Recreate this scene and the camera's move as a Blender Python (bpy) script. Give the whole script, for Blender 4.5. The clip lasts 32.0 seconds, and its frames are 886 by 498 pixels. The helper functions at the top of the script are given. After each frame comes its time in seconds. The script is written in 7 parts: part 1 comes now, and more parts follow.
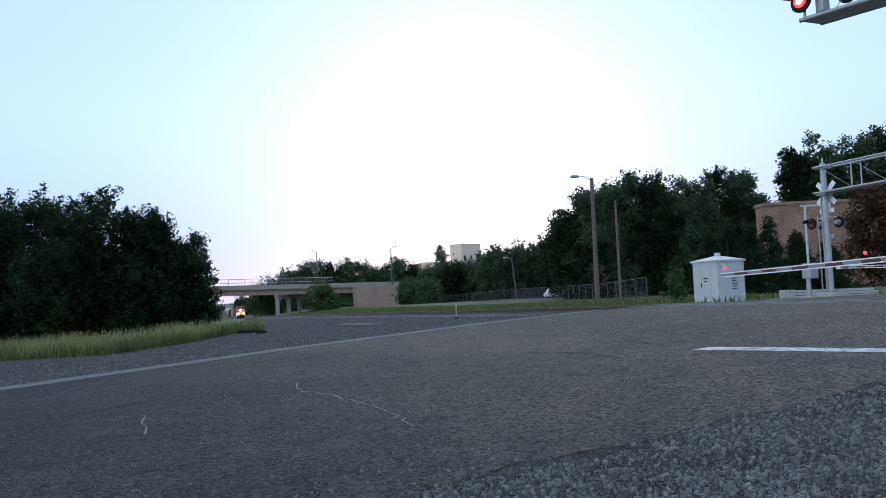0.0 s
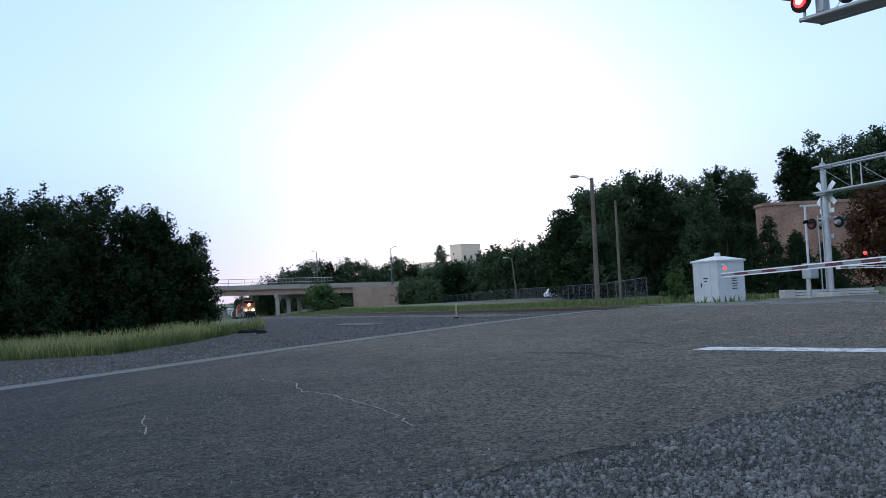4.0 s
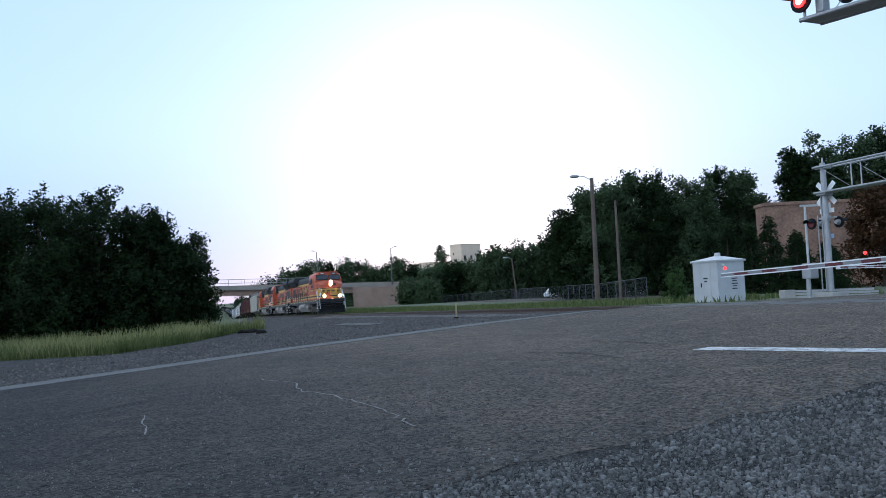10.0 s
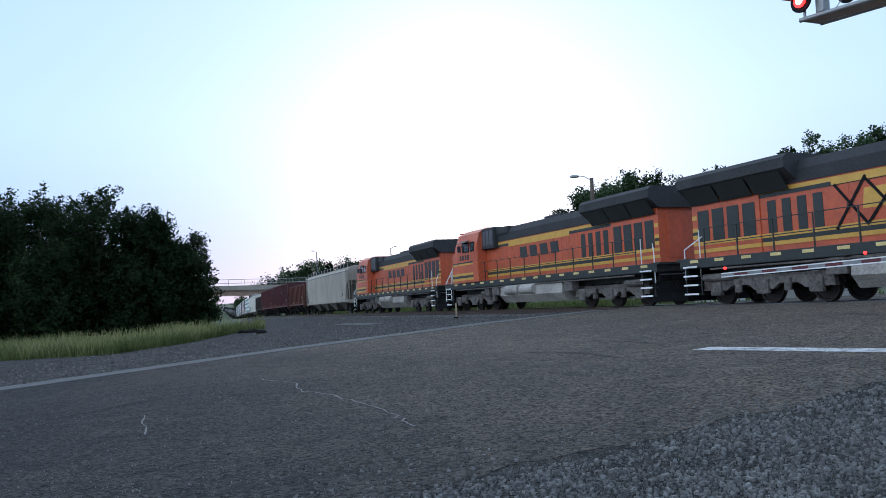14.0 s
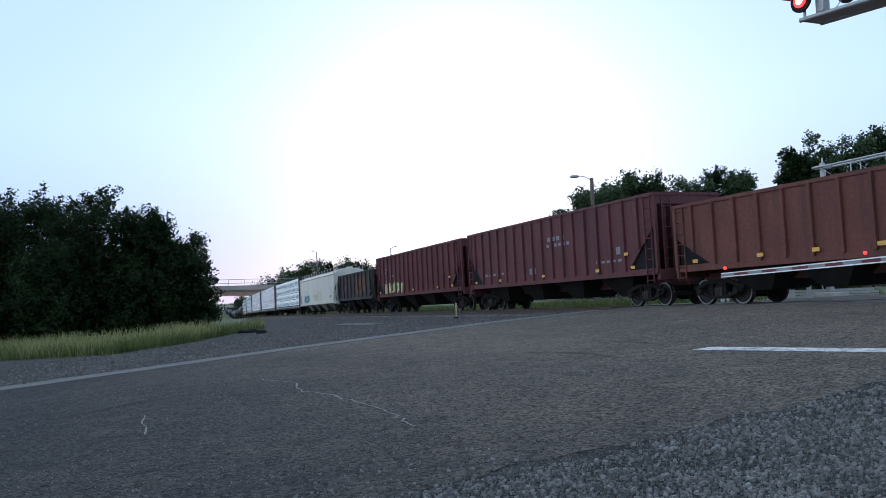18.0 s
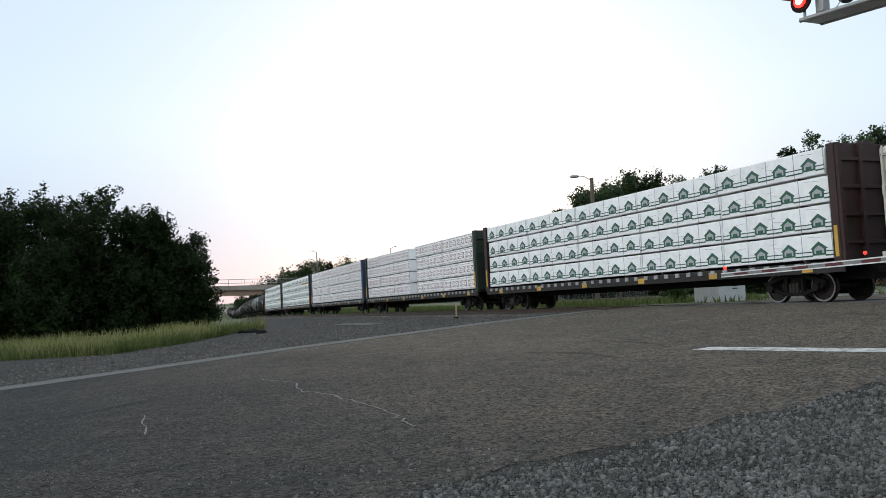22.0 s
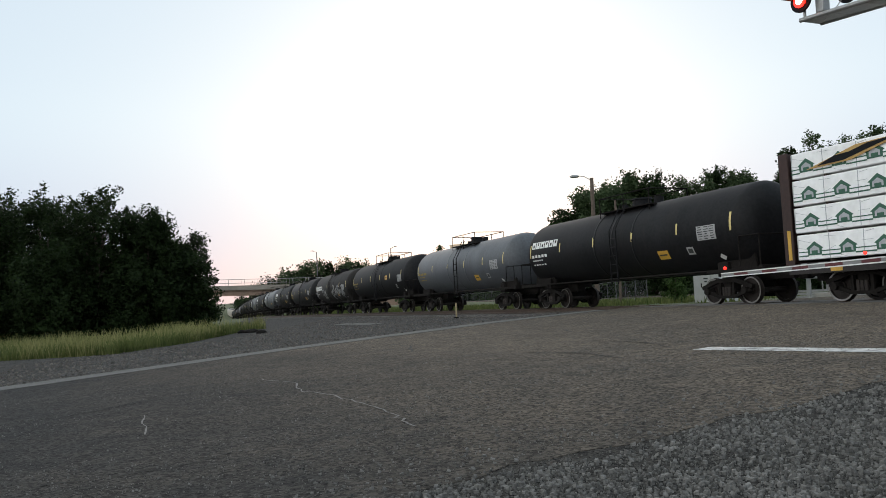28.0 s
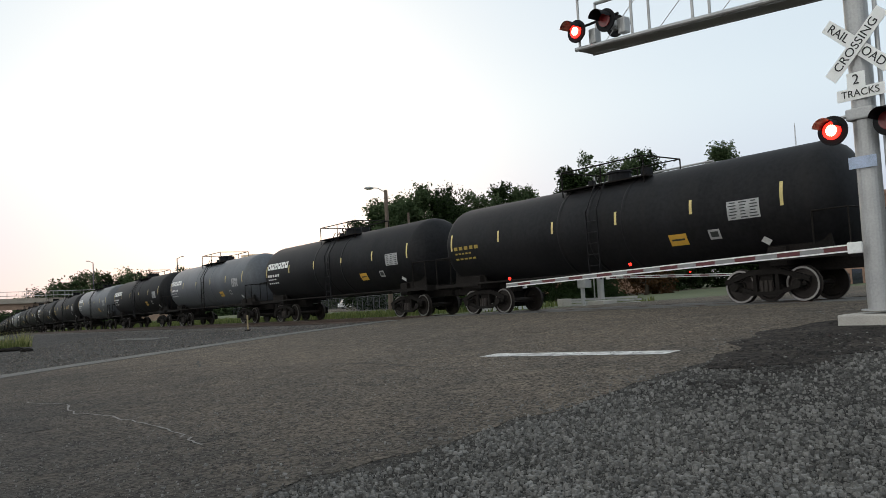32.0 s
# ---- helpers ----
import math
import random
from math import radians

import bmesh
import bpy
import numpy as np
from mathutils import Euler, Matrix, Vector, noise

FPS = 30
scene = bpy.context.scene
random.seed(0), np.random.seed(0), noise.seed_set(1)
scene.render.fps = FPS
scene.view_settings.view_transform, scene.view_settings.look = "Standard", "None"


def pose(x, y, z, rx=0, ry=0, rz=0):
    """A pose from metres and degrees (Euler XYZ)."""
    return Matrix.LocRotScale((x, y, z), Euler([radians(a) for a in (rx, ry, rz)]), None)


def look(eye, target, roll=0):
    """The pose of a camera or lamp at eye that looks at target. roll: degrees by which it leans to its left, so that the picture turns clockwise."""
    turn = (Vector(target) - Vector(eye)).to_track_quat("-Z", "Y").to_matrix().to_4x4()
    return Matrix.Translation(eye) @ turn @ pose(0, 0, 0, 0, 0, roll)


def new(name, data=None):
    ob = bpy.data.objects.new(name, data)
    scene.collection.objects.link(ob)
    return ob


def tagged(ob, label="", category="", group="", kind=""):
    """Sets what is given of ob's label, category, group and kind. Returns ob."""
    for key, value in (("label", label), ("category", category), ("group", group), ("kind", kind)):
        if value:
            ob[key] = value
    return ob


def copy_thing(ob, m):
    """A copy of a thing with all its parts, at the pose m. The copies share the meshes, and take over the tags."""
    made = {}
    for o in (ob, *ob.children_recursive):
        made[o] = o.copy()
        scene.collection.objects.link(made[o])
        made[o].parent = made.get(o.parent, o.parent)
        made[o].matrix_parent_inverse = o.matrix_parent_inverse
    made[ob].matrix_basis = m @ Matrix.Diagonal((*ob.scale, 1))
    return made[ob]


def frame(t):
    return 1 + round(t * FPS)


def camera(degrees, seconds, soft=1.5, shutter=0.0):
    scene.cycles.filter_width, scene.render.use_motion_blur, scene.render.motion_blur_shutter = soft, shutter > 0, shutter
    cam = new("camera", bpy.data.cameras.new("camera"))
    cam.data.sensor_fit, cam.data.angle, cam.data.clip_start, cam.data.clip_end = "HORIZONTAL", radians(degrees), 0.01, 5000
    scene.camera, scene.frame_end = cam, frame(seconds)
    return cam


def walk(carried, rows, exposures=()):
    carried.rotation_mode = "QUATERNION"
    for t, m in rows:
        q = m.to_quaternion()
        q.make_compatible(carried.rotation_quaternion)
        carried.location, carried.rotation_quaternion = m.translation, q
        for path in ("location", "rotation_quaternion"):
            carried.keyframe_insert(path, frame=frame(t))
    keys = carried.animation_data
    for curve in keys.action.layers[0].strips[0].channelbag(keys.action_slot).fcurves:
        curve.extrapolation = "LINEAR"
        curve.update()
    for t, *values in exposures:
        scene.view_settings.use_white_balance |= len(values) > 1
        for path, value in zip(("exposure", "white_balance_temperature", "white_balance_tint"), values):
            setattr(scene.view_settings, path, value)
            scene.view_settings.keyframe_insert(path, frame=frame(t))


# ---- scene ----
# ---- camera ----
EYE = Vector((0, 0, 1.45))


def aim(yaw, pitch):
    a, b = radians(yaw), radians(pitch)
    return EYE + Vector((math.sin(a) * math.cos(b), math.cos(a) * math.cos(b), math.sin(b))) * 10


cam = camera(58.0, 32.0, soft=0.65)
PAN = [(0.0, 0.0), (31.0, 0.0), (31.1, 0.006), (31.2, 0.011), (31.3, 0.036), (31.4, 0.165), (31.5, 0.286), (31.6, 0.50),
       (31.7, 0.62), (31.8, 0.80), (31.9, 0.936), (32.0, 1.0)]
walk(cam, [(t, look(EYE, aim(14.70 * u, 3.195 + 0.05 * u), -2.561 - 0.526 * u)) for t, u in PAN],
     exposures=[(0.0, 0.87, 5380, 13), (19.0, 0.86, 5480, 13), (21.0, 0.88, 6350, 14), (23.0, 0.93, 6900, 10), (28.0, 0.87, 7000, 13), (31.2, 0.80, 7050, 14), (32.0, 0.86, 7200, 14)])

# ---- light ----
SUN_TURN = radians(2)
SUN_UP = radians(12)
world = bpy.data.worlds.new("dusk_sky")
scene.world = world
world.use_nodes = True
wn, wl = world.node_tree.nodes, world.node_tree.links
sky = wn.new("ShaderNodeTexSky")
sky.sky_type = "NISHITA"
sky.sun_disc = False
sky.sun_elevation, sky.sun_rotation = SUN_UP, SUN_TURN
sky.air_density, sky.dust_density, sky.ozone_density = 1.0, 1.0, 1.0
haze = wn.new("ShaderNodeMix")  # thin high overcast laid evenly over the whole sky
haze.data_type, haze.blend_type = "RGBA", "ADD"
haze.inputs[0].default_value = 0.32
haze.inputs[6].default_value = (6.1, 7.7, 9.1, 1)
wl.new(sky.outputs[0], haze.inputs[7])
# dusty lilac air low over the horizon, all the way round
sky_at, sky_xyz, sky_low, sky_tint = wn.new("ShaderNodeTexCoord"), wn.new("ShaderNodeSeparateXYZ"), wn.new("ShaderNodeMapRange"), wn.new("ShaderNodeMix")
sky_low.interpolation_type = "SMOOTHSTEP"
sky_low.inputs["From Min"].default_value, sky_low.inputs["From Max"].default_value = 0.0, 0.24
sky_tint.data_type, sky_tint.blend_type, sky_tint.clamp_factor = "RGBA", "MIX", True
sky_tint.inputs[6].default_value = (0.64, 0.625, 0.79, 1)
sky_tint.inputs[7].default_value = (1, 1, 1, 1)
dim = wn.new("ShaderNodeMix")
dim.data_type, dim.blend_type = "RGBA", "MULTIPLY"
dim.inputs[0].default_value = 1.0
wl.new(sky_at.outputs["Generated"], sky_xyz.inputs[0])
wl.new(sky_xyz.outputs[2], sky_low.inputs["Value"])
wl.new(sky_low.outputs["Result"], sky_tint.inputs[0])
wl.new(haze.outputs[2], dim.inputs[6])
wl.new(sky_tint.outputs[2], dim.inputs[7])
# the western half of the dome, behind and to the left, is the brighter one at this hour
west, west_map, west_tint, west_mul = wn.new("ShaderNodeVectorMath"), wn.new("ShaderNodeMapRange"), wn.new("ShaderNodeMix"), wn.new("ShaderNodeMix")
west.operation = "DOT_PRODUCT"
west.inputs[1].default_value = (-0.86, -0.51, 0.0)
west_map.interpolation_type = "SMOOTHSTEP"
west_map.inputs["From Min"].default_value, west_map.inputs["From Max"].default_value = 0.0, 1.0
west_tint.data_type, west_mul.data_type, west_mul.blend_type = "RGBA", "RGBA", "MULTIPLY"
west_tint.inputs[6].default_value = (1, 1, 1, 1)
west_tint.inputs[7].default_value = (2.45, 2.14, 1.86, 1)
west_mul.inputs[0].default_value = 1.0
wl.new(sky_at.outputs["Generated"], west.inputs[0])
wl.new(west.outputs["Value"], west_map.inputs["Value"])
wl.new(west_map.outputs["Result"], west_tint.inputs[0])
wl.new(dim.outputs[2], west_mul.inputs[6])
wl.new(west_tint.outputs[2], west_mul.inputs[7])
wl.new(west_mul.outputs[2], wn["Background"].inputs[0])
wn["Background"].inputs[1].default_value = 0.05
sun = new("sun", bpy.data.lights.new("sun", "SUN"))
sun.data.energy, sun.data.angle, sun.data.color = 0.25, radians(60), (1.0, 0.86, 0.72)
sun.matrix_world = look((0, 0, 50), (-math.sin(SUN_TURN) * 50, -math.cos(SUN_TURN) * 50, 50 - 50 * math.tan(SUN_UP)))


# ---- materials ----
def mat(name, color, rough=0.6, metal=0.0, var=0.25, scale=4.0, fine=60.0, bump=0.0, bump_scale=80.0, second=None, spec=0.5, island=0.0, coord="Object", speck=0.0, amount=0.5):
    m = bpy.data.materials.new(name)
    m.use_nodes = True
    n, l = m.node_tree.nodes, m.node_tree.links
    b = n["Principled BSDF"]
    b.inputs["Roughness"].default_value = rough
    b.inputs["Metallic"].default_value = metal
    b.inputs["Specular IOR Level"].default_value = spec
    tc = n.new("ShaderNodeTexCoord")
    big, small = n.new("ShaderNodeTexNoise"), n.new("ShaderNodeTexNoise")
    big.inputs["Scale"].default_value, small.inputs["Scale"].default_value = scale, fine
    big.inputs["Detail"].default_value, small.inputs["Detail"].default_value = 5, 3
    l.new(tc.outputs[coord], big.inputs["Vector"])
    l.new(tc.outputs[coord], small.inputs["Vector"])
    add = n.new("ShaderNodeMath")
    add.operation = "ADD"
    l.new(big.outputs["Fac"], add.inputs[0])
    l.new(small.outputs["Fac"], add.inputs[1])
    fac = add.outputs[0]
    if island:
        geo, mul = n.new("ShaderNodeNewGeometry"), n.new("ShaderNodeMath")
        mul.operation = "MULTIPLY_ADD"
        l.new(geo.outputs["Random Per Island"], mul.inputs[0])
        mul.inputs[1].default_value = island
        l.new(fac, mul.inputs[2])
        fac = mul.outputs[0]
    ramp = n.new("ShaderNodeValToRGB")
    other = second or tuple(c * (1 - var) for c in color)
    light = color if second else tuple(min(1, c * (1 + var)) for c in color)
    ramp.color_ramp.elements[0].position, ramp.color_ramp.elements[1].position = 0.0, 1.0
    ramp.color_ramp.elements[0].color, ramp.color_ramp.elements[1].color = (*other, 1), (*light, 1)
    mr = n.new("ShaderNodeMapRange")
    mr.inputs["From Min"].default_value, mr.inputs["From Max"].default_value = 0.65, 1.35 + island
    l.new(fac, mr.inputs["Value"])
    l.new(mr.outputs["Result"], ramp.inputs["Fac"])
    tone = ramp.outputs["Color"]
    if speck:
        vor, sep, mr2, mix = n.new("ShaderNodeTexVoronoi"), n.new("ShaderNodeSeparateColor"), n.new("ShaderNodeMapRange"), n.new("ShaderNodeMix")
        vor.inputs["Scale"].default_value = speck
        l.new(tc.outputs[coord], vor.inputs["Vector"])
        l.new(vor.outputs["Color"], sep.inputs[0])
        l.new(sep.outputs[0], mr2.inputs["Value"])
        mr2.inputs["To Min"].default_value, mr2.inputs["To Max"].default_value = 1 - amount, 1 + amount
        mix.data_type, mix.blend_type = "RGBA", "MULTIPLY"
        mix.inputs[0].default_value = 1.0
        l.new(tone, mix.inputs[6])
        l.new(mr2.outputs["Result"], mix.inputs[7])
        tone = mix.outputs[2]
    l.new(tone, b.inputs["Base Color"])
    if bump:
        bn, bt = n.new("ShaderNodeBump"), n.new("ShaderNodeTexNoise")
        bt.inputs["Scale"].default_value, bt.inputs["Detail"].default_value = bump_scale, 4
        l.new(tc.outputs[coord], bt.inputs["Vector"])
        bn.inputs["Strength"].default_value, bn.inputs["Distance"].default_value = 1.0, bump
        l.new(bt.outputs["Fac"], bn.inputs["Height"])
        l.new(bn.outputs["Normal"], b.inputs["Normal"])
    return m


def streaked(m, tint, amount, wide=0.9):
    """Lays soft rain streaks of a tint, drawn out downwards, over a material's colour."""
    n, l = m.node_tree.nodes, m.node_tree.links
    b = n["Principled BSDF"]
    old = b.inputs["Base Color"].links[0].from_socket
    tc, mp, ns, mr, mix = n.new("ShaderNodeTexCoord"), n.new("ShaderNodeMapping"), n.new("ShaderNodeTexNoise"), n.new("ShaderNodeMapRange"), n.new("ShaderNodeMix")
    mp.inputs["Scale"].default_value = (1.0 / wide, 1.0 / wide, 0.16)
    ns.inputs["Scale"].default_value, ns.inputs["Detail"].default_value, ns.inputs["Roughness"].default_value = 1.6, 6, 0.65
    mr.inputs["From Min"].default_value, mr.inputs["From Max"].default_value = 0.46, 0.72
    mr.inputs["To Max"].default_value = amount
    mix.data_type = "RGBA"
    mix.inputs[7].default_value = (*tint, 1)
    l.new(tc.outputs["Object"], mp.inputs["Vector"])
    l.new(mp.outputs["Vector"], ns.inputs["Vector"])
    l.new(ns.outputs["Fac"], mr.inputs["Value"])
    l.new(mr.outputs["Result"], mix.inputs[0])
    l.new(old, mix.inputs[6])
    l.new(mix.outputs[2], b.inputs["Base Color"])
    return m


def glow(name, color, strength):
    m = bpy.data.materials.new(name)
    m.use_nodes = True
    b = m.node_tree.nodes["Principled BSDF"]
    b.inputs["Base Color"].default_value = (*color, 1)
    b.inputs["Emission Color"].default_value = (*color, 1)
    b.inputs["Emission Strength"].default_value = strength
    return m


def leaf_mat(name, color, dark):
    m = mat(name, color, 0.6, second=dark, scale=0.35, fine=3.0, island=0.6, spec=0.08)
    n, l = m.node_tree.nodes, m.node_tree.links
    b, out = n["Principled BSDF"], n["Material Output"]
    thin, mix = n.new("ShaderNodeBsdfTranslucent"), n.new("ShaderNodeMixShader")
    l.new(b.inputs["Base Color"].links[0].from_socket, thin.inputs["Color"])
    mix.inputs[0].default_value = 0.35
    l.new(b.outputs[0], mix.inputs[1])
    l.new(thin.outputs[0], mix.inputs[2])
    l.new(mix.outputs[0], out.inputs[0])
    return m


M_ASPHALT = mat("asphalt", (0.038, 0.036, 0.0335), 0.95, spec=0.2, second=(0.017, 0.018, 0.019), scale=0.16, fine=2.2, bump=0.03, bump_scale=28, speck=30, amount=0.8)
M_SHOULDER = mat("shoulder_gravel", (0.066, 0.062, 0.056), 0.95, spec=0.2, second=(0.014, 0.0133, 0.0125), scale=0.5, fine=5, bump=0.05, bump_scale=34, speck=42, amount=0.9)
M_GRAVEL = mat("gravel_bed", (0.068, 0.065, 0.062), 0.95, spec=0.2, second=(0.026, 0.025, 0.024), scale=0.5, fine=5, bump=0.05, bump_scale=20, speck=26, amount=0.75)
M_BALLAST = mat("ballast", (0.105, 0.095, 0.088), 0.95, second=(0.04, 0.036, 0.034), scale=0.5, fine=4, bump=0.06, bump_scale=14, speck=16, amount=0.8)
M_EARTH = mat("earth", (0.09, 0.10, 0.045), 0.95, second=(0.05, 0.07, 0.025), scale=0.15, fine=5, bump=0.05, bump_scale=6)
M_STONE = mat("stone_chips", (0.215, 0.208, 0.196), 0.9, second=(0.008, 0.008, 0.0077), scale=2, fine=30, island=0.8)
M_CONCRETE = mat("concrete", (0.36, 0.34, 0.31), 0.85, var=0.25, scale=1.5, fine=40, bump=0.004, bump_scale=60)
M_BRIDGE = mat("bridge_concrete", (0.27, 0.235, 0.20), 0.85, var=0.25, scale=0.4, fine=6, bump=0.01, bump_scale=10)
M_BROWNCON = mat("brown_concrete", (0.30, 0.205, 0.155), 0.9, var=0.25, scale=0.5, fine=6, bump=0.01, bump_scale=10)
M_PAINT_LINE = mat("road_paint", (0.72, 0.72, 0.70), 0.7, second=(0.13, 0.125, 0.12), scale=3.2, fine=10)
M_RAIL = mat("rail_steel", (0.10, 0.07, 0.055), 0.55, 0.6, var=0.3, scale=3)
M_RAILTOP = mat("rail_head", (0.16, 0.15, 0.14), 0.55, 1.0, var=0.2, scale=3)
M_TIE = mat("tie_wood", (0.07, 0.055, 0.045), 0.9, var=0.35, scale=3, fine=30)
M_GALV = mat("galvanised_steel", (0.37, 0.37, 0.365), 0.5, 0.55, var=0.15, scale=2, fine=30)
M_ALU = mat("painted_aluminium", (0.5, 0.5, 0.49), 0.45, 0.3, var=0.12, scale=2, fine=30)
M_BLACK = mat("black_paint", (0.009, 0.009, 0.010), 0.65, var=0.3, scale=3, spec=0.15)
M_TANK = streaked(mat("black_tank_paint", (0.010, 0.010, 0.0112), 0.6, var=0.5, scale=0.6, fine=9, spec=0.16), (0.020, 0.018, 0.017), 0.5, 1.2)
M_TANKGREY = streaked(mat("grey_tank_paint", (0.080, 0.087, 0.098), 0.5, var=0.25, scale=0.6, fine=9), (0.045, 0.047, 0.05), 0.6, 1.2)
M_TANKDUSTY = streaked(mat("dusty_black_tank_paint", (0.019, 0.0175, 0.017), 0.65, var=0.4, scale=0.6, fine=9, spec=0.16), (0.042, 0.034, 0.029), 0.6, 1.2)
M_DUSTY = mat("dusty_truck_iron", (0.19, 0.165, 0.145), 0.85, second=(0.025, 0.022, 0.02), scale=1.6, fine=9)
M_DARKGREY = mat("dark_grey_steel", (0.10, 0.10, 0.11), 0.6, 0.3, var=0.2, scale=2)
M_UNDER = mat("grimy_running_gear", (0.013, 0.011, 0.0098), 0.9, var=0.45, scale=2, fine=20, spec=0.15)
M_WHEEL = mat("wheel_steel", (0.028, 0.022, 0.019), 0.6, 0.5, var=0.3, scale=4)
M_TREAD = mat("bright_wheel_rim", (0.26, 0.25, 0.235), 0.4, 0.9, var=0.2, scale=4)
M_ORANGE = streaked(mat("orange_paint", (0.60, 0.118, 0.040), 0.5, second=(0.38, 0.072, 0.028), scale=0.8, fine=6), (0.30, 0.085, 0.045), 0.5, 0.5)
M_YELLOW = mat("yellow_paint", (0.58, 0.33, 0.05), 0.5, var=0.15, scale=2, fine=20)
M_LOCODARK = mat("dark_green_paint", (0.022, 0.026, 0.024), 0.55, var=0.3, scale=1, fine=15)
M_ROOF = mat("sooty_roof_paint", (0.028, 0.028, 0.029), 0.75, var=0.4, scale=1, fine=15)
M_FUEL = mat("dusty_fuel_tank", (0.33, 0.30, 0.265), 0.75, var=0.4, scale=1, fine=14)
M_WHITE = mat("white_paint", (0.72, 0.72, 0.70), 0.55, var=0.12, scale=2, fine=20)
M_HOPPER = streaked(mat("weathered_hopper_paint", (0.365, 0.322, 0.258), 0.65, var=0.14, scale=0.5, fine=7), (0.17, 0.145, 0.115), 0.6, 1.8)
M_HOPPER2 = streaked(mat("light_hopper_paint", (0.58, 0.545, 0.465), 0.6, var=0.07, scale=0.5, fine=7), (0.36, 0.32, 0.26), 0.45, 1.8)
M_RUST = streaked(mat("oxide_red_paint", (0.088, 0.0175, 0.019), 0.7, var=0.3, scale=0.6, fine=9), (0.05, 0.016, 0.014), 0.75, 0.6)
M_RUST2 = streaked(mat("dark_oxide_paint", (0.092, 0.023, 0.024), 0.7, var=0.3, scale=0.6, fine=9), (0.035, 0.014, 0.014), 0.75, 0.6)
M_RUST3 = streaked(mat("brown_oxide_paint", (0.108, 0.032, 0.021), 0.75, var=0.3, scale=0.6, fine=9), (0.045, 0.017, 0.012), 0.75, 0.6)
M_BROWNBLK = streaked(mat("black_brown_paint", (0.017, 0.0135, 0.0125), 0.7, var=0.4, scale=0.6, fine=9), (0.07, 0.03, 0.02), 0.5, 0.8)
M_WRAP = mat("white_lumber_wrap", (0.93, 0.93, 0.92), 0.5, var=0.09, scale=1.4, fine=6, bump=0.03, bump_scale=2.5)
M_GREENPRINT = mat("green_print", (0.03, 0.11, 0.07), 0.6, var=0.2)
M_REDPRINT = mat("dark_red_print", (0.27, 0.085, 0.09), 0.6, var=0.2)
M_BROWNEND = mat("brown_bulkhead_paint", (0.036, 0.015, 0.012), 0.65, var=0.3, scale=0.8, fine=9)
M_GREENEND = mat("dark_green_bulkhead", (0.018, 0.032, 0.022), 0.6, var=0.3, scale=0.8, fine=9)
M_BLUEEND = mat("blue_bulkhead", (0.035, 0.06, 0.11), 0.6, var=0.3, scale=0.8, fine=9)
M_GLASS = mat("dark_cab_glass", (0.02, 0.025, 0.03), 0.06, var=0.1, spec=0.8)
M_HEADLIGHT = glow("headlight_glow", (1.0, 0.80, 0.50), 120)
M_LENSOFF = mat("unlit_lens", (0.30, 0.30, 0.28), 0.15, var=0.1)
M_REDLAMP = glow("lit_red_lens", (1.0, 0.014, 0.009), 3.0)
M_BULB = glow("lamp_bulb", (1.0, 0.55, 0.35), 8)
M_REDOFF = mat("unlit_red_lens", (0.16, 0.012, 0.012), 0.25, var=0.1)
M_BRICK = mat("brick_far", (0.36, 0.215, 0.145), 0.9, second=(0.15, 0.09, 0.066), scale=0.5, fine=3.5, bump=0.03, bump_scale=9)
M_BARK = mat("bark", (0.06, 0.048, 0.036), 0.95, var=0.35, scale=3, fine=18, bump=0.03, bump_scale=12)
M_LEAF = leaf_mat("leaves", (0.085, 0.14, 0.045), (0.03, 0.055, 0.016))
M_LEAF2 = leaf_mat("leaves_dark", (0.034, 0.058, 0.019), (0.004, 0.009, 0.004))
M_LEAF3 = leaf_mat("leaves_mid", (0.095, 0.135, 0.062), (0.030, 0.050, 0.024))
M_GRASS = leaf_mat("grass_blades", (0.19, 0.205, 0.075), (0.03, 0.06, 0.016))
M_POLE = mat("weathered_pole_wood", (0.12, 0.09, 0.07), 0.9, var=0.3, scale=2, fine=20)
M_BEIGE = mat("beige_wall", (0.78, 0.60, 0.44), 0.85, var=0.12, scale=0.3, fine=3)

M_EDGING = mat("worn_edging", (0.12, 0.117, 0.11), 0.9, second=(0.06, 0.058, 0.055), scale=0.9, fine=9, bump=0.01, bump_scale=30)

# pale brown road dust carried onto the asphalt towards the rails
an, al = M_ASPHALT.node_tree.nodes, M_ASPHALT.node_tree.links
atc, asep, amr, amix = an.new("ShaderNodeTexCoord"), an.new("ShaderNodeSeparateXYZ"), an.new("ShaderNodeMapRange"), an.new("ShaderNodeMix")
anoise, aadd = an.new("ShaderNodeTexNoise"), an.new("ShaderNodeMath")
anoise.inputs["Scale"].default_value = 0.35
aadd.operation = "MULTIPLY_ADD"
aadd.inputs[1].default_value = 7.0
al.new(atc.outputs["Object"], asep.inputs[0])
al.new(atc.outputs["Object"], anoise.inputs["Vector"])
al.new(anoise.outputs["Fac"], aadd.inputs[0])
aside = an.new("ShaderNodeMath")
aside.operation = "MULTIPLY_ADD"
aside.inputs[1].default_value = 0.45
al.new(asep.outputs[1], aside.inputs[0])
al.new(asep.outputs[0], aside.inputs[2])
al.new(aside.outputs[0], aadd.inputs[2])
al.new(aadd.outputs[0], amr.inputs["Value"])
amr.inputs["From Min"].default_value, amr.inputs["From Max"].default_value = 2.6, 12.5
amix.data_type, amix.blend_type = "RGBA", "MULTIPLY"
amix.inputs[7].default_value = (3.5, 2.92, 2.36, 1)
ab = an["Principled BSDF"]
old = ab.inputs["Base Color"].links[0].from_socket
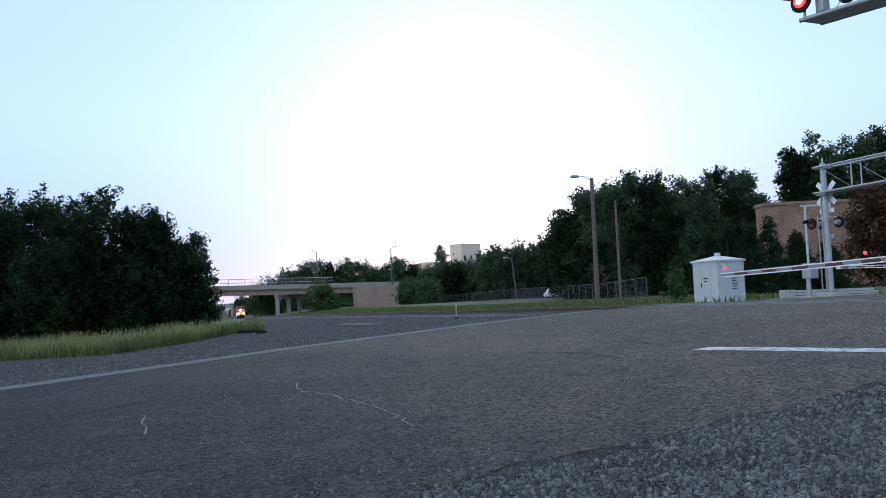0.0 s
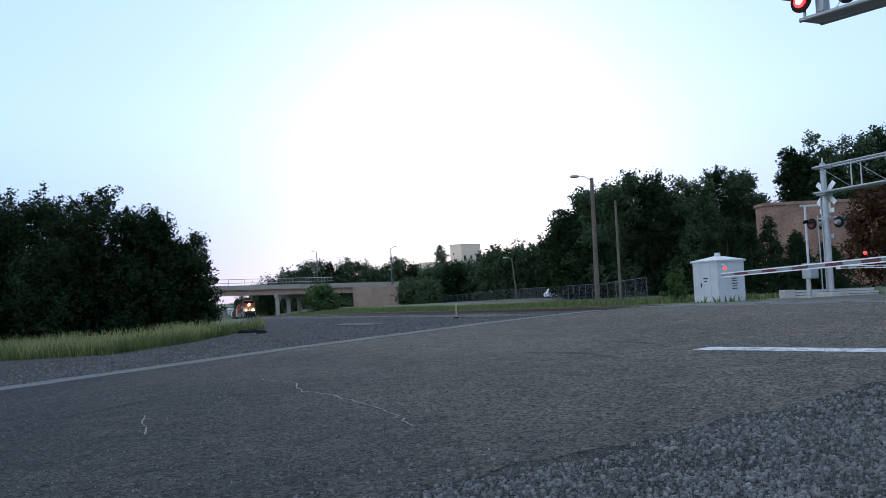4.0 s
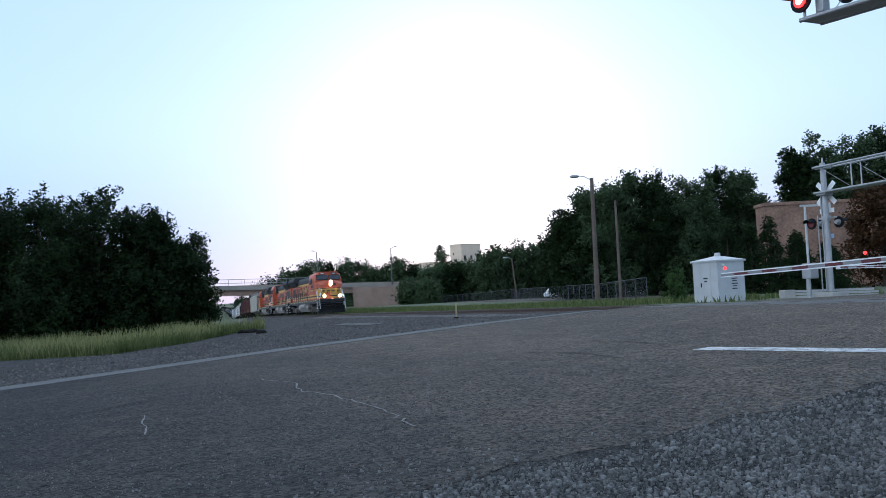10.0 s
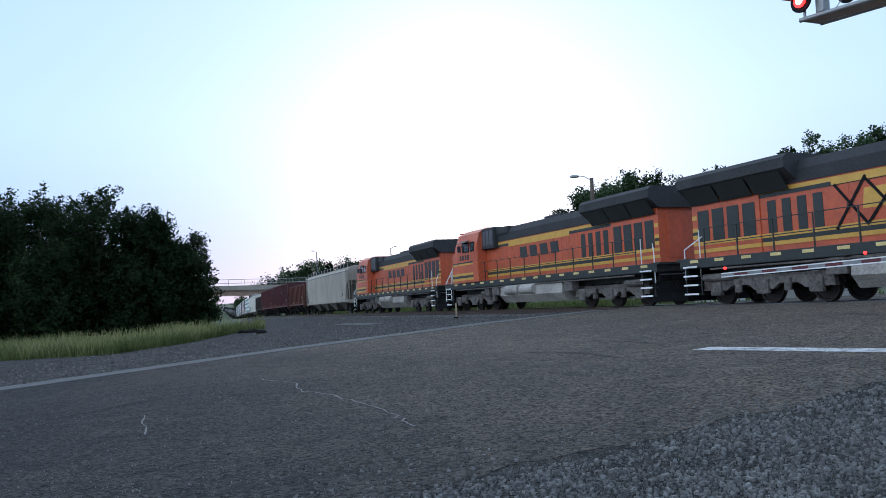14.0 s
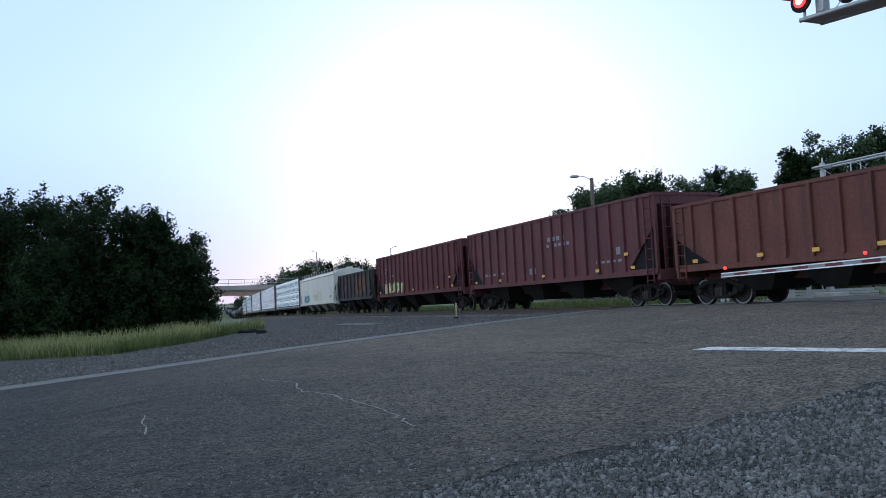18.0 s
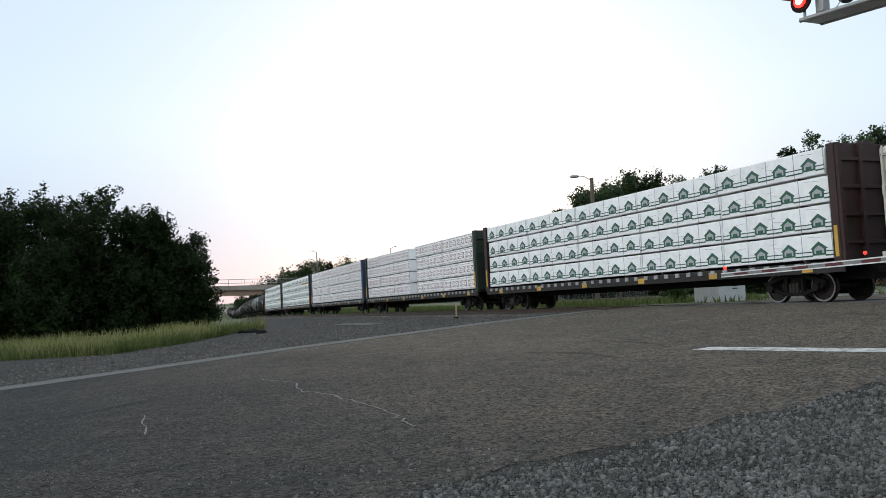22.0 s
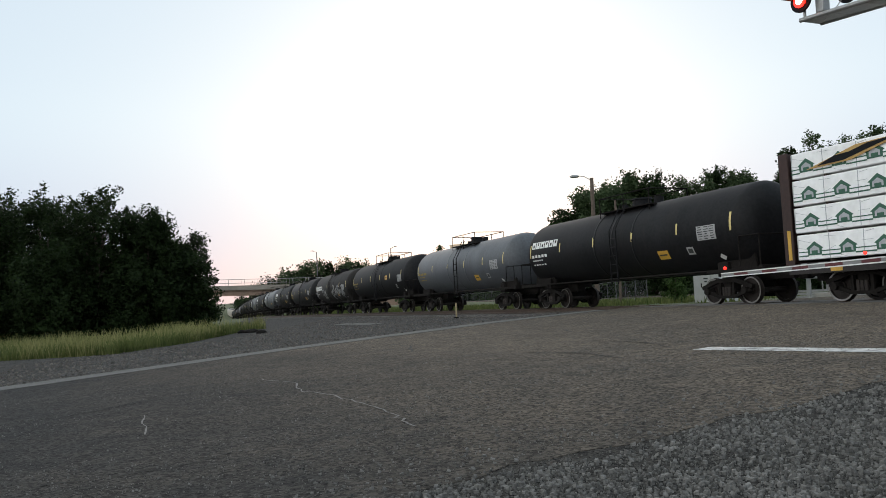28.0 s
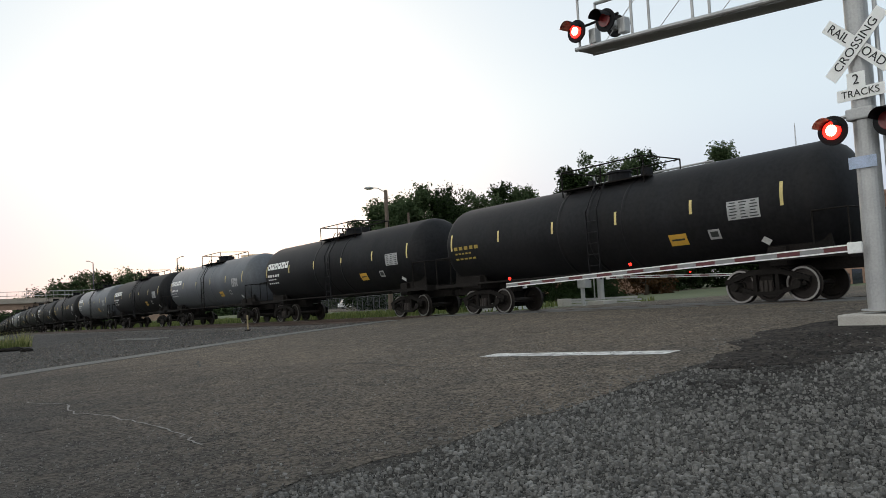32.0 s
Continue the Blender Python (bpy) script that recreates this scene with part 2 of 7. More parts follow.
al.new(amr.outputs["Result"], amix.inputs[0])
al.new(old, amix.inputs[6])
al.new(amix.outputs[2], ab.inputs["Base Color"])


# ---- mesh tools ----
def part(name, bm, material, parent=None, label="", smooth=False):
    if isinstance(bm, bmesh.types.BMesh):
        me = bpy.data.meshes.new(name)
        if smooth:
            for f in bm.faces:
                f.smooth = True
        bm.to_mesh(me)
        bm.free()
        me.materials.append(material)
    else:
        me = bm
    ob = new(name, me)
    if parent is not None:
        ob.parent = parent
    if label:
        ob["label"] = label
    return ob


def mesh_of(name, bm, material, smooth=False):
    me = bpy.data.meshes.new(name)
    if smooth:
        for f in bm.faces:
            f.smooth = True
    bm.to_mesh(me)
    bm.free()
    me.materials.append(material)
    return me


def box(bm, c, size, bevel=0.0, m=None):
    g = bmesh.ops.create_cube(bm, size=1.0, matrix=(m or Matrix()) @ Matrix.Translation(c) @ Matrix.Diagonal((*size, 1)))
    if bevel:
        es = list({e for v in g["verts"] for e in v.link_edges})
        bmesh.ops.bevel(bm, geom=es, offset=bevel, segments=2, affect="EDGES", profile=0.6)
    return bm


def rod(bm, a, b, r, r2=None, seg=8):
    a, b = Vector(a), Vector(b)
    d = b - a
    m = Matrix.Translation((a + b) / 2) @ d.to_track_quat("Z", "Y").to_matrix().to_4x4()
    bmesh.ops.create_cone(bm, cap_ends=True, segments=seg, radius1=r, radius2=r if r2 is None else r2, depth=d.length, matrix=m)
    return bm


def strut(bm, a, b, w, h):
    """A rectangular bar from a to b."""
    a, b = Vector(a), Vector(b)
    d = b - a
    m = Matrix.Translation((a + b) / 2) @ d.to_track_quat("X", "Z").to_matrix().to_4x4()
    bmesh.ops.create_cube(bm, size=1.0, matrix=m @ Matrix.Diagonal((d.length, w, h, 1)))
    return bm


def loft(bm, rings, cap=True):
    """Skin between rings of equal length (lists of points)."""
    vs = [[bm.verts.new(p) for p in r] for r in rings]
    k = len(vs[0])
    for r0, r1 in zip(vs, vs[1:]):
        for i in range(k):
            bm.faces.new((r0[i], r0[(i + 1) % k], r1[(i + 1) % k], r1[i]))
    if cap:
        bm.faces.new(vs[0][::-1])
        bm.faces.new(vs[-1])
    bmesh.ops.recalc_face_normals(bm, faces=bm.faces[:])
    return bm


def prism(bm, pts, x0, x1, axis="x"):
    """A closed outline pts (u, v) pushed from x0 to x1 along an axis."""
    def at(x, u, v):
        return {"x": (x, u, v), "y": (u, x, v), "z": (u, v, x)}[axis]
    return loft(bm, [[at(x0, u, v) for u, v in pts], [at(x1, u, v) for u, v in pts]])


def nb():
    return bmesh.new()


def empty(name, m=None):
    ob = new(name)
    ob.empty_display_size = 0.3
    if m is not None:
        ob.matrix_world = m
    return ob


def raw_mesh(name, verts, faces, material):
    me = bpy.data.meshes.new(name)
    me.from_pydata(verts, [], faces)
    me.materials.append(material)
    me.update()
    return me


# ---- the track: arc length s along it, 0 near the crossing, travel towards +s ----
T0, HEAD, K1, K2 = (12.0, 24.868), 2.735005, -0.00103, -2e-6
SLO, SHI, STEP = -1250.0, 520.0, 0.5


def heading(s):
    s = min(max(s, -330.0), 25.0)
    return HEAD + K1 * s + K2 * s * s


def rail_z(s):
    s = min(max(s, -330.0), 40.0)
    return 0.683 + 0.011859 * s - 2.6e-5 * s * s


S_AXIS = np.arange(SLO, SHI + STEP, STEP)
H_AXIS = np.array([heading(s) for s in S_AXIS])
I0 = int(round(-SLO / STEP))
X_AXIS = np.concatenate([[0], np.cumsum((np.sin(H_AXIS[1:]) + np.sin(H_AXIS[:-1])) / 2 * STEP)])
Y_AXIS = np.concatenate([[0], np.cumsum((np.cos(H_AXIS[1:]) + np.cos(H_AXIS[:-1])) / 2 * STEP)])
X_AXIS += T0[0] - X_AXIS[I0]
Y_AXIS += T0[1] - Y_AXIS[I0]


def on_track(s, n=0.0, z=0.0):
    """The point at arc length s, n metres to the far side, z above the rail head."""
    x, y, h = np.interp(s, S_AXIS, X_AXIS), np.interp(s, S_AXIS, Y_AXIS), heading(s)
    return Vector((x - math.cos(h) * n, y + math.sin(h) * n, rail_z(s) + z))


def to_track(x, y):
    i = int(np.argmin((X_AXIS - x) ** 2 + (Y_AXIS - y) ** 2))
    h = H_AXIS[i]
    ds = (x - X_AXIS[i]) * math.sin(h) + (y - Y_AXIS[i]) * math.cos(h)
    return S_AXIS[i] + ds, -(x - X_AXIS[i]) * math.cos(h) + (y - Y_AXIS[i]) * math.sin(h)


def smooth01(u):
    u = min(max(u, 0.0), 1.0)
    return u * u * (3 - 2 * u)


def ground_sn(s, n):
    r = rail_z(s)
    if n < 0:
        d = max(0.0, -n - 2.2)
        z = r - min(0.047 * d, max(0.0, r + 0.75))
    else:
        level = np.interp(s, (-200, -167, -119, -55, -38, 0), (-1.3, -1.1, -0.1, 0.0, 0.3, 0.62))
        z = r + (max(level, r) - r) * smooth01((n - 5.0) / 16.0) + 0.5 * smooth01((n - 48.0) / 40.0)
    bed = smooth01((abs(s + -3) - 13.0) / 5.0)
    return z - 0.10 - 0.22 * bed * (1 - smooth01((abs(n) - 2.6) / 3.5))


def ground(x, y):
    return ground_sn(*to_track(x, y))


# ---- ground, road, gravel ----
def build_ground():
    def axis(lo, hi, fine_lo, fine_hi, step):
        a = list(np.arange(fine_lo, fine_hi + step, step))
        d, v = step, fine_lo
        while v > lo:
            d *= 1.18
            v -= d
            a.insert(0, v)
        d, v = step, a[-1]
        while v < hi:
            d *= 1.18
            v += d
            a.append(v)
        return a
    xs = axis(-2500, 2500, -30, 30, 1.2)
    ys = axis(-600, 4000, -6, 75, 1.2)
    verts = [(x, y, ground(x, y)) for y in ys for x in xs]
    w = len(xs)
    faces = [(j * w + i, j * w + i + 1, (j + 1) * w + i + 1, (j + 1) * w + i) for j in range(len(ys) - 1) for i in range(w - 1)]
    me = raw_mesh("ground", verts, faces, M_EARTH)
    for p in me.polygons:
        p.use_smooth = True
    tagged(new("ground", me), "rough grassy ground falling away from the railway", "ground", kind="structure")


def sheet(name, corners, material, lift, step=1.0, thick=0.05, wobble=None, label="", category="ground"):
    """A surface laid over the ground: rows of (n, s_low, s_high) give its outline in track coordinates."""
    ns = [c[0] for c in corners]
    rows = []
    n = ns[0]
    while n < ns[-1] + 1e-6:
        lo, hi = np.interp(n, ns, [c[1] for c in corners]), np.interp(n, ns, [c[2] for c in corners])
        if wobble:
            lo += wobble * noise.noise(Vector((n * 0.9, 0, 3)))
            hi += wobble * (noise.noise(Vector((n * 0.5, 5, 3))) + 0.6 * noise.noise(Vector((n * 1.7, 5, 9))))
        rows.append((n, lo, hi))
        n += step
    k = max(2, int(max(h - l for _, l, h in rows) / step) + 1)
    verts, faces = [], []
    for n, lo, hi in rows:
        for i in range(k):
            s = lo + (hi - lo) * i / (k - 1)
            p = on_track(s, n)
            verts.append((p.x, p.y, ground_sn(s, n) + lift))
    for j in range(len(rows) - 1):
        for i in range(k - 1):
            a = j * k + i
            faces.append((a, a + 1, a + k + 1, a + k))
    m = len(verts)
    rim = [i for i in range(k)] + [j * k + k - 1 for j in range(1, len(rows))] + [(len(rows) - 1) * k + i for i in range(k - 2, -1, -1)] + [j * k for j in range(len(rows) - 2, 0, -1)]
    verts += [verts[i] for i in rim] + [(verts[i][0], verts[i][1], verts[i][2] - thick) for i in rim]
    w = len(rim)
    for q in range(w):
        a, b = q, (q + 1) % w
        faces.append((m + b, m + a, m + w + a, m + w + b))
    me = raw_mesh(name, verts, faces, material)
    for p in me.polygons[:(len(rows) - 1) * (k - 1)]:
        p.use_smooth = True
    ob = new(name, me)
    if me.polygons[0].normal.z < 0:
        me.flip_normals()
    return tagged(ob, label, category, kind="structure")


build_ground()
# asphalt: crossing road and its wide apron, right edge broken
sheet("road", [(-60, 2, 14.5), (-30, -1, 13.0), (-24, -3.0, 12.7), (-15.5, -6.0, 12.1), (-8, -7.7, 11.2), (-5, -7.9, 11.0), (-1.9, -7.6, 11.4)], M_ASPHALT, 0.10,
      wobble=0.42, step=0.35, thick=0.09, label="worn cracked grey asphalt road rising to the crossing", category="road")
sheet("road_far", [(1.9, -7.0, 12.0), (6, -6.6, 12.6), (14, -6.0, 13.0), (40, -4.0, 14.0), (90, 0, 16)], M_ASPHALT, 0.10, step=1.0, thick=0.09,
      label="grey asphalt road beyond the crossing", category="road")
sheet("gravel_shoulder", [(-60, 12, 60), (-30, 11.5, 60), (-24, 11.3, 55), (-15.5, 10.6, 45), (-8, 9.6, 40), (-4, 9.4, 40)], M_SHOULDER, 0.095, step=0.7, thick=0.1,
      label="loose grey gravel shoulder beside the road", category="gravel")
sheet("gravel_yard", [(-30, -30, -1.0), (-22, -30, -3.3), (-15.5, -36, -5.8), (-8, -80, -7.5), (-5, -120, -7.7), (-2.7, -130, -7.5)], M_GRAVEL, 0.06, step=0.8, thick=0.1,
      wobble=0.5, label="dark gravel strip between road and tracks", category="gravel")


# ---- track ----
def build_track():
    def ribbon(name, material, prof, s0, s1, step=4.0):
        verts, faces = [], []
        ss = np.arange(s0, s1 + 0.01, step)
        for s in ss:
            for n, z in prof:
                verts.append(on_track(s, n, z)[:])
        k = len(prof)
        for j in range(len(ss) - 1):
            for i in range(k):
                a, b = j * k + i, j * k + (i + 1) % k
                faces.append((a, b, b + k, a + k))
        me = raw_mesh(name, verts, faces, material)
        bm = nb()
        bm.from_mesh(me)
        bmesh.ops.recalc_face_normals(bm, faces=bm.faces[:])
        bm.to_mesh(me)
        bm.free()
        return me
    for rng in ((-900.0, -8.0), (14.0, 420.0)):
        bed = ribbon("ballast", M_BALLAST, [(-2.9, -0.62), (-1.75, -0.21), (1.75, -0.21), (2.9, -0.62)], *rng)
        tagged(new("ballast_bed", bed), "dark crushed-stone ballast under the rails", "ballast", kind="structure")
    track = tagged(empty("railway_track"), "railway track with rusty steel rails on wooden ties", "railway track", kind="structure")
    for n in (-0.755, 0.755):
        prof = [(n - 0.07, -0.17), (n + 0.07, -0.17), (n + 0.07, -0.15), (n + 0.012, -0.13), (n + 0.012, -0.045), (n + 0.036, -0.03), (n + 0.036, 0.0),
                (n - 0.036, 0.0), (n - 0.036, -0.03), (n - 0.012, -0.045), (n - 0.012, -0.13), (n - 0.07, -0.15)]
        part("rail", ribbon("rail", M_RAIL, prof, -900, 420), M_RAIL, track)
        part("rail_head", ribbon("rail_head", M_RAILTOP, [(n - 0.03, 0.0005), (n + 0.03, 0.0005), (n + 0.025, 0.003), (n - 0.025, 0.003)], -900, 420), M_RAILTOP, track)
    tie = mesh_of("tie", box(nb(), (0, 0, 0), (0.23, 2.6, 0.18), 0.012), M_TIE)
    s = -150.0
    while s < -8.0:
        ob = part("tie", tie, M_TIE, track)
        ob.matrix_world = Matrix.Translation(on_track(s, 0, -0.262)) @ Matrix.Rotation(math.pi / 2 - heading(s), 4, "Z")
        s += 0.53
    # crossing panels of concrete between and beside the rails
    for k in range(6):
        s0 = -7.4 + k * 3.1
        for n, w in ((0.0, 1.36), (-1.36, 1.06), (1.36, 1.06)):
            ob = part("crossing_panel", box(nb(), (0, 0, 0), (3.05, w, 0.2), 0.02), M_EDGING, track, "weathered concrete crossing panel")
            ob.matrix_world = Matrix.Translation(on_track(s0 + 1.55, n, -0.105)) @ Matrix.Rotation(math.pi / 2 - heading(s0), 4, "Z")


build_track()


def flat_strip(name, p, q, width, material, lift, label, category, seg=12):
    """A thin painted strip from p to q (track coordinates) lying on the road."""
    verts, faces = [], []
    for i in range(seg + 1):
        u = i / seg
        s, n = p[0] + (q[0] - p[0]) * u, p[1] + (q[1] - p[1]) * u
        for d in (-width / 2, width / 2):
            a = on_track(s, n + d)
            verts.append((a.x, a.y, ground_sn(s, n + d) + lift))
    for i in range(seg):
        a = 2 * i
        faces.append((a, a + 2, a + 3, a + 1))
    return tagged(new(name, raw_mesh(name, verts, faces, material)), label, category, kind="structure")


flat_strip("stop_line", (7.2, -11.55), (10.55, -10.86), 0.42, M_PAINT_LINE, 0.106, "worn white stop line painted on the asphalt", "road marking")


def road_strip(name, rows, material, lift, label, category):
    """A strip on the ground whose edges follow rows of (n, s_low, s_high)."""
    return sheet(name, rows, material, lift, step=0.4, thick=0.06, wobble=0.1, label=label, category=category)


road_strip("road_edging", [(-30, -1.9, -0.6), (-24, -3.9, -2.6), (-15.5, -6.9, -5.7), (-8, -8.5, -7.4), (-5, -8.5, -7.6), (-3.0, -8.3, -7.4)], M_EDGING, 0.112,
           "broken pale concrete edging along the asphalt", "edging")
flat_strip("white_slab", (-24.5, -9.2), (-18.7, -8.7), 0.9, M_EDGING, 0.09, "pale concrete slab lying in the gravel", "slab")


def polyline(name, pts, width, material, lift, label, category):
    """Narrow ribbon along world points lying on the road: a crack or a sealed joint."""
    verts, faces = [], []
    r = random.Random(len(pts) + int(abs(pts[0][0]) * 100))
    fine = []
    for (a, b), (c, d) in zip(pts, pts[1:]):
        k = 6
        for i in range(k):
            u = i / k
            fine.append((a + (c - a) * u + r.uniform(-0.05, 0.05), b + (d - b) * u + r.uniform(-0.05, 0.05)))
    fine.append(pts[-1])
    for i, (x, y) in enumerate(fine):
        q = fine[min(i + 1, len(fine) - 1)]
        o = fine[max(i - 1, 0)]
        d = Vector((q[0] - o[0], q[1] - o[1])).normalized()
        w = width * r.uniform(0.5, 1.3) / 2
        z = ground(x, y) + lift
        verts += [(x - d.y * w, y + d.x * w, z), (x + d.y * w, y - d.x * w, z)]
    for i in range(len(fine) - 1):
        faces.append((2 * i, 2 * i + 1, 2 * i + 3, 2 * i + 2))
    me = raw_mesh(name, verts, faces, material)
    if me.polygons[0].normal.z < 0:
        me.flip_normals()
    return tagged(new(name, me), label, category, kind="structure")


M_CRACK = mat("crack_shadow", (0.012, 0.012, 0.012), 0.95, var=0.2)
M_SEAL = mat("crack_dust", (0.16, 0.153, 0.145), 0.9, var=0.3, scale=6)
polyline("road_crack", [(-3.61, 15.41), (-2.73, 14.19), (-2.33, 12.76), (-1.71, 11.88), (-1.07, 10.47), (-0.64, 9.36), (-0.38, 8.55)], 0.03, M_SEAL, 0.107, "pale dusty crack across the asphalt", "crack")
polyline("road_crack", [(-8.5, 11.9), (-6.82, 12.21), (-5.8, 12.42), (-5.12, 13.37), (-4.78, 13.76), (-3.91, 14.11), (-2.6, 14.6)], 0.05, M_CRACK, 0.107, "dark crack along the asphalt", "crack")
polyline("road_crack", [(-4.41, 11.62), (-3.68, 9.71)], 0.02, M_SEAL, 0.107, "short pale crack", "crack")
polyline("road_crack", [(-2.75, 11.3), (-2.35, 11.4)], 0.06, M_CRACK, 0.107, "short dark scar in the asphalt", "crack")
polyline("road_crack", [(-3.75, 7.24), (-2.62, 7.49), (-2.13, 8.03), (-1.15, 8.3), (0.4, 9.1)], 0.022, M_CRACK, 0.107, "fine dark crack", "crack")
for k, (s0, n0, s1, n1) in enumerate(((-2.0, -9.5, 0.6, -9.9), (1.5, -8.2, 5.0, -8.0), (-3.5, -13.5, 0.5, -14.2), (3.5, -11.2, 6.5, -11.6), (0.5, -6.2, 6.0, -5.6), (4.0, -13.2, 7.0, -13.0))):
    a, b, c = on_track(s0, n0), on_track((s0 + s1) / 2 + 0.2, (n0 + n1) / 2 + 0.3), on_track(s1, n1)
    polyline("road_crack", [(a.x, a.y), (b.x, b.y), (c.x, c.y)], 0.05, M_CRACK, 0.107, "dark crack in the worn asphalt", "crack")


# loose stones
def stones(name, label, count, region, seed, r0, r1, lift, material):
    r = random.Random(seed)
    verts, faces = [], []
    for i in range(count):
        x, y = region(r)
        z = ground(x, y) + lift
        q = r0 + (r1 - r0) * r.random() ** 3
        a = r.uniform(0, 6.28)
        k = len(verts)
        n = 5
        for j in range(n):
            t = a + 6.283 * j / n
            u = q * r.uniform(0.7, 1.2)
            verts.append((x + u * math.cos(t), y + u * math.sin(t), z - 0.01))
            verts.append((x + u * 0.7 * math.cos(t + 0.3), y + u * 0.7 * math.sin(t + 0.3), z + q * r.uniform(0.3, 1.0)))
        for j in range(n):
            j2 = (j + 1) % n
            faces.append((k + 2 * j, k + 2 * j2, k + 2 * j2 + 1, k + 2 * j + 1))
        faces.append(tuple(k + 2 * j + 1 for j in range(n)))
    return tagged(new(name, raw_mesh(name, verts, faces, material)), label, "gravel", kind="stuff")


def shoulder_zone(r):
    while True:
        d = 4.2 + 16 * r.random() ** 1.6
        a = radians(r.uniform(-14, 47))
        x, y = d * math.sin(a), d * math.cos(a)
        s, n = to_track(x, y)
        edge = np.interp(n, (-24, -15.5, -8, -5), (12.7, 12.1, 11.2, 11.0))
        u = s - edge + 0.25 * noise.noise(Vector((n * 0.9, 1, 1)))
        if 10.9 < s < 13.1 and -12.2 < n < -5.0 and r.random() < 0.85:
            continue
        if noise.noise(Vector((x * 0.45, y * 0.45, 11))) + 0.5 * noise.noise(Vector((x * 1.6, y * 1.6, 2))) < r.uniform(-0.95, 0.0) + 0.35 * smooth01((d - 6.0) / 5.0):
            continue
        if u > 0.1 or (u > -1.6 and r.random() < 0.25 * math.exp(u * 1.6)):
            return x, y


def yard_zone(r):
    while True:
        n = -r.uniform(3.2, 24.0)
        lo = np.interp(n, (-24, -15.5, -8, -3), (-17, -20, -36, -50))
        hi = np.interp(n, (-24, -15.5, -8, -3), (-3.2, -6.1, -7.8, -7.8))
        s = hi - (hi - lo) * r.random() ** 1.3
        p = on_track(s, n)
        return p.x, p.y


stones("gravel_stones", "loose grey stone chips on the gravel shoulder", 34000, shoulder_zone, 11, 0.006, 0.030, 0.098, M_STONE)
stones("yard_stones", "scattered dark stones on the gravel strip", 9000, yard_zone, 12, 0.015, 0.06, 0.065, mat("brown_stone_chips", (0.19, 0.17, 0.15), 0.95, second=(0.022, 0.02, 0.019), scale=2, fine=30, island=0.8))


M_SOIL = mat("damp_dark_gravel", (0.045, 0.037, 0.031), 0.95, second=(0.005, 0.0045, 0.004), scale=1.2, fine=7, bump=0.06, bump_scale=16, speck=18, amount=0.8, spec=0.2)
sheet("soil_patch", [(-12.2, 11.9, 12.3), (-11.4, 11.5, 13.1), (-9.6, 10.9, 13.4), (-8.0, 10.6, 13.0), (-6.2, 10.9, 12.6), (-5.0, 11.3, 12.0)], M_SOIL, 0.104, step=0.18, thick=0.03,
      wobble=0.85, label="dark damp broken gravel along the road edge", category="gravel")


def broken_edge(r):
    while True:
        n = -r.uniform(5.2, 13.5)
        s = np.interp(n, (-13.5, -11.7, -9.4, -6.8, -5.2), (12.0, 11.6, 11.0, 11.1, 11.4)) + r.gauss(0.95, 0.42)
        if noise.noise(Vector((s * 0.9, n * 0.9, 4))) > -0.12:
            p = on_track(s, n)
            return p.x, p.y


M_CLOD = mat("broken_asphalt", (0.034, 0.030, 0.027), 0.95, second=(0.010, 0.009, 0.009), scale=2, fine=20, island=0.7)
stones("broken_asphalt_lumps", "dark broken asphalt lumps along the ragged road edge", 1600, broken_edge, 13, 0.008, 0.04, 0.1, M_CLOD)


def road_grit(r):
    while True:
        d = 4.5 + 14 * r.random() ** 1.4
        a = radians(r.uniform(-32, 30))
        x, y = d * math.sin(a), d * math.cos(a)
        s, n = to_track(x, y)
        if s < 12.0 and n < -3 and s > np.interp(n, (-30, -15.5, -8), (-1, -6, -7.7)) and noise.noise(Vector((x * 0.35, y * 0.35, 7))) > r.uniform(-0.5, 0.35):
            return x, y


stones("road_grit", "fine grey grit scattered over the asphalt", 9000, road_grit, 14, 0.004, 0.014, 0.103, M_STONE)


M_BAY = mat("grimy_bay_paint", (0.24, 0.215, 0.18), 0.75, second=(0.08, 0.07, 0.06), scale=0.9, fine=8)
M_REFLECT = mat("worn_reflector", (0.62, 0.50, 0.20), 0.6, var=0.25, scale=3)
# grey of the drawn fold shade, also the ground of the house print
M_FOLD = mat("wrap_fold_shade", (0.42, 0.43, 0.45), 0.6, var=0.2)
M_FAINT = mat("faint_lettering", (0.20, 0.20, 0.19), 0.7, var=0.2)


M_HAZE = mat("faded_tan_spray", (0.53, 0.47, 0.34), 0.75, var=0.2, scale=3)
M_TAGTAN = mat("tan_spray", (0.50, 0.36, 0.18), 0.7, var=0.2)


# ---- rolling stock. Local axes: x forwards, y left, z up from the rail head ----
def wheel_mesh():
    bm = nb()
    prof = [(0.0, -0.09), (0.16, -0.09), (0.17, -0.03), (0.37, -0.02), (0.39, -0.065), (0.455, -0.065), (0.46, 0.045), (0.485, 0.055), (0.485, 0.07), (0.39, 0.07), (0.37, 0.02), (0.17, 0.02), (0.16, 0.06), (0.0, 0.06)]
    seg = 20
    rings = [[(r * math.cos(2 * math.pi * i / seg), y, r * math.sin(2 * math.pi * i / seg)) for i in range(seg)] for r, y in prof[1:-1]]
    loft(bm, rings)
    return mesh_of("wheel", bm, M_WHEEL)


WHEEL = wheel_mesh()
bm = nb()
loft(bm, [[(r * math.cos(2 * math.pi * i / 20), -0.068, r * math.sin(2 * math.pi * i / 20)) for i in range(20)] for r in (0.40, 0.452)], cap=False)
TREAD = mesh_of("rim", bm, M_TREAD)
AXLE = mesh_of("axle", rod(nb(), (0, -0.7, 0), (0, 0.7, 0), 0.08), M_WHEEL)


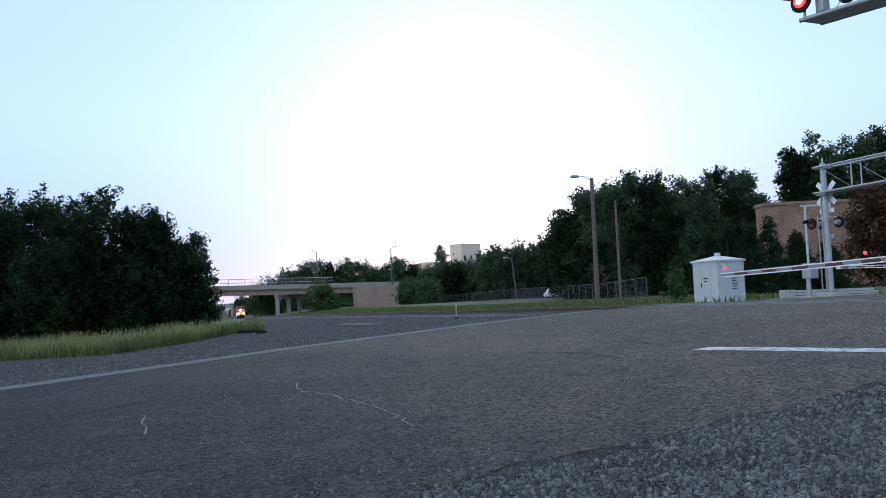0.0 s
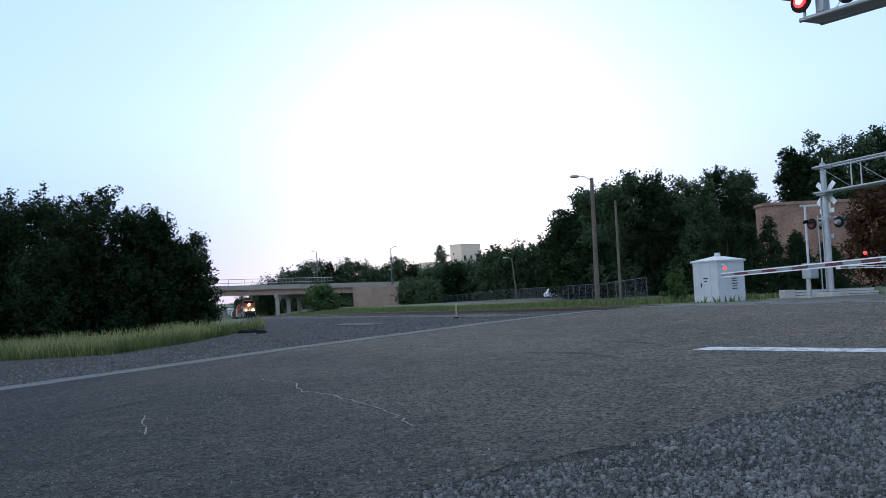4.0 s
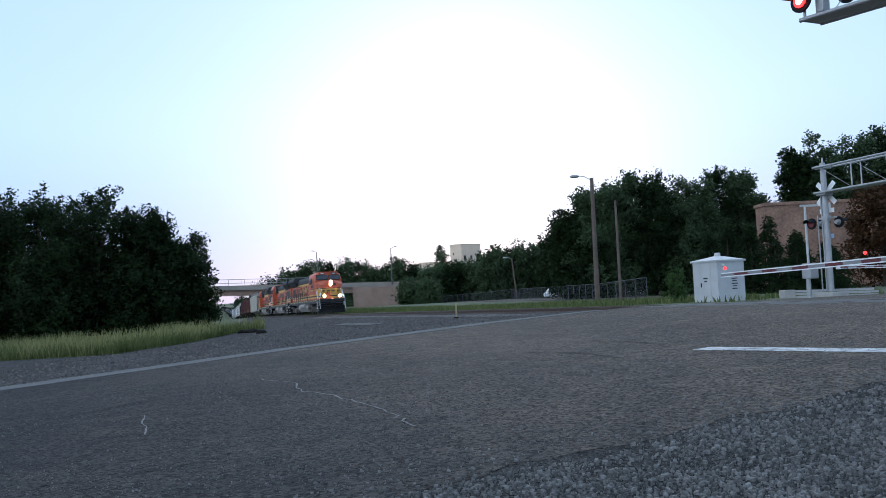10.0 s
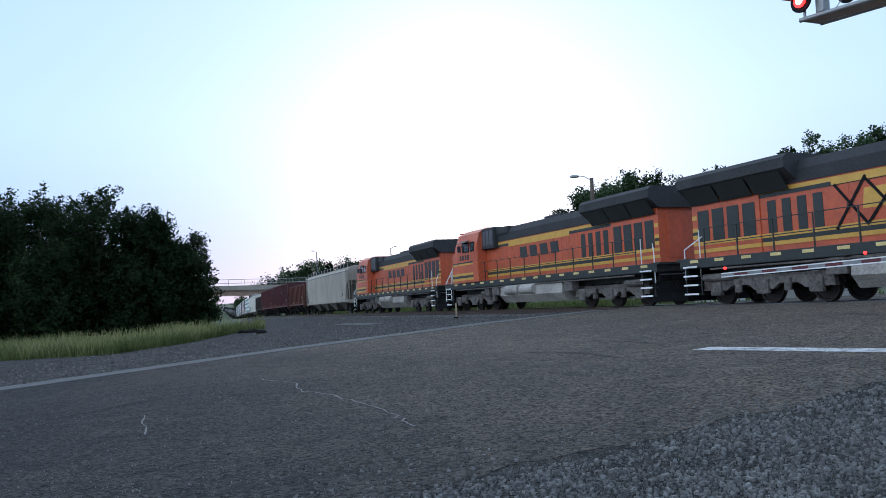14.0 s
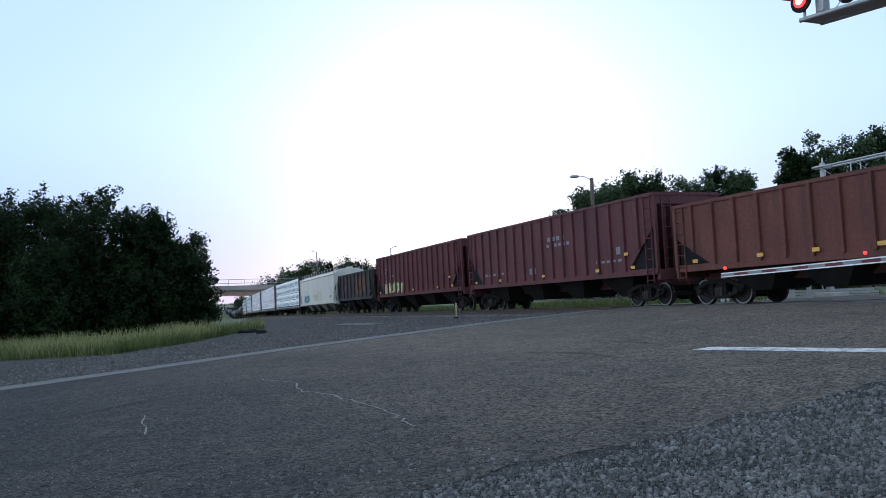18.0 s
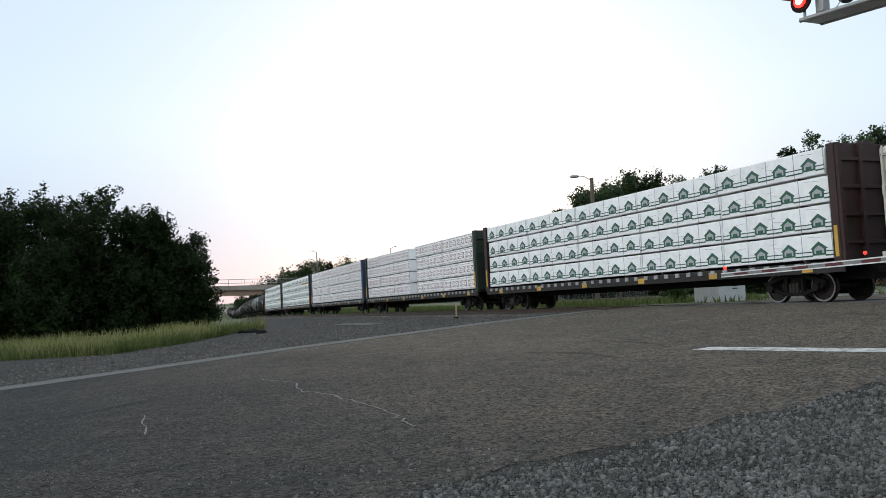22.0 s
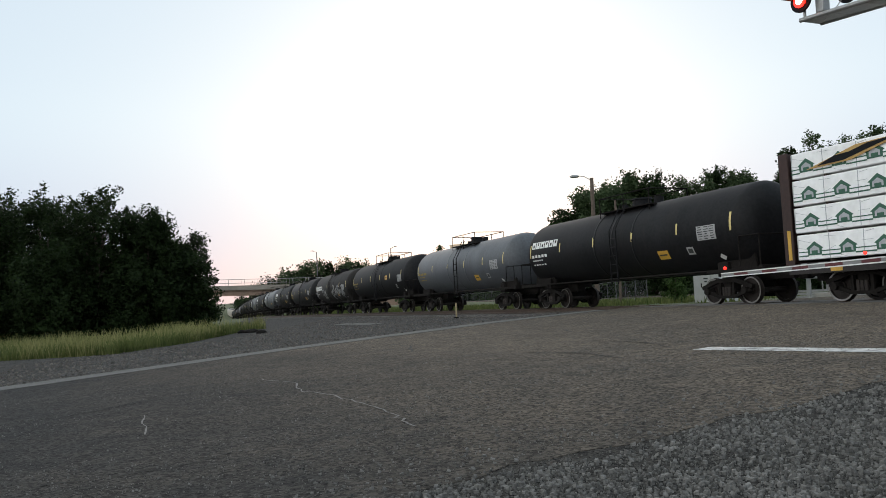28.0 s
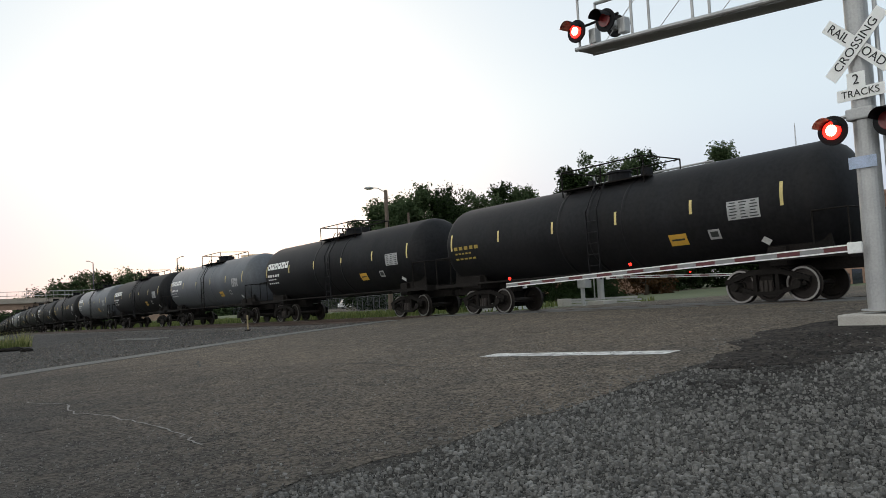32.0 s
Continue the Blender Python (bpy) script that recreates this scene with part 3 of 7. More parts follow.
def side_frame_mesh():
    bm = nb()
    for y in (0.0,):
        for sg in (-1, 1):
            strut(bm, (sg * 1.2, y, 0.58), (sg * 0.42, y, 0.82), 0.13, 0.13)
            strut(bm, (sg * 1.1, y, 0.50), (sg * 0.38, y, 0.27), 0.12, 0.11)
            strut(bm, (sg * 0.32, y, 0.27), (sg * 0.32, y, 0.84), 0.11, 0.10)
        strut(bm, (-0.46, y, 0.82), (0.46, y, 0.82), 0.14, 0.14)
        strut(bm, (-0.44, y, 0.26), (0.44, y, 0.26), 0.14, 0.11)
    return mesh_of("side_frame", bm, M_UNDER)


SIDE_FRAME = side_frame_mesh()
BOLSTER = mesh_of("bolster", box(nb(), (0, 0, 0.62), (0.36, 2.0, 0.3), 0.03), M_UNDER)
JOURNAL = mesh_of("journal_box", rod(nb(), (0, -0.16, 0), (0, 0.16, 0), 0.12, seg=12), M_UNDER)
bm = nb()
for x in (-0.13, 0.0, 0.13):
    rod(bm, (x, 0, 0.30), (x, 0, 0.60), 0.07, seg=8)
SPRINGS = mesh_of("spring_nest", bm, M_WHEEL)


def truck(parent, x):
    t = part("truck", BOLSTER, M_UNDER, parent)
    t.location = (x, 0, 0)
    for y in (-1.0, 1.0):
        part("side_frame", SIDE_FRAME, M_UNDER, t).location = (0, y, 0)
        part("spring_nest", SPRINGS, M_WHEEL, t).location = (0, y * 1.02, 0)
        for wx in (-0.89, 0.89):
            part("journal_box", JOURNAL, M_UNDER, t).location = (wx, y, 0.46)
    for wx in (-0.89, 0.89):
        part("axle", AXLE, M_WHEEL, t).location = (wx, 0, 0.46)
        for y, a in ((-0.755, 0), (0.755, math.pi)):
            w = part("wheel", WHEEL, M_WHEEL, t)
            w.location, w.rotation_euler = (wx, y, 0.46), (0, 0, a)
            r = part("rim", TREAD, M_TREAD, t)
            r.location, r.rotation_euler = (wx, y, 0.46), (0, 0, a)
    return t


def coupler_mesh():
    bm = nb()
    box(bm, (-0.35, 0, 0.88), (0.7, 0.16, 0.18), 0.02)
    box(bm, (0.08, 0.02, 0.88), (0.26, 0.3, 0.28), 0.05)
    return mesh_of("coupler", bm, M_UNDER)


COUPLER = coupler_mesh()


def couplers(parent, half):
    for a in (0, math.pi):
        c = part("coupler", COUPLER, M_UNDER, parent)
        c.location = ((half - 0.15) * math.cos(a), 0, 0)
        c.rotation_euler = (0, 0, a)


def ladder(bm, x, y, z0, z1, w=0.4, step=0.4, along="x", r=0.018):
    d = (w / 2, 0) if along == "x" else (0, w / 2)
    for k in (-1, 1):
        strut(bm, (x + k * d[0], y + k * d[1], z0), (x + k * d[0], y + k * d[1], z1), 0.05, 0.03)
    z = z0 + 0.1
    while z < z1:
        rod(bm, (x - d[0], y - d[1], z), (x + d[0], y + d[1], z), r, seg=6)
        z += step
    return bm


def band(bm, x0, x1, y, z0, z1, t=0.012):
    return box(bm, ((x0 + x1) / 2, y, (z0 + z1) / 2), (x1 - x0, t, z1 - z0))


def locomotive(label, backwards, scrawl, lit=False):
    """A six-axle diesel road locomotive, 22.3 m long, cab at +x."""
    L = 22.3
    loco = empty("locomotive")
    tagged(loco, label, "locomotive", "train", "")
    h = L / 2
    # frame and walkway
    bm = nb()
    box(bm, (0, 0, 1.48), (L - 1.3, 2.9, 0.34), 0.02)
    box(bm, (0, 0, 1.2), (L - 4.5, 1.5, 0.4), 0.02)
    part("frame", bm, M_LOCODARK, loco)
    for y in (-1.462, 1.462):
        for k in range(16):
            part("sill_reflector", band(nb(), -h + 1.2 + k * 1.24, -h + 1.62 + k * 1.24, y, 1.5, 1.6), M_REFLECT, loco, "pale sill reflector")
    # fuel tank
    bm = nb()
    prism(bm, [(-1.35, 1.3), (-1.42, 0.75), (-1.1, 0.38), (1.1, 0.38), (1.42, 0.75), (1.35, 1.3)], -3.4, 3.0)
    part("fuel_tank", bm, M_FUEL, loco, "dusty grey fuel tank")
    bm = nb()
    for y in (-1.5, 1.5):
        for x in (-0.9, 0.75):
            part("air_reservoir", rod(nb(), (x, y * 0.93, 1.03), (x + 1.4, y * 0.93, 1.03), 0.25, seg=14), M_FUEL, loco, "pale dusty air reservoir")
    bm.free()
    # hood
    bm = nb()
    prism(bm, [(-0.95, 1.65), (-0.95, 3.95), (-0.8, 4.15), (0.8, 4.15), (0.95, 3.95), (0.95, 1.65)], -7.0, 6.2)
    part("hood", bm, M_ORANGE, loco)
    bm = nb()
    prism(bm, [(-0.99, 3.72), (-0.99, 4.12), (-0.84, 4.42), (0.84, 4.42), (0.99, 4.12), (0.99, 3.72)], -7.0, 5.6)
    box(bm, (3.2, 0, 4.28), (1.4, 2.1, 0.4), 0.06)
    box(bm, (-1.5, 0, 4.4), (1.6, 1.2, 0.35), 0.05)
    box(bm, (-4.6, 0, 4.34), (2.0, 1.3, 0.25), 0.04)
    part("hood_roof", bm, M_ROOF, loco, "sooty black hood roof")
    # radiator section with overhanging wings
    bm = nb()
    prism(bm, [(-1.0, 1.65), (-1.0, 3.85), (1.0, 3.85), (1.0, 1.65)], -10.2, -7.0)
    part("radiator_cabin", bm, M_ORANGE, loco)
    bm = nb()
    prism(bm, [(-1.02, 3.80), (-1.50, 4.18), (-1.50, 4.50), (-1.34, 4.64), (1.34, 4.64), (1.50, 4.50), (1.50, 4.18), (1.02, 3.80)], -10.35, -5.4)
    part("radiator_wing", bm, M_ROOF, loco, "black overhanging radiator wing")
    for y in (-1.012, 1.012):
        for k in range(4):
            part("louvre", band(nb(), -9.9 + k * 0.72, -9.35 + k * 0.72, y, 2.2, 3.35), M_LOCODARK, loco, "dark ventilation louvre")
    for x0, x1, z0, z1 in ((-6.7, -6.35, 2.2, 3.3), (-6.1, -5.75, 2.2, 3.3), (-5.5, -5.15, 2.2, 3.3), (-4.9, -4.55, 2.2, 3.3)):
        for y in (-0.957, 0.957):
            part("louvre", band(nb(), x0, x1, y, z0, z1), M_LOCODARK, loco, "dark ventilation louvre")
    # yellow and dark pinstripes
    bm = nb()
    for y in (-0.965, 0.965):
        for z in (1.85, 2.12, 3.55):
            band(bm, -7.0, 6.2, y, z, z + 0.13)
    for y in (-1.016, 1.016):
        for z in (1.85, 2.12):
            band(bm, -10.2, -7.0, y, z, z + 0.13)
    part("stripe", bm, M_YELLOW, loco, "yellow hood stripes")
    bm = nb()
    for y in (-0.962, 0.962):
        band(bm, -7.0, 6.2, y, 1.98, 2.12)
        band(bm, -7.0, 6.2, y, 3.42, 3.55)
    part("dark_stripe", bm, M_LOCODARK, loco)
    # cab
    bm = nb()
    prism(bm, [(-1.55, 1.65), (-1.55, 3.85), (-1.40, 4.42), (-0.85, 4.68), (0.85, 4.68), (1.40, 4.42), (1.55, 3.85), (1.55, 1.65)], 5.35, 8.25)
    part("cab", bm, M_ORANGE, loco)
    # raked face that holds the windscreen
    bm = nb()
    loft(bm, [[(8.25, -1.53, 3.2), (8.25, -1.53, 3.85), (8.25, -1.38, 4.40), (8.25, -0.83, 4.66), (8.25, 0.83, 4.66), (8.25, 1.38, 4.40), (8.25, 1.53, 3.85), (8.25, 1.53, 3.2)],
              [(8.85, -1.46, 3.2), (8.72, -1.44, 3.80), (8.50, -1.30, 4.34), (8.48, -0.75, 4.58), (8.48, 0.75, 4.58), (8.50, 1.30, 4.34), (8.72, 1.44, 3.80), (8.85, 1.46, 3.2)]])
    part("cab_front", bm, M_ORANGE, loco)
    part("roof_visor", box(nb(), (8.50, 0, 4.60), (0.26, 2.3, 0.07), 0.02), M_ORANGE, loco)
    # tall nose: flat face, swept cheeks, sloping top
    nose = [(8.25, 1.50, 3.50, 3.66), (9.35, 1.40, 3.38, 3.66), (9.86, 1.08, 3.20, 3.60), (10.05, 0.66, 3.06, 3.52)]
    bm = nb()
    loft(bm, [[(x, -w, 1.65), (x, -w, zs), (x, -w * 0.5, zc), (x, w * 0.5, zc), (x, w, zs), (x, w, 1.65)] for x, w, zs, zc in nose])
    part("nose", bm, M_ORANGE, loco)
    # stripes wrapped round nose and cab
    rim = [(5.37, 1.55), (8.25, 1.55), (8.25, 1.50), (9.35, 1.40), (9.86, 1.08), (10.05, 0.66)]
    for material, spans, name, lab in ((M_YELLOW, ((1.78, 1.92), (2.06, 2.20), (2.66, 2.76)), "nose_stripe", "yellow stripe wrapped round the nose"), (M_LOCODARK, ((1.92, 2.06), (2.76, 2.84)), "dark_nose_stripe", "")):
        for z0, z1 in spans:
            bm = nb()
            for (x0, w0), (x1, w1) in zip(rim, rim[1:]):
                if x1 - x0 > 0.01:
                    for sg in (-1, 1):
                        strut(bm, (x0, sg * (w0 + 0.004), (z0 + z1) / 2), (x1, sg * (w1 + 0.004), (z0 + z1) / 2), 0.014, z1 - z0)
            box(bm, (10.056, 0, (z0 + z1) / 2), (0.014, 1.34, z1 - z0))
            part(name, bm, material, loco, lab)
    bm = nb()
    box(bm, (10.055, 0, 2.43), (0.014, 1.34, 0.42))
    for sg in (-1, 1):
        strut(bm, (9.86, sg * 1.085, 2.43), (10.05, sg * 0.665, 2.43), 0.014, 0.42)
        strut(bm, (9.35, sg * 1.405, 2.43), (9.86, sg * 1.085, 2.43), 0.014, 0.42)
    part("nose_panel", bm, M_YELLOW, loco, "yellow panel across the nose")
    for k, y in enumerate((-0.80, -0.28, 0.24, 0.72)):
        e = nb()
        m = Matrix.Translation((10.07, y, 2.44))
        if abs(y) > 0.6:
            m = Matrix.Translation((9.975, math.copysign(0.86, y), 2.44)) @ Matrix.Rotation(math.copysign(radians(24), y), 4, "Z")
        box(e, (0, 0, 0.11), (0.012, 0.38, 0.09), 0, m)
        box(e, (0, -0.13, 0), (0.012, 0.09, 0.30), 0, m)
        box(e, (0, 0.08, -0.03 * k), (0.012, 0.20, 0.08), 0, m)
        part("nose_emblem", e, M_LOCODARK, loco, "dark block emblem on the nose")
    d = part("nose_door", box(nb(), (10.06, -0.34, 2.0), (0.03, 0.56, 0.72), 0.012), M_ORANGE, loco)
    part("latch", box(nb(), (10.085, -0.12, 2.05), (0.03, 0.05, 0.12), 0.008), M_BLACK, d)
    part("bell_cover", box(nb(), (10.03, 0.46, 3.20), (0.05, 0.22, 0.24), 0.02), M_LOCODARK, loco, "dark recess beside the headlight")
    for sg in (-1, 1):
        bm = nb()
        pts = ((10.72, sg * 1.36, 0.62), (10.66, sg * 1.36, 1.72), (10.12, sg * 1.02, 2.72), (9.7, sg * 1.24, 2.80))
        for a, b in zip(pts, pts[1:]):
            rod(bm, a, b, 0.03, seg=8)
        part("nose_handrail", bm, M_WHITE, loco, "white slanting nose handrail")
        bm = nb()
        pts = ((9.7, sg * 1.42, 0.62), (9.7, sg * 1.42, 1.72), (9.25, sg * 1.46, 2.62))
        for a, b in zip(pts, pts[1:]):
            rod(bm, a, b, 0.028, seg=8)
        part("cab_handrail", bm, M_WHITE, loco, "white cab step handrail")
    # windscreen, side windows, sunshade
    for y0, y1 in ((-1.30, -0.06), (0.06, 1.30)):
        m = Matrix.Translation((8.695, (y0 + y1) / 2, 4.04)) @ Matrix.Rotation(radians(-20), 4, "Y")
        rim_part = part("windscreen_frame", box(nb(), (0, 0, 0), (0.05, y1 - y0, 0.60), 0.02, m), M_BLACK, loco)
        part("windscreen", box(nb(), (0.02, 0, 0), (0.03, y1 - y0 - 0.12, 0.48), 0.008, m), M_GLASS, rim_part, "dark slanted windscreen pane")
        part("wiper", strut(nb(), m @ Vector((0.05, -0.3, -0.26)), m @ Vector((0.05, 0.1, 0.12)), 0.02, 0.02), M_BLACK, rim_part)
    for y in (-1.552, 1.552):
        sg = math.copysign(1, y)
        for x0, x1, material in ((5.75, 6.35, M_GLASS), (6.5, 7.45, M_GLASS)):
            w = part("side_window", box(nb(), ((x0 + x1) / 2, y, 3.66), (x1 - x0, 0.03, 0.56), 0.012), M_BLACK, loco)
            part("pane", box(nb(), ((x0 + x1) / 2, y + sg * 0.012, 3.66), (x1 - x0 - 0.1, 0.02, 0.46), 0.006), material, w)
        part("sunshade", prism(nb(), [(y, 4.02), (y + sg * 0.30, 3.90), (y + sg * 0.30, 3.93), (y, 4.06)], 6.4, 7.55), M_LOCODARK, loco)
        part("mirror", box(nb(), (7.62, y + sg * 0.14, 3.62), (0.04, 0.22, 0.36), 0.012), M_DARKGREY, loco)
        part("cab_door", box(nb(), (5.72, y * 0.999, 2.72), (0.62, 0.03, 1.9), 0.012), M_ORANGE, loco)
        for k in range(4):
            part("road_number", band(nb(), 6.55 + k * 0.36, 6.79 + k * 0.36, y + sg * 0.004, 2.95, 3.24), M_LOCODARK, loco, "dark bar in place of the road number")
    # lamps
    part("headlight_housing", box(nb(), (9.96, 0, 3.36), (0.22, 0.36, 0.64), 0.05), M_ORANGE, loco)
    for z in (3.22, 3.50):
        part("headlight", rod(nb(), (10.04, 0, z), (10.10, 0, z), 0.125, seg=16), M_HEADLIGHT if lit else M_LENSOFF, loco, "bright twin nose headlight" if lit else "unlit twin nose headlight")
    for y in (-0.84, 0.84):
        box_part = part("ditch_light_box", box(nb(), (10.52, y, 1.98), (0.2, 0.34, 0.34), 0.03), M_LOCODARK, loco)
        part("ditch_light", rod(nb(), (10.62, y, 1.98), (10.7, y, 1.98), 0.125, seg=16), M_HEADLIGHT if lit else M_LENSOFF, box_part, "bright ditch light" if lit else "unlit ditch light")
    # equipment cabin behind the cab, hood doors and latches
    part("equipment_cabin", box(nb(), (4.6, 0, 3.98), (1.5, 2.5, 1.16), 0.05), M_ROOF, loco, "sooty black equipment cabin behind the cab")
    for sg in (-1, 1):
        for k, x in enumerate((4.15, 4.6, 5.05)):
            part("blower_grille", box(nb(), (x, sg * 1.256, 4.0), (0.34, 0.02, 0.8), 0.006), M_DARKGREY, loco, "dark grey grille")
        for k in range(14):
            x0 = -4.3 + k * 0.72
            d = part("hood_door", box(nb(), (x0 + 0.34, sg * 0.955, 2.82), (0.66, 0.016, 1.12), 0.006), M_ORANGE, loco)
            part("latch", box(nb(), (x0 + 0.60, sg * 0.968, 2.82), (0.03, 0.016, 0.12)), M_LOCODARK, d)
        # slanted screens below the radiator wing
        for k in range(3):
            x0 = -10.1 + k * 1.5
            part("radiator_screen", loft(nb(), [[(x0, sg * 1.04, 3.56), (x0 + 1.4, sg * 1.04, 3.56), (x0 + 1.4, sg * 1.08, 3.56), (x0, sg * 1.08, 3.56)],
                                              [(x0, sg * 1.40, 4.12), (x0 + 1.4, sg * 1.40, 4.12), (x0 + 1.4, sg * 1.46, 4.12), (x0, sg * 1.46, 4.12)]]), M_LOCODARK, loco, "dark slanted radiator screen")
        for z0, z1, material in ((2.36, 2.50, M_YELLOW), (2.50, 2.62, M_LOCODARK), (2.62, 2.76, M_YELLOW), (3.05, 3.2, M_YELLOW)):
            part("rear_stripe", band(nb(), -10.2, -9.95, sg * 1.014, z0, z1), material, loco)
        # cable trunk, pipes and boxes under the walkway
        part("sill_pipe", rod(nb(), (-9.0, sg * 1.40, 1.24), (9.0, sg * 1.40, 1.24), 0.035, seg=6), M_DUSTY, loco)
        for x, w in ((-3.9, 0.7), (3.6, 0.9), (4.7, 0.5)):
            part("underframe_box", box(nb(), (x, sg * 1.2, 1.05), (w, 0.4, 0.5), 0.03), M_DUSTY, loco)
    part("rear_door", box(nb(), (-10.22, 0.3, 2.7), (0.03, 0.7, 1.7), 0.012), M_ORANGE, loco)
    for k in range(3):
        part("roof_fan", rod(nb(), (1.9 - k * 1.2, 0, 4.28), (1.9 - k * 1.2, 0, 4.40), 0.5, seg=18), M_ROOF, loco)
    # pilots, plough, steps
    for a in (-1, 1):
        bm = nb()
        box(bm, (a * (h - 0.80), 0, 1.28), (0.12, 2.5, 0.66), 0.03)
        part("pilot", bm, M_BLACK, loco)
        part("end_platform", box(nb(), (a * (h - 0.72), 0, 1.62), (0.5, 2.9, 0.10), 0.02), M_LOCODARK, loco)
        part("plough", loft(nb(), [[(a * (h - 0.95), -1.45, z), (a * (h - 0.70 + lip), -0.55, z), (a * (h - 0.55 + lip), 0, z), (a * (h - 0.70 + lip), 0.55, z), (a * (h - 0.95), 1.45, z), (a * (h - 1.05), 0, z)] for z, lip in ((0.16, 0.22), (0.5, 0.06), (0.92, 0.0))]), M_BLACK, loco, "black steel plough")
        for k, y in enumerate((-0.72, -0.58, 0.58, 0.72)):
            part("brake_hose", rod(rod(nb(), (a * (h - 0.72), y, 1.12), (a * (h - 0.5), y, 0.98), 0.028, seg=6), (a * (h - 0.5), y, 0.98), (a * (h - 0.46), y * 0.9, 0.6), 0.028, seg=6), M_UNDER, loco)
        part("cut_lever", rod(nb(), (a * (h - 0.62), -1.3, 1.2), (a * (h - 0.62), 1.3, 1.2), 0.02, seg=6), M_DARKGREY, loco)
        for y in (-1.38, 1.38):
            bm = nb()
            for z in (0.4, 0.72, 1.04, 1.36):
                box(bm, (a * (h - 1.25), y, z), (0.75, 0.26, 0.05))
                part("step_edge", box(nb(), (a * (h - 1.25), y + math.copysign(0.14, y), z), (0.72, 0.02, 0.06)), M_WHITE, loco, "white step edge")
            for x in (h - 1.65, h - 0.88):
                strut(bm, (a * x, y, 0.35), (a * x, y, 1.65), 0.04, 0.04)
            part("step", bm, M_LOCODARK, loco)
            bm = nb()
            rod(bm, (a * (h - 1.65), y, 0.9), (a * (h - 1.65), y, 2.65), 0.022, seg=6)
            rod(bm, (a * (h - 0.85), y, 0.9), (a * (h - 0.85), y, 2.0), 0.022, seg=6)
            rod(bm, (a * (h - 0.85), y, 2.0), (a * (h - 1.65), y * 0.6, 2.65), 0.022, seg=6)
            part("grab_rail", bm, M_WHITE, loco, "white step handrail")
    # side railings
    for y in (-1.42, 1.42):
        bm = nb()
        x = -9.2
        while x < 6.1:
            rod(bm, (x, y, 1.62), (x, y, 2.68), 0.028, seg=6)
            x += 1.55
        for z in (2.15, 2.68):
            rod(bm, (-9.2, y, z), (6.1, y, z), 0.016, seg=6)
        part("handrail", bm, M_LOCODARK, loco, "black walkway handrail")
    # horn, antenna, exhaust
    part("antenna", box(nb(), (7.4, 0, 4.66), (0.5, 0.5, 0.1), 0.02), M_ROOF, loco)
    for y in (-0.1, 0, 0.1):
        part("horn", rod(nb(), (5.2, y, 4.62), (5.7, y, 4.62), 0.03, 0.08), M_ROOF, loco)
    part("horn_bracket", box(nb(), (5.2, 0, 4.56), (0.1, 0.4, 0.1)), M_ROOF, loco)
    for y in (-0.62, 0.62):
        board = part("number_board", box(nb(), (8.58, y, 4.47), (0.10, 0.56, 0.18), 0.02), M_BLACK, loco, "black number board")
        part("number_bar", box(nb(), (8.636, y, 4.47), (0.012, 0.34, 0.1)), M_WHITE, board, "pale bar on the number board")
    # six-axle running gear
    for tx in (-6.9, 6.9):
        bm = nb()
        for y in (-1.08, 1.08):
            prism(bm, [(-2.75, 0.5), (-2.7, 0.84), (2.7, 0.84), (2.75, 0.5), (1.65, 0.48), (1.4, 0.64), (0.65, 0.64), (0.4, 0.46), (-0.4, 0.46), (-0.65, 0.64), (-1.4, 0.64), (-1.65, 0.48)], y - 0.09, y + 0.09, "y")
            for x in (-2.1, 0.0, 2.1):
                box(bm, (x, y * 1.08, 0.55), (0.5, 0.16, 0.46), 0.04)
            for x in (-1.05, 1.05):
                rod(bm, (x, y * 1.12, 0.4), (x, y * 1.12, 0.8), 0.12, seg=10)
            rod(bm, (-2.6, y * 1.15, 0.95), (-1.3, y * 1.15, 0.95), 0.13, seg=10)
        box(bm, (0, 0, 0.8), (4.6, 1.9, 0.3))
        t = part("truck", bm, M_DUSTY, loco, "dusty three-axle truck frame")
        t.location = (tx, 0, 0)
        for wx in (-2.1, 0.0, 2.1):
            part("axle", AXLE, M_WHEEL, t).location = (wx, 0, 0.5)
            for y, a in ((-0.755, 0), (0.755, math.pi)):
                w = part("wheel", WHEEL, M_WHEEL, t)
                w.location, w.rotation_euler, w.scale = (wx, y, 0.51), (0, 0, a), (1.11, 1, 1.11)
    couplers(loco, h)
    # big emblem or sprayed scrawl along the hood
    bm = nb()
    if scrawl:
        for k in range(4):
            x = -3.2 + k * 1.15
            e = nb()
            prism(e, [(x, 2.62), (x + 0.8, 2.62), (x + 0.88, 3.2), (x + 0.08, 3.2)], -0.978, -0.968, "y")
            part("hood_emblem", e, M_TAGTAN if k % 2 else M_YELLOW, loco, "pale block emblem under the scrawl")
        for k, x in enumerate((-3.6, -2.5, -0.1, 1.0)):
            for sgn in (-1, 1):
                strut(bm, (x - 0.5 - 0.07 * k, -0.984, 2.78 + 0.05 * k - sgn * 0.66), (x + 0.56, -0.984, 2.86 - 0.04 * k + sgn * (0.70 - 0.06 * k)), 0.012, 0.085)
        for i in range(12):
            a, b = 2 * math.pi * i / 12, 2 * math.pi * (i + 1) / 12
            strut(bm, (-1.3 + 0.42 * math.cos(a), -0.984, 2.82 + 0.5 * math.sin(a)), (-1.3 + 0.42 * math.cos(b), -0.984, 2.82 + 0.5 * math.sin(b)), 0.012, 0.08)
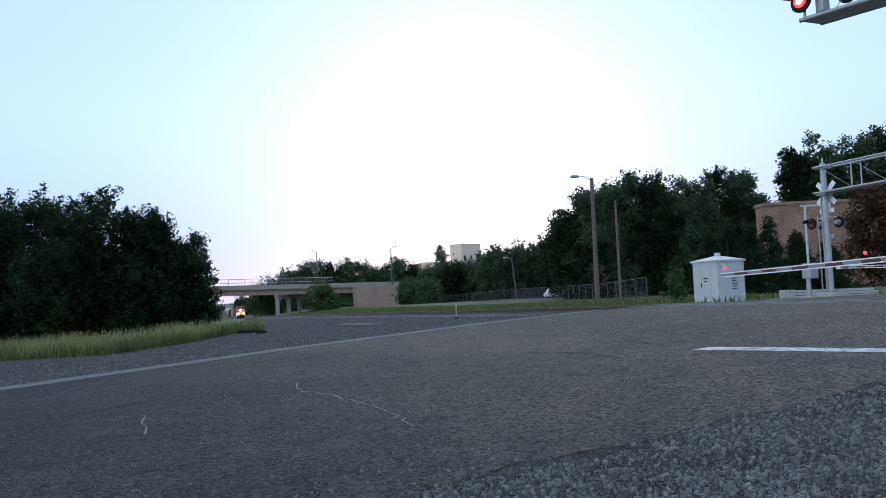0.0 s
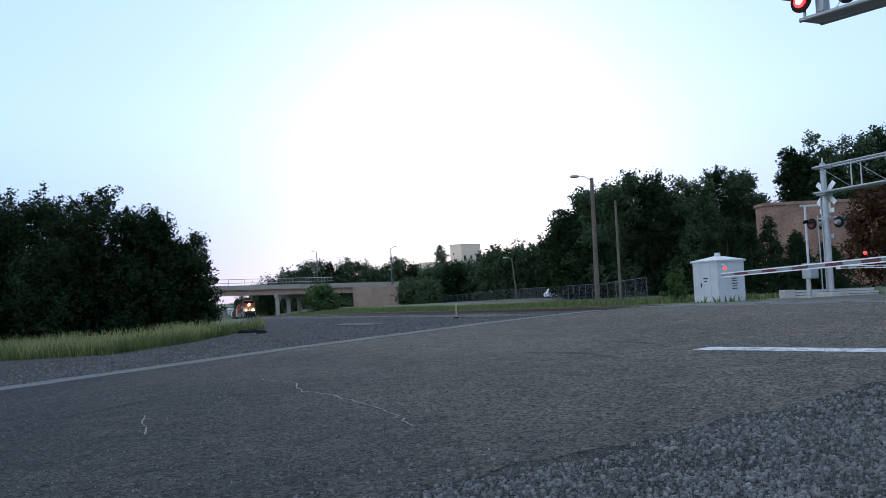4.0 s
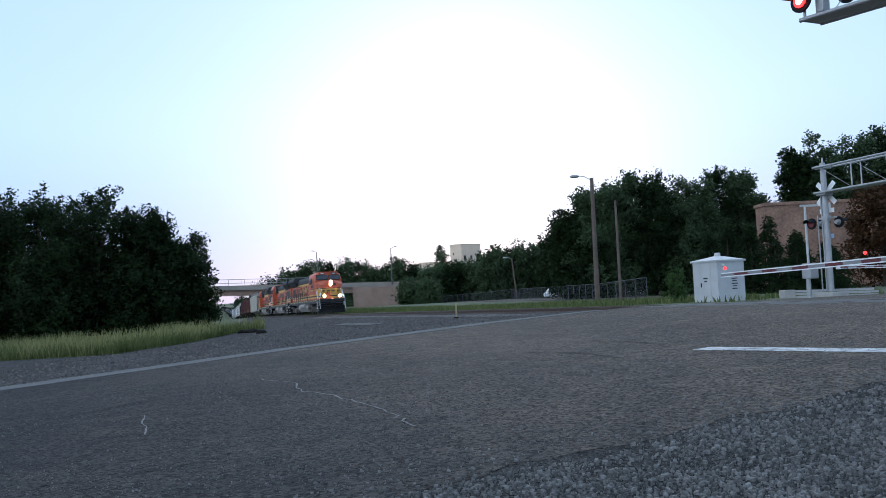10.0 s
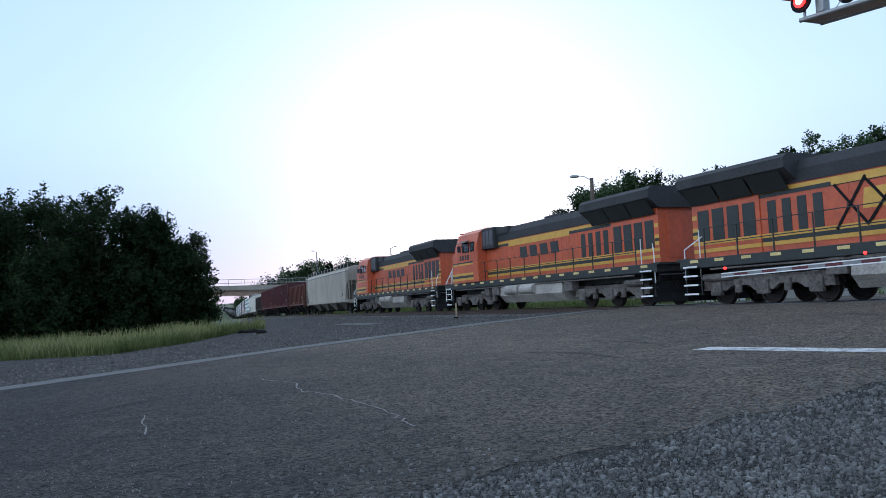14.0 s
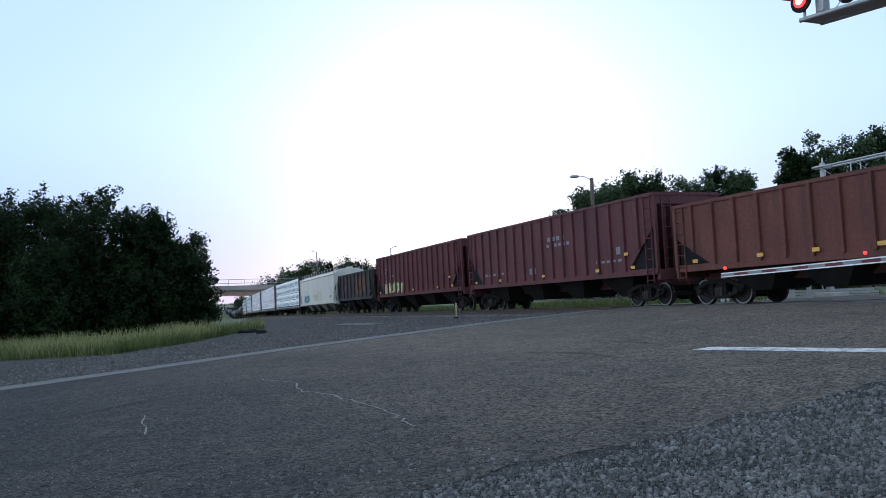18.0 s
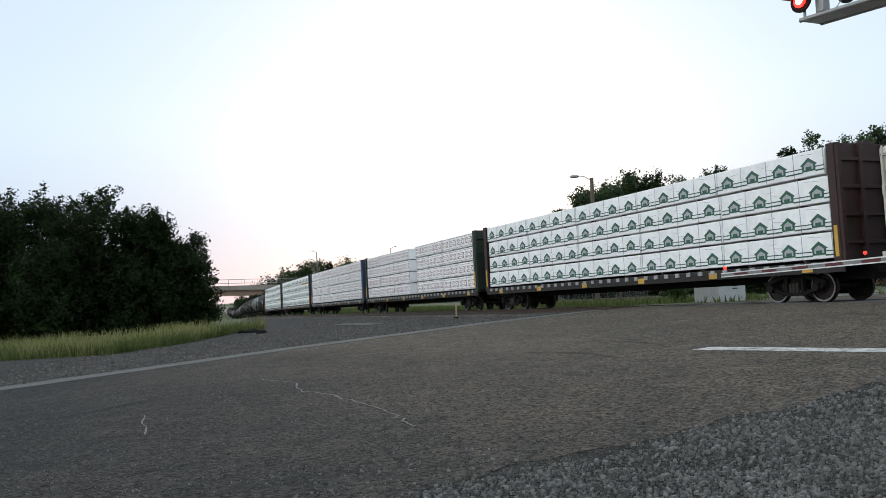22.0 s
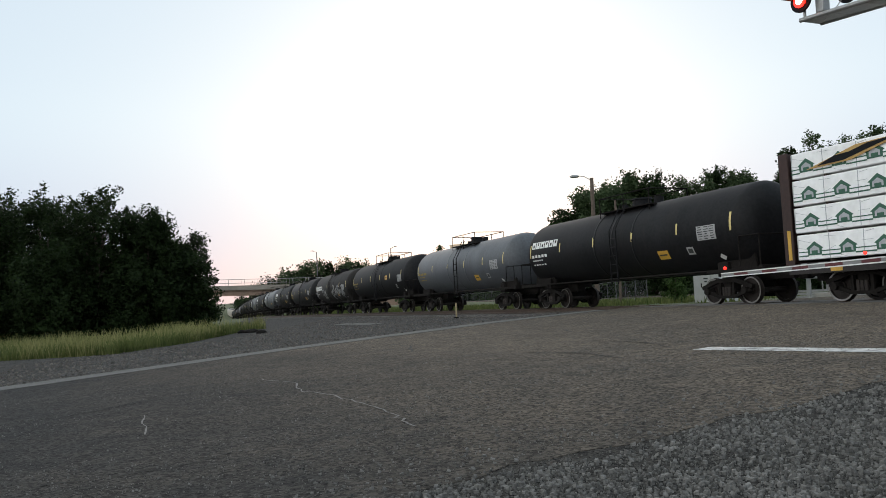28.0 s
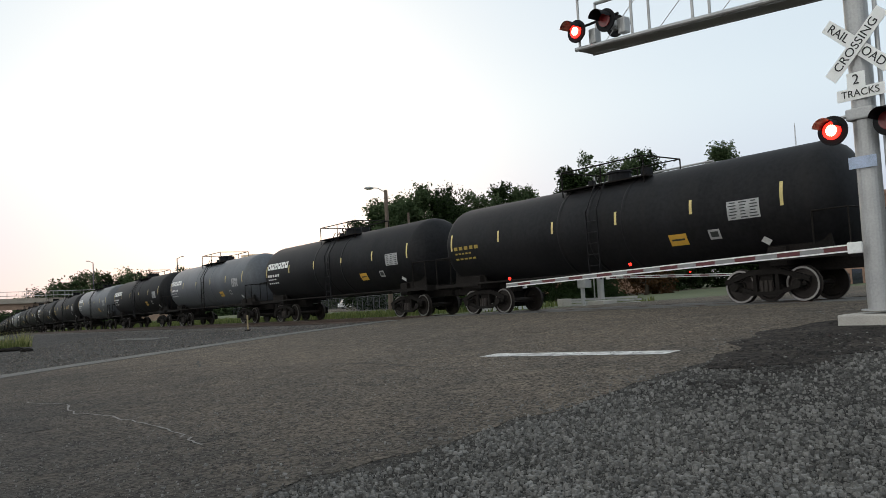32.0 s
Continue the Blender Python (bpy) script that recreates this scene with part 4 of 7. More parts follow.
        for x, z0, z1 in ((2.0, 1.9, 3.5), (2.9, 2.3, 3.5), (3.6, 2.0, 3.55)):
            strut(bm, (x, -0.984, z0), (x + 0.06, -0.984, z1), 0.012, 0.07)
        strut(bm, (1.7, -0.984, 3.42), (5.2, -0.984, 3.5), 0.012, 0.07)
        for a in range(4):
            strut(bm, (4.6 - 0.25 * math.cos(a * 0.8), -0.986, 3.3 - 0.2 * math.sin(a * 0.8)), (4.6 + 0.25 * math.cos(a * 0.8), -0.986, 3.3 + 0.2 * math.sin(a * 0.8)), 0.012, 0.05)
        part("sprayed_scrawl", bm, M_BLACK, loco, "black sprayed crosses, ring and drips")
        bm = nb()
        for y in (-0.976, 0.976):
            band(bm, -4.2, 3.0, y, 3.44, 3.62)
        part("emblem_stripe", bm, M_YELLOW, loco)
    else:
        for k in range(4):
            for y in (-0.972, 0.972):
                x = -2.6 + k * 1.05
                e = nb()
                prism(e, [(x, 2.66), (x + 0.72, 2.66), (x + 0.8, 3.22), (x + 0.08, 3.22)], y - 0.006, y + 0.006, "y")
                part("hood_emblem", e, M_LOCODARK, loco, "large dark block emblem on the hood")
        for y in (-0.972, 0.972):
            band(bm, -3.6, 2.6, y, 3.36, 3.66)
        part("emblem_stripe", bm, M_YELLOW, loco)
    loco["turned"] = int(backwards)
    return loco


def spray(parent, material, lab, x, z, size, count, seed, y, solid):
    """Sprayed shapes on a side wall at y, none of them letters: bodies with a dark outline and a slash, loose curls, or worn patches alone."""
    r = random.Random(seed)

    def body(cx, cz, rx, rz, turn, grow, depth):
        bm = nb()
        n = 14
        pts = []
        for i in range(n):
            a = 2 * math.pi * i / n
            k = 1 + 0.16 * math.sin(3 * a + turn) + 0.10 * math.sin(5 * a + 2 * turn)
            u, v = (rx * k + grow) * math.cos(a), (rz * k + grow) * math.sin(a)
            pts.append(bm.verts.new((cx + u + 0.25 * v, y - depth, cz + v)))
        f = bm.faces.new(pts)
        if f.normal.y > 0:
            f.normal_flip()
        return bm

    def curl(cx, cz, rad, a0, a1, w, depth):
        bm = nb()
        n = 9
        for i in range(n):
            a, b = a0 + (a1 - a0) * i / n, a0 + (a1 - a0) * (i + 1) / n
            strut(bm, (cx + rad * math.cos(a), y - depth, cz + rad * 1.2 * math.sin(a)), (cx + rad * math.cos(b), y - depth, cz + rad * 1.2 * math.sin(b)), 0.006, w)
        return bm
    for i in range(count):
        cx, cz = x + i * size * 0.82, z + r.uniform(-0.08, 0.08)
        rx, rz, turn = size * r.uniform(0.40, 0.52), size * r.uniform(0.50, 0.66), r.uniform(0, 6)
        d = 0.004 + 0.002 * (i % 3)
        if solid == "patch":
            part("worn_patch", body(cx, cz, rx, rz * 1.25, turn, 0.0, d), material, parent, lab)
        elif solid == "body":
            part("graffiti_outline", body(cx, cz, rx, rz, turn, 0.07, d), M_LOCODARK, parent, "dark graffiti outline")
            part("graffiti_body", body(cx, cz, rx, rz, turn, 0.0, d + 0.008), material, parent, lab)
            part("graffiti_slash", strut(nb(), (cx - r.uniform(0.0, 0.14), y - d - 0.016, cz - rz * 0.5), (cx + r.uniform(0.0, 0.16), y - d - 0.016, cz + rz * r.uniform(0.1, 0.6)), 0.006, 0.06), M_LOCODARK if r.random() < 0.6 else M_WHITE, parent)
        else:
            for q in range(2):
                a0 = r.uniform(0, 6.28)
                part("graffiti_curl", curl(cx + r.uniform(-0.2, 0.2), cz + r.uniform(-0.15, 0.15), size * r.uniform(0.18, 0.45), a0, a0 + r.uniform(1.5, 4.5), r.uniform(0.04, 0.09), d + 0.003 * q), material, parent, lab)


def covered_hopper(label, L, paint, patches=()):
    car = tagged(empty("covered_hopper_car"), label, "hopper car", "train")
    h = L / 2 - 0.5
    top, side, low = 4.15, 1.52, 1.25
    # shell: round-shouldered body with sloped end sheets
    def ring(x, zlow):
        pts = [(-side, zlow), (-side, top - 0.2), (-side + 0.18, top), (-0.75, 4.42), (0.75, 4.42), (side - 0.18, top), (side, top - 0.2), (side, zlow)]
        return [(x, y, z) for y, z in pts]
    bm = nb()
    loft(bm, [ring(-h + 0.15, 3.05), ring(-h + 3.0, low), ring(h - 3.0, low), ring(h - 0.15, 3.05)])
    part("shell", bm, paint, car)
    for a in (-1, 1):
        for y in (-side, side):
            bm = nb()
            prism(bm, [(a * (h - 3.05), low), (a * (h - 1.5), low), (a * (h - 1.2), 1.5), (a * (h - 1.1), 2.1), (a * (h - 0.75), 2.6), (a * (h - 0.15), 2.85), (a * (h - 0.15), 3.1)], y - 0.03, y + 0.03, "y")
            part("side_gusset", bm, paint, car)
    # bays below
    n = 3 if L < 20 else 4
    for k in range(n):
        x = (k - (n - 1) / 2) * (2 * h - 4.4) / n
        bm = nb()
        w = (2 * h - 4.4) / n / 2 * 0.92
        loft(bm, [[(x - w, -1.4, 1.25), (x + w, -1.4, 1.25), (x + w, 1.4, 1.25), (x - w, 1.4, 1.25)],
                  [(x - 0.35, -0.75, 0.42), (x + 0.35, -0.75, 0.42), (x + 0.35, 0.75, 0.42), (x - 0.35, 0.75, 0.42)]])
        bay = part("discharge_bay", bm, M_BAY, car)
        part("outlet_gate", box(nb(), (x, 0, 0.36), (0.95, 1.7, 0.12), 0.01), M_UNDER, bay)
    bm = nb()
    for y in (-1.5, 1.5):
        box(bm, (0, y, 1.22), (2 * h, 0.1, 0.22), 0.01)
    for x in (-h + 0.1, h - 0.1):
        box(bm, (x, 0, 1.15), (0.2, 2.95, 0.3), 0.02)
    box(bm, (0, 0, 0.95), (2 * h + 0.3, 0.35, 0.35))
    part("side_sill", bm, paint, car)
    for a in (-1, 1):
        for y in (-1.42, 1.42):
            part("corner_post", strut(nb(), (a * (h - 0.15), y, 1.25), (a * (h - 0.15), y, 4.1), 0.09, 0.09), paint, car)
            part("end_brace", strut(nb(), (a * (h - 1.0), y, 1.25), (a * (h - 0.2), y, 2.6), 0.07, 0.07), paint, car)
        part("side_ladder", ladder(nb(), a * (h - 0.45), -1.57, 1.0, 4.15), paint, car)
        part("end_ladder", ladder(nb(), a * (h - 0.02), -1.0, 1.0, 4.15, along="y"), paint, car)
    for a in (-1, 1):
        part("end_platform", box(nb(), (a * (h - 0.9), 0, 1.3), (1.6, 2.7, 0.06)), M_UNDER, car)
    # running board and hatches
    bm = nb()
    strut(bm, (0, 0, 4.3), (0, 0, 4.62), 0.05, 0.05)
    strut(bm, (0, -0.33, 4.2), (0, -0.33, 4.62), 0.06, 0.06)
    strut(bm, (0, 0.03, 4.575), (0, -0.36, 4.575), 0.04, 0.03)
    bracket = mesh_of("board_bracket", bm, M_GALV)
    for y, turn in ((-0.95, 0.0), (0.95, math.pi)):
        x = -h + 0.4
        while x < h:
            b = part("board_bracket", bracket, M_GALV, car, "pale running board bracket")
            b.location, b.rotation_euler = (x, y, 0), (0, 0, turn)
            x += 1.5
    for y in (-0.95, 0.95):
        part("running_board", box(nb(), (0, y, 4.61), (2 * h - 0.5, 0.46, 0.05), 0.008), M_UNDER, car, "dark roof running board")
    part("hatch_coaming", box(nb(), (0, 0, 4.47), (2 * h - 1.2, 1.0, 0.16), 0.02), M_UNDER, car, "dark hatch coaming")
    x = -h + 1.6
    while x < h - 1.0:
        part("roof_hatch", box(nb(), (x, 0, 4.5), (1.3, 0.7, 0.14), 0.03), paint, car)
        x += 1.75
    bm = nb()
    band(bm, -h + 0.15, h - 0.15, -side - 0.012, top - 0.28, top - 0.2, 0.03)
    part("top_chord", bm, M_FAINT, car, "dark line under the roof edge")
    for k in range(5):
        part("reflector", band(nb(), -h + 3 + k * (2 * h - 6) / 4 - 0.03, -h + 3 + k * (2 * h - 6) / 4 + 0.03, -side - 0.006, 1.5, 1.88), M_REFLECT, car, "yellow reflector strip")
    for x, z, w, hh in ((-h + 1.0, 2.2, 0.7, 0.06), (-h + 1.0, 2.08, 0.5, 0.06), (-h + 1.2, 1.75, 0.9, 0.06), (-h + 1.2, 1.62, 0.8, 0.06), (-h + 4.2, 2.75, 0.5, 0.05), (-h + 4.2, 2.55, 0.5, 0.05), (-h + 4.2, 2.35, 0.4, 0.05),
                        (h - 3.4, 1.72, 0.35, 0.05), (h - 3.4, 1.62, 0.45, 0.05), (h - 2.2, 2.12, 0.8, 0.04)):
        part("lettering_bar", band(nb(), x, x + w, -side - 0.006, z, z + hh), M_FAINT, car, "faint bar of small lettering")
    part("notice_panel", band(nb(), h - 2.75, h - 2.3, -side - 0.006, 1.62, 1.95), M_LOCODARK, car, "small dark notice panel")
    for material, lab, x, z, size, count, seed, solid in patches:
        spray(car, material, lab, x, z, size, count, seed, -side - 0.004, solid)
    # added dark triangles that stand in for the shade in the end openings
    for y in (-side + 0.08, side - 0.08):
        for a in (-1, 1):
            part("end_shadow_sheet", prism(nb(), [(a * (h - 2.9), low + 0.05), (a * (h - 0.3), low + 0.05), (a * (h - 0.3), 3.0)], y - 0.01, y + 0.01, "y"), M_UNDER, car, "added dark sheet in place of shade inside the end frame")
    for x in (-h + 1.6, h - 1.6):
        truck(car, x)
    couplers(car, L / 2)
    return car


def open_hopper(label, L, paint, top, ribs, tags=(), yellow=True, sprays=()):
    car = tagged(empty("open_hopper_car"), label, "hopper car", "train")
    h, side = L / 2 - 0.5, 1.5
    # side walls with slope-sheet cut-outs at both ends
    for y in (-side, side):
        bm = nb()
        prism(bm, [(-h, top - 1.1), (-h, top), (h, top), (h, top - 1.1), (h - 1.9, 1.35), (-h + 1.9, 1.35)], y - 0.04, y + 0.04, "y")
        part("side_wall", bm, paint, car)
    bm = nb()
    loft(bm, [[(-h, -side, top - 0.35), (-h, side, top - 0.35), (-h + 0.05, side, top - 0.3), (-h + 0.05, -side, top - 0.3)],
              [(-h + 2.6, -side, 1.3), (-h + 2.6, side, 1.3), (-h + 2.65, side, 1.35), (-h + 2.65, -side, 1.35)]])
    part("slope_sheet", bm, paint, car)
    bm = nb()
    loft(bm, [[(h, -side, top - 0.35), (h, side, top - 0.35), (h - 0.05, side, top - 0.3), (h - 0.05, -side, top - 0.3)],
              [(h - 2.6, -side, 1.3), (h - 2.6, side, 1.3), (h - 2.65, side, 1.35), (h - 2.65, -side, 1.35)]])
    part("slope_sheet", bm, paint, car)
    for x in (-h, h):
        part("end_sheet", box(nb(), (x, 0, top - 0.18), (0.08, 2 * side, 0.36)), paint, car)
    bm = nb()
    for y in (-side, side):
        box(bm, (0, y, top + 0.03), (2 * h + 0.1, 0.16, 0.12), 0.01)
        box(bm, (0, y, 1.33), (2 * h, 0.14, 0.24), 0.01)
    for x in (-h, h):
        box(bm, (x, 0, top + 0.03), (0.14, 2 * side, 0.12), 0.01)
        box(bm, (x, 0, 1.2), (0.2, 2 * side, 0.4), 0.02)
        for y in (-side, side):
            box(bm, (x, y, (1.3 + top) / 2), (0.12, 0.12, top - 1.3))
    box(bm, (0, 0, 0.95), (2 * h + 0.3, 0.35, 0.35))
    part("rim_and_sill", bm, paint, car)
    for k in range(ribs):
        x = -h + 1.0 + (2 * h - 2.0) * k / (ribs - 1)
        z0 = 1.4 + max(0.0, abs(x) - (h - 1.9)) / 1.9 * (top - 2.5)
        for y in (-side - 0.09, side + 0.09):
            part("rib", box(nb(), (x, y, (z0 + top) / 2), (0.1, 0.12, top - z0), 0.015), paint, car)
    for k in (-1.5, 0.0, 1.5) if L < 17 else (-2.25, -0.75, 0.75, 2.25):
        x = k * (2 * h - 5.4) / (3.6 if L < 17 else 4.8)
        bm = nb()
        loft(bm, [[(x - 1.3, -1.4, 1.3), (x + 1.3, -1.4, 1.3), (x + 1.3, 1.4, 1.3), (x - 1.3, 1.4, 1.3)],
                  [(x - 0.4, -0.8, 0.45), (x + 0.4, -0.8, 0.45), (x + 0.4, 0.8, 0.45), (x - 0.4, 0.8, 0.45)]])
        part("discharge_bay", bm, M_UNDER, car)
    bm = nb()
    for a in (-1, 1):
        part("side_ladder", ladder(nb(), a * (h - 0.35), -side - 0.1, 0.9, top), paint, car)
        part("end_ladder", ladder(nb(), a * (h + 0.06), -1.0, 0.9, top, along="y"), paint, car)
        for y in (-0.5, 0.5):
            strut(bm, (a * (h - 0.1), y * 2, 1.3), (a * (h - 0.1), y * 2, top - 0.4), 0.1, 0.1)
    part("end_brace", bm, paint, car)
    if yellow:
        for x, z in ((-h + 1.0, 1.5), (-h + 4, 1.5), (0, 1.5), (h - 4, 1.5), (h - 1.5, 1.5), (h - 1.9, 2.05)):
            part("reflector", band(nb(), x, x + 0.26, -side - 0.16, z, z + 0.12), M_YELLOW, car, "yellow reflector patch")
    # added black sheets close the see-through ends, imitating the deep shade there
    for y in (-side + 0.06, side - 0.06):
        for a in (-1, 1):
            part("end_shadow_sheet", prism(nb(), [(a * (h - 2.1), 1.4), (a * (h - 0.15), 1.4), (a * (h - 0.15), top - 1.05)], y - 0.01, y + 0.01, "y"), M_BLACK, car, "added black sheet in place of shade inside the end frame")
    for material, lab, x, z, size, count, seed, solid in sprays:
        spray(car, material, lab, x, z, size, count, seed, -side - 0.044, solid)
    for name, material, lab, strokes in tags:
        for i, (x0, z0, x1, z1, w) in enumerate(strokes):
            e = 0.047 + 0.0006 * (i % 7)
            part(name, strut(nb(), (x0, -side - e, z0), (x1, -side - e, z1), 0.008, w), material, car, lab)
    for x in (-h + 1.5, h - 1.5):
        truck(car, x)
    couplers(car, L / 2)
    return car


def centerbeam(label, L, end_paint, pattern, gap):
    """A centre-beam flat car loaded with wrapped lumber, four tiers a side."""
    car = tagged(empty("lumber_flat_car"), label, "flat car", "train")
    h = L / 2 - 0.6
    part("deck", box(nb(), (0, 0, 1.12), (2 * h, 2.66, 0.14), 0.01), M_UNDER, car)
    part("centre_sill", box(nb(), (0, 0, 0.88), (2 * h, 0.5, 0.5)), M_UNDER, car)
    for y in (-1.37, 1.37):
        part("side_sill", box(nb(), (0, y, 1.02), (2 * h, 0.08, 0.32), 0.01), M_SILL, car, "grimy dark side sill")
    for a in (-1, 1):
        bulk = part("bulkhead", box(nb(), (a * (h - 0.08), 0, 2.82), (0.14, 2.8, 3.5), 0.02), end_paint, car)
        for y in (-1.35, -0.5, 0.5, 1.35):
            part("bulkhead_post", box(nb(), (a * (h + 0.02), y, 2.82), (0.16, 0.14, 3.5), 0.01), end_paint, bulk)
        for z in (1.7, 2.5, 3.3, 4.1):
            part("bulkhead_rib", box(nb(), (a * (h + 0.01), 0, z), (0.12, 2.7, 0.1), 0.01), end_paint, bulk)
        for y in (-1.42, 1.42):
            part("side_plate", box(nb(), (a * (h - 0.14), y, 2.82), (0.26, 0.06, 3.5), 0.01), end_paint, bulk)
    bm = nb()
    box(bm, (0, 0, 4.6), (2 * h, 0.4, 0.12), 0.01)
    for k in range(11):
        box(bm, (-h + 1.2 + k * (2 * h - 2.4) / 10, 0, 2.85), (0.12, 0.16, 3.5))
    part("centre_beam", bm, end_paint, car)
    x = -h + 0.6
    while x < h - 0.4:
        part("winch", box(nb(), (x, -1.44, 1.10), (0.20, 0.06, 0.15), 0.02), M_PANELGREY, car, "pale strap winch")
        x += 0.62
    for k in range(6):
        part("reflector", band(nb(), -h + 1.5 + k * (2 * h - 3) / 5, -h + 1.9 + k * (2 * h - 3) / 5, -1.41, 0.9, 1.1), M_YELLOW, car, "yellow reflector strip")
    for a in (-1, 1):
        part("reflector", band(nb(), a * (h - 0.14) - 0.06, a * (h - 0.14) + 0.06, -1.456, 1.3, 2.2), M_YELLOW, car, "yellow reflector strip")
    # bundles
    tiers, z0, th = 4, 1.24, 0.825
    cols = 5
    span = 2 * h - 0.66
    w = (span - gap) / cols
    rnd = random.Random(len(label))
    bundle = nb()
    box(bundle, (0, 0, 0), (w - 0.03, 1.26, th - 0.065), 0.035)
    bundle = mesh_of("wrapped_pack", bundle, M_WRAP)
    spacer = mesh_of("spacer", box(nb(), (0, 0, 0), (0.09, 2.6, 0.07)), M_TIE)
    marks, pale = nb(), nb()
    k = 4
    if pattern == "house":
        prism(pale, [(-0.17, -0.19), (-0.11, -0.19), (-0.11, -0.10), (0.11, -0.10), (0.11, -0.19), (0.17, -0.19), (0.17, -0.05), (0.0, 0.05), (-0.17, -0.05)], -0.645, -0.638, "y")
    else:
        prism(pale, [(0.365 * math.cos(2 * math.pi * j / 16), 0.01 + 0.162 * math.sin(2 * math.pi * j / 16)) for j in range(16)], -0.645, -0.638, "y")
    for i in range(k):
        x = (i - (k - 1) / 2) * w / k
        if pattern == "house":
            prism(marks, [(x - 0.24, -0.24), (x + 0.24, -0.24), (x + 0.25, -0.06), (x + 0.31, -0.04), (x, 0.17), (x - 0.31, -0.04), (x - 0.25, -0.06)], -0.641, -0.633, "y")
            for z, hh in ((-0.13, 0.03), (-0.25, 0.04)):
                for sg in (-1, 1):
                    strut(marks, (x + sg * 0.24, -0.637, z), (x + sg * w / k / 2, -0.637, z), 0.008, hh)
        else:
            prism(marks, [(x - 0.38, -0.13), (x - 0.36, -0.16), (x + 0.36, -0.16), (x + 0.38, -0.13), (x + 0.38, 0.15), (x + 0.36, 0.18), (x - 0.36, 0.18), (x - 0.38, 0.15)], -0.641, -0.633, "y")
            n = 16
            for j in range(n):
                a, b = 2 * math.pi * j / n, 2 * math.pi * (j + 1) / n
                strut(marks, (x + 0.22 * math.cos(a), -0.647, 0.01 + 0.085 * math.sin(a)), (x + 0.22 * math.cos(b), -0.647, 0.01 + 0.085 * math.sin(b)), 0.006, 0.026)
            for zz in (0.31, -0.29):
                strut(marks, (x - w / k / 2, -0.637, zz), (x + w / k / 2, -0.637, zz), 0.008, 0.018)
    # flat grey strips: fold shade and pack joints drawn on the wrap
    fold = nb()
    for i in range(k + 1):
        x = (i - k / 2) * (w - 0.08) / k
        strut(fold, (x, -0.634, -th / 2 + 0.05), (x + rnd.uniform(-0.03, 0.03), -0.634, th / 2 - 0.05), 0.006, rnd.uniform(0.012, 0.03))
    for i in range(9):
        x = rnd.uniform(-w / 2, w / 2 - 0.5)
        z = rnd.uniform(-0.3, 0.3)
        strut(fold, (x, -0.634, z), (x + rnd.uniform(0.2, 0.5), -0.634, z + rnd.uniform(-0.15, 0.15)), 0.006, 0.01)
    fold = mesh_of("fold_shade_lines", fold, M_FOLD)
    pale = mesh_of("print_ground", pale, M_FOLD if pattern == "house" else M_WRAP)
    marks = mesh_of("print", marks, M_GREENPRINT if pattern == "house" else M_REDPRINT)
    for tier in range(tiers):
        shift = rnd.uniform(-0.25, 0.25)
        for c in range(cols):
            for side in (-1, 1):
                b = part("wrapped_pack", bundle, M_WRAP, car, "white-wrapped lumber pack with printed marks")
                wide = (1.0 if not gap else 1.2 if c >= 3 else 0.8667)
                x = -span / 2 + w * (c + 0.5) + shift * 0.3
                if gap:
                    x = -span / 2 + w * (0.8667 * (c + 0.5) if c < 3 else 2.6 + 1.2 * (c - 2.5)) + (gap if c >= 3 else 0.0)
                b.scale = (wide, 1, 1)
                b.location = (x, side * (0.73 + rnd.uniform(-0.02, 0.02)), z0 + th * (tier + 0.5))
                if side > 0:
                    b.rotation_euler = (0, 0, math.pi)
                else:
                    slip, sag = rnd.uniform(-0.09, 0.09), rnd.uniform(-0.035, 0.035)
                    part("print", marks, M_GREENPRINT, b).location = (slip, 0, sag)
                    for i in range(k):
                        part("print_ground", pale, M_WRAP, b).location = (slip + (i - (k - 1) / 2) * w / k, 0, sag)
                    part("fold_shade_lines", fold, M_FOLD, b)
        for k2 in range(10):
            sp = part("spacer", spacer, M_TIE, car)
            sp.location = (-span / 2 + (k2 + 0.5) * span / 10, 0, z0 + th * tier - 0.005)
    if "bare strip" in label:
        part("bare_lumber", box(nb(), (h - 3.4, -1.385, z0 + th * 3 - 0.02), (4.6, 0.03, 0.17), 0.004), M_BARELUMBER, car, "bare tan lumber under torn wrap")
        part("torn_edge", prism(nb(), [(h - 4.2, 3.66), (h - 1.2, 3.70), (h - 1.2, 3.77), (h - 2.6, 3.73)], -1.412, -1.402, "y"), M_BLACK, car, "black edge of torn wrap")
    if "torn" in label:
        part("bare_lumber", prism(nb(), [(-h + 0.9, 3.95), (-h + 2.4, 3.98), (-h + 4.2, 4.42), (-h + 2.6, 4.38)], -1.392, -1.380, "y"), M_BARELUMBER, car, "bare tan lumber under torn wrap")
        part("torn_flap", prism(nb(), [(-h + 1.3, 4.0), (-h + 2.2, 4.02), (-h + 3.9, 4.40), (-h + 3.0, 4.36), (-h + 2.4, 4.22), (-h + 1.9, 4.2)], -1.406, -1.394, "y"), M_BLACK, car, "black flap of torn wrap")
    for x in (-h + 2.2, h - 2.2):
        truck(car, x)
    couplers(car, L / 2)
    return car


M_SILL = mat("grimy_sill_paint", (0.022, 0.018, 0.017), 0.75, var=0.4, scale=1.5, fine=12)
M_BARELUMBER = mat("bare_lumber", (0.48, 0.30, 0.11), 0.8, var=0.25, scale=3, fine=30)
M_OLDYELLOW = mat("faded_yellow_lettering", (0.34, 0.24, 0.05), 0.7, var=0.3, scale=5)
M_PANELGREY = mat("grey_panel_paint", (0.34, 0.34, 0.34), 0.6, var=0.25, scale=5)


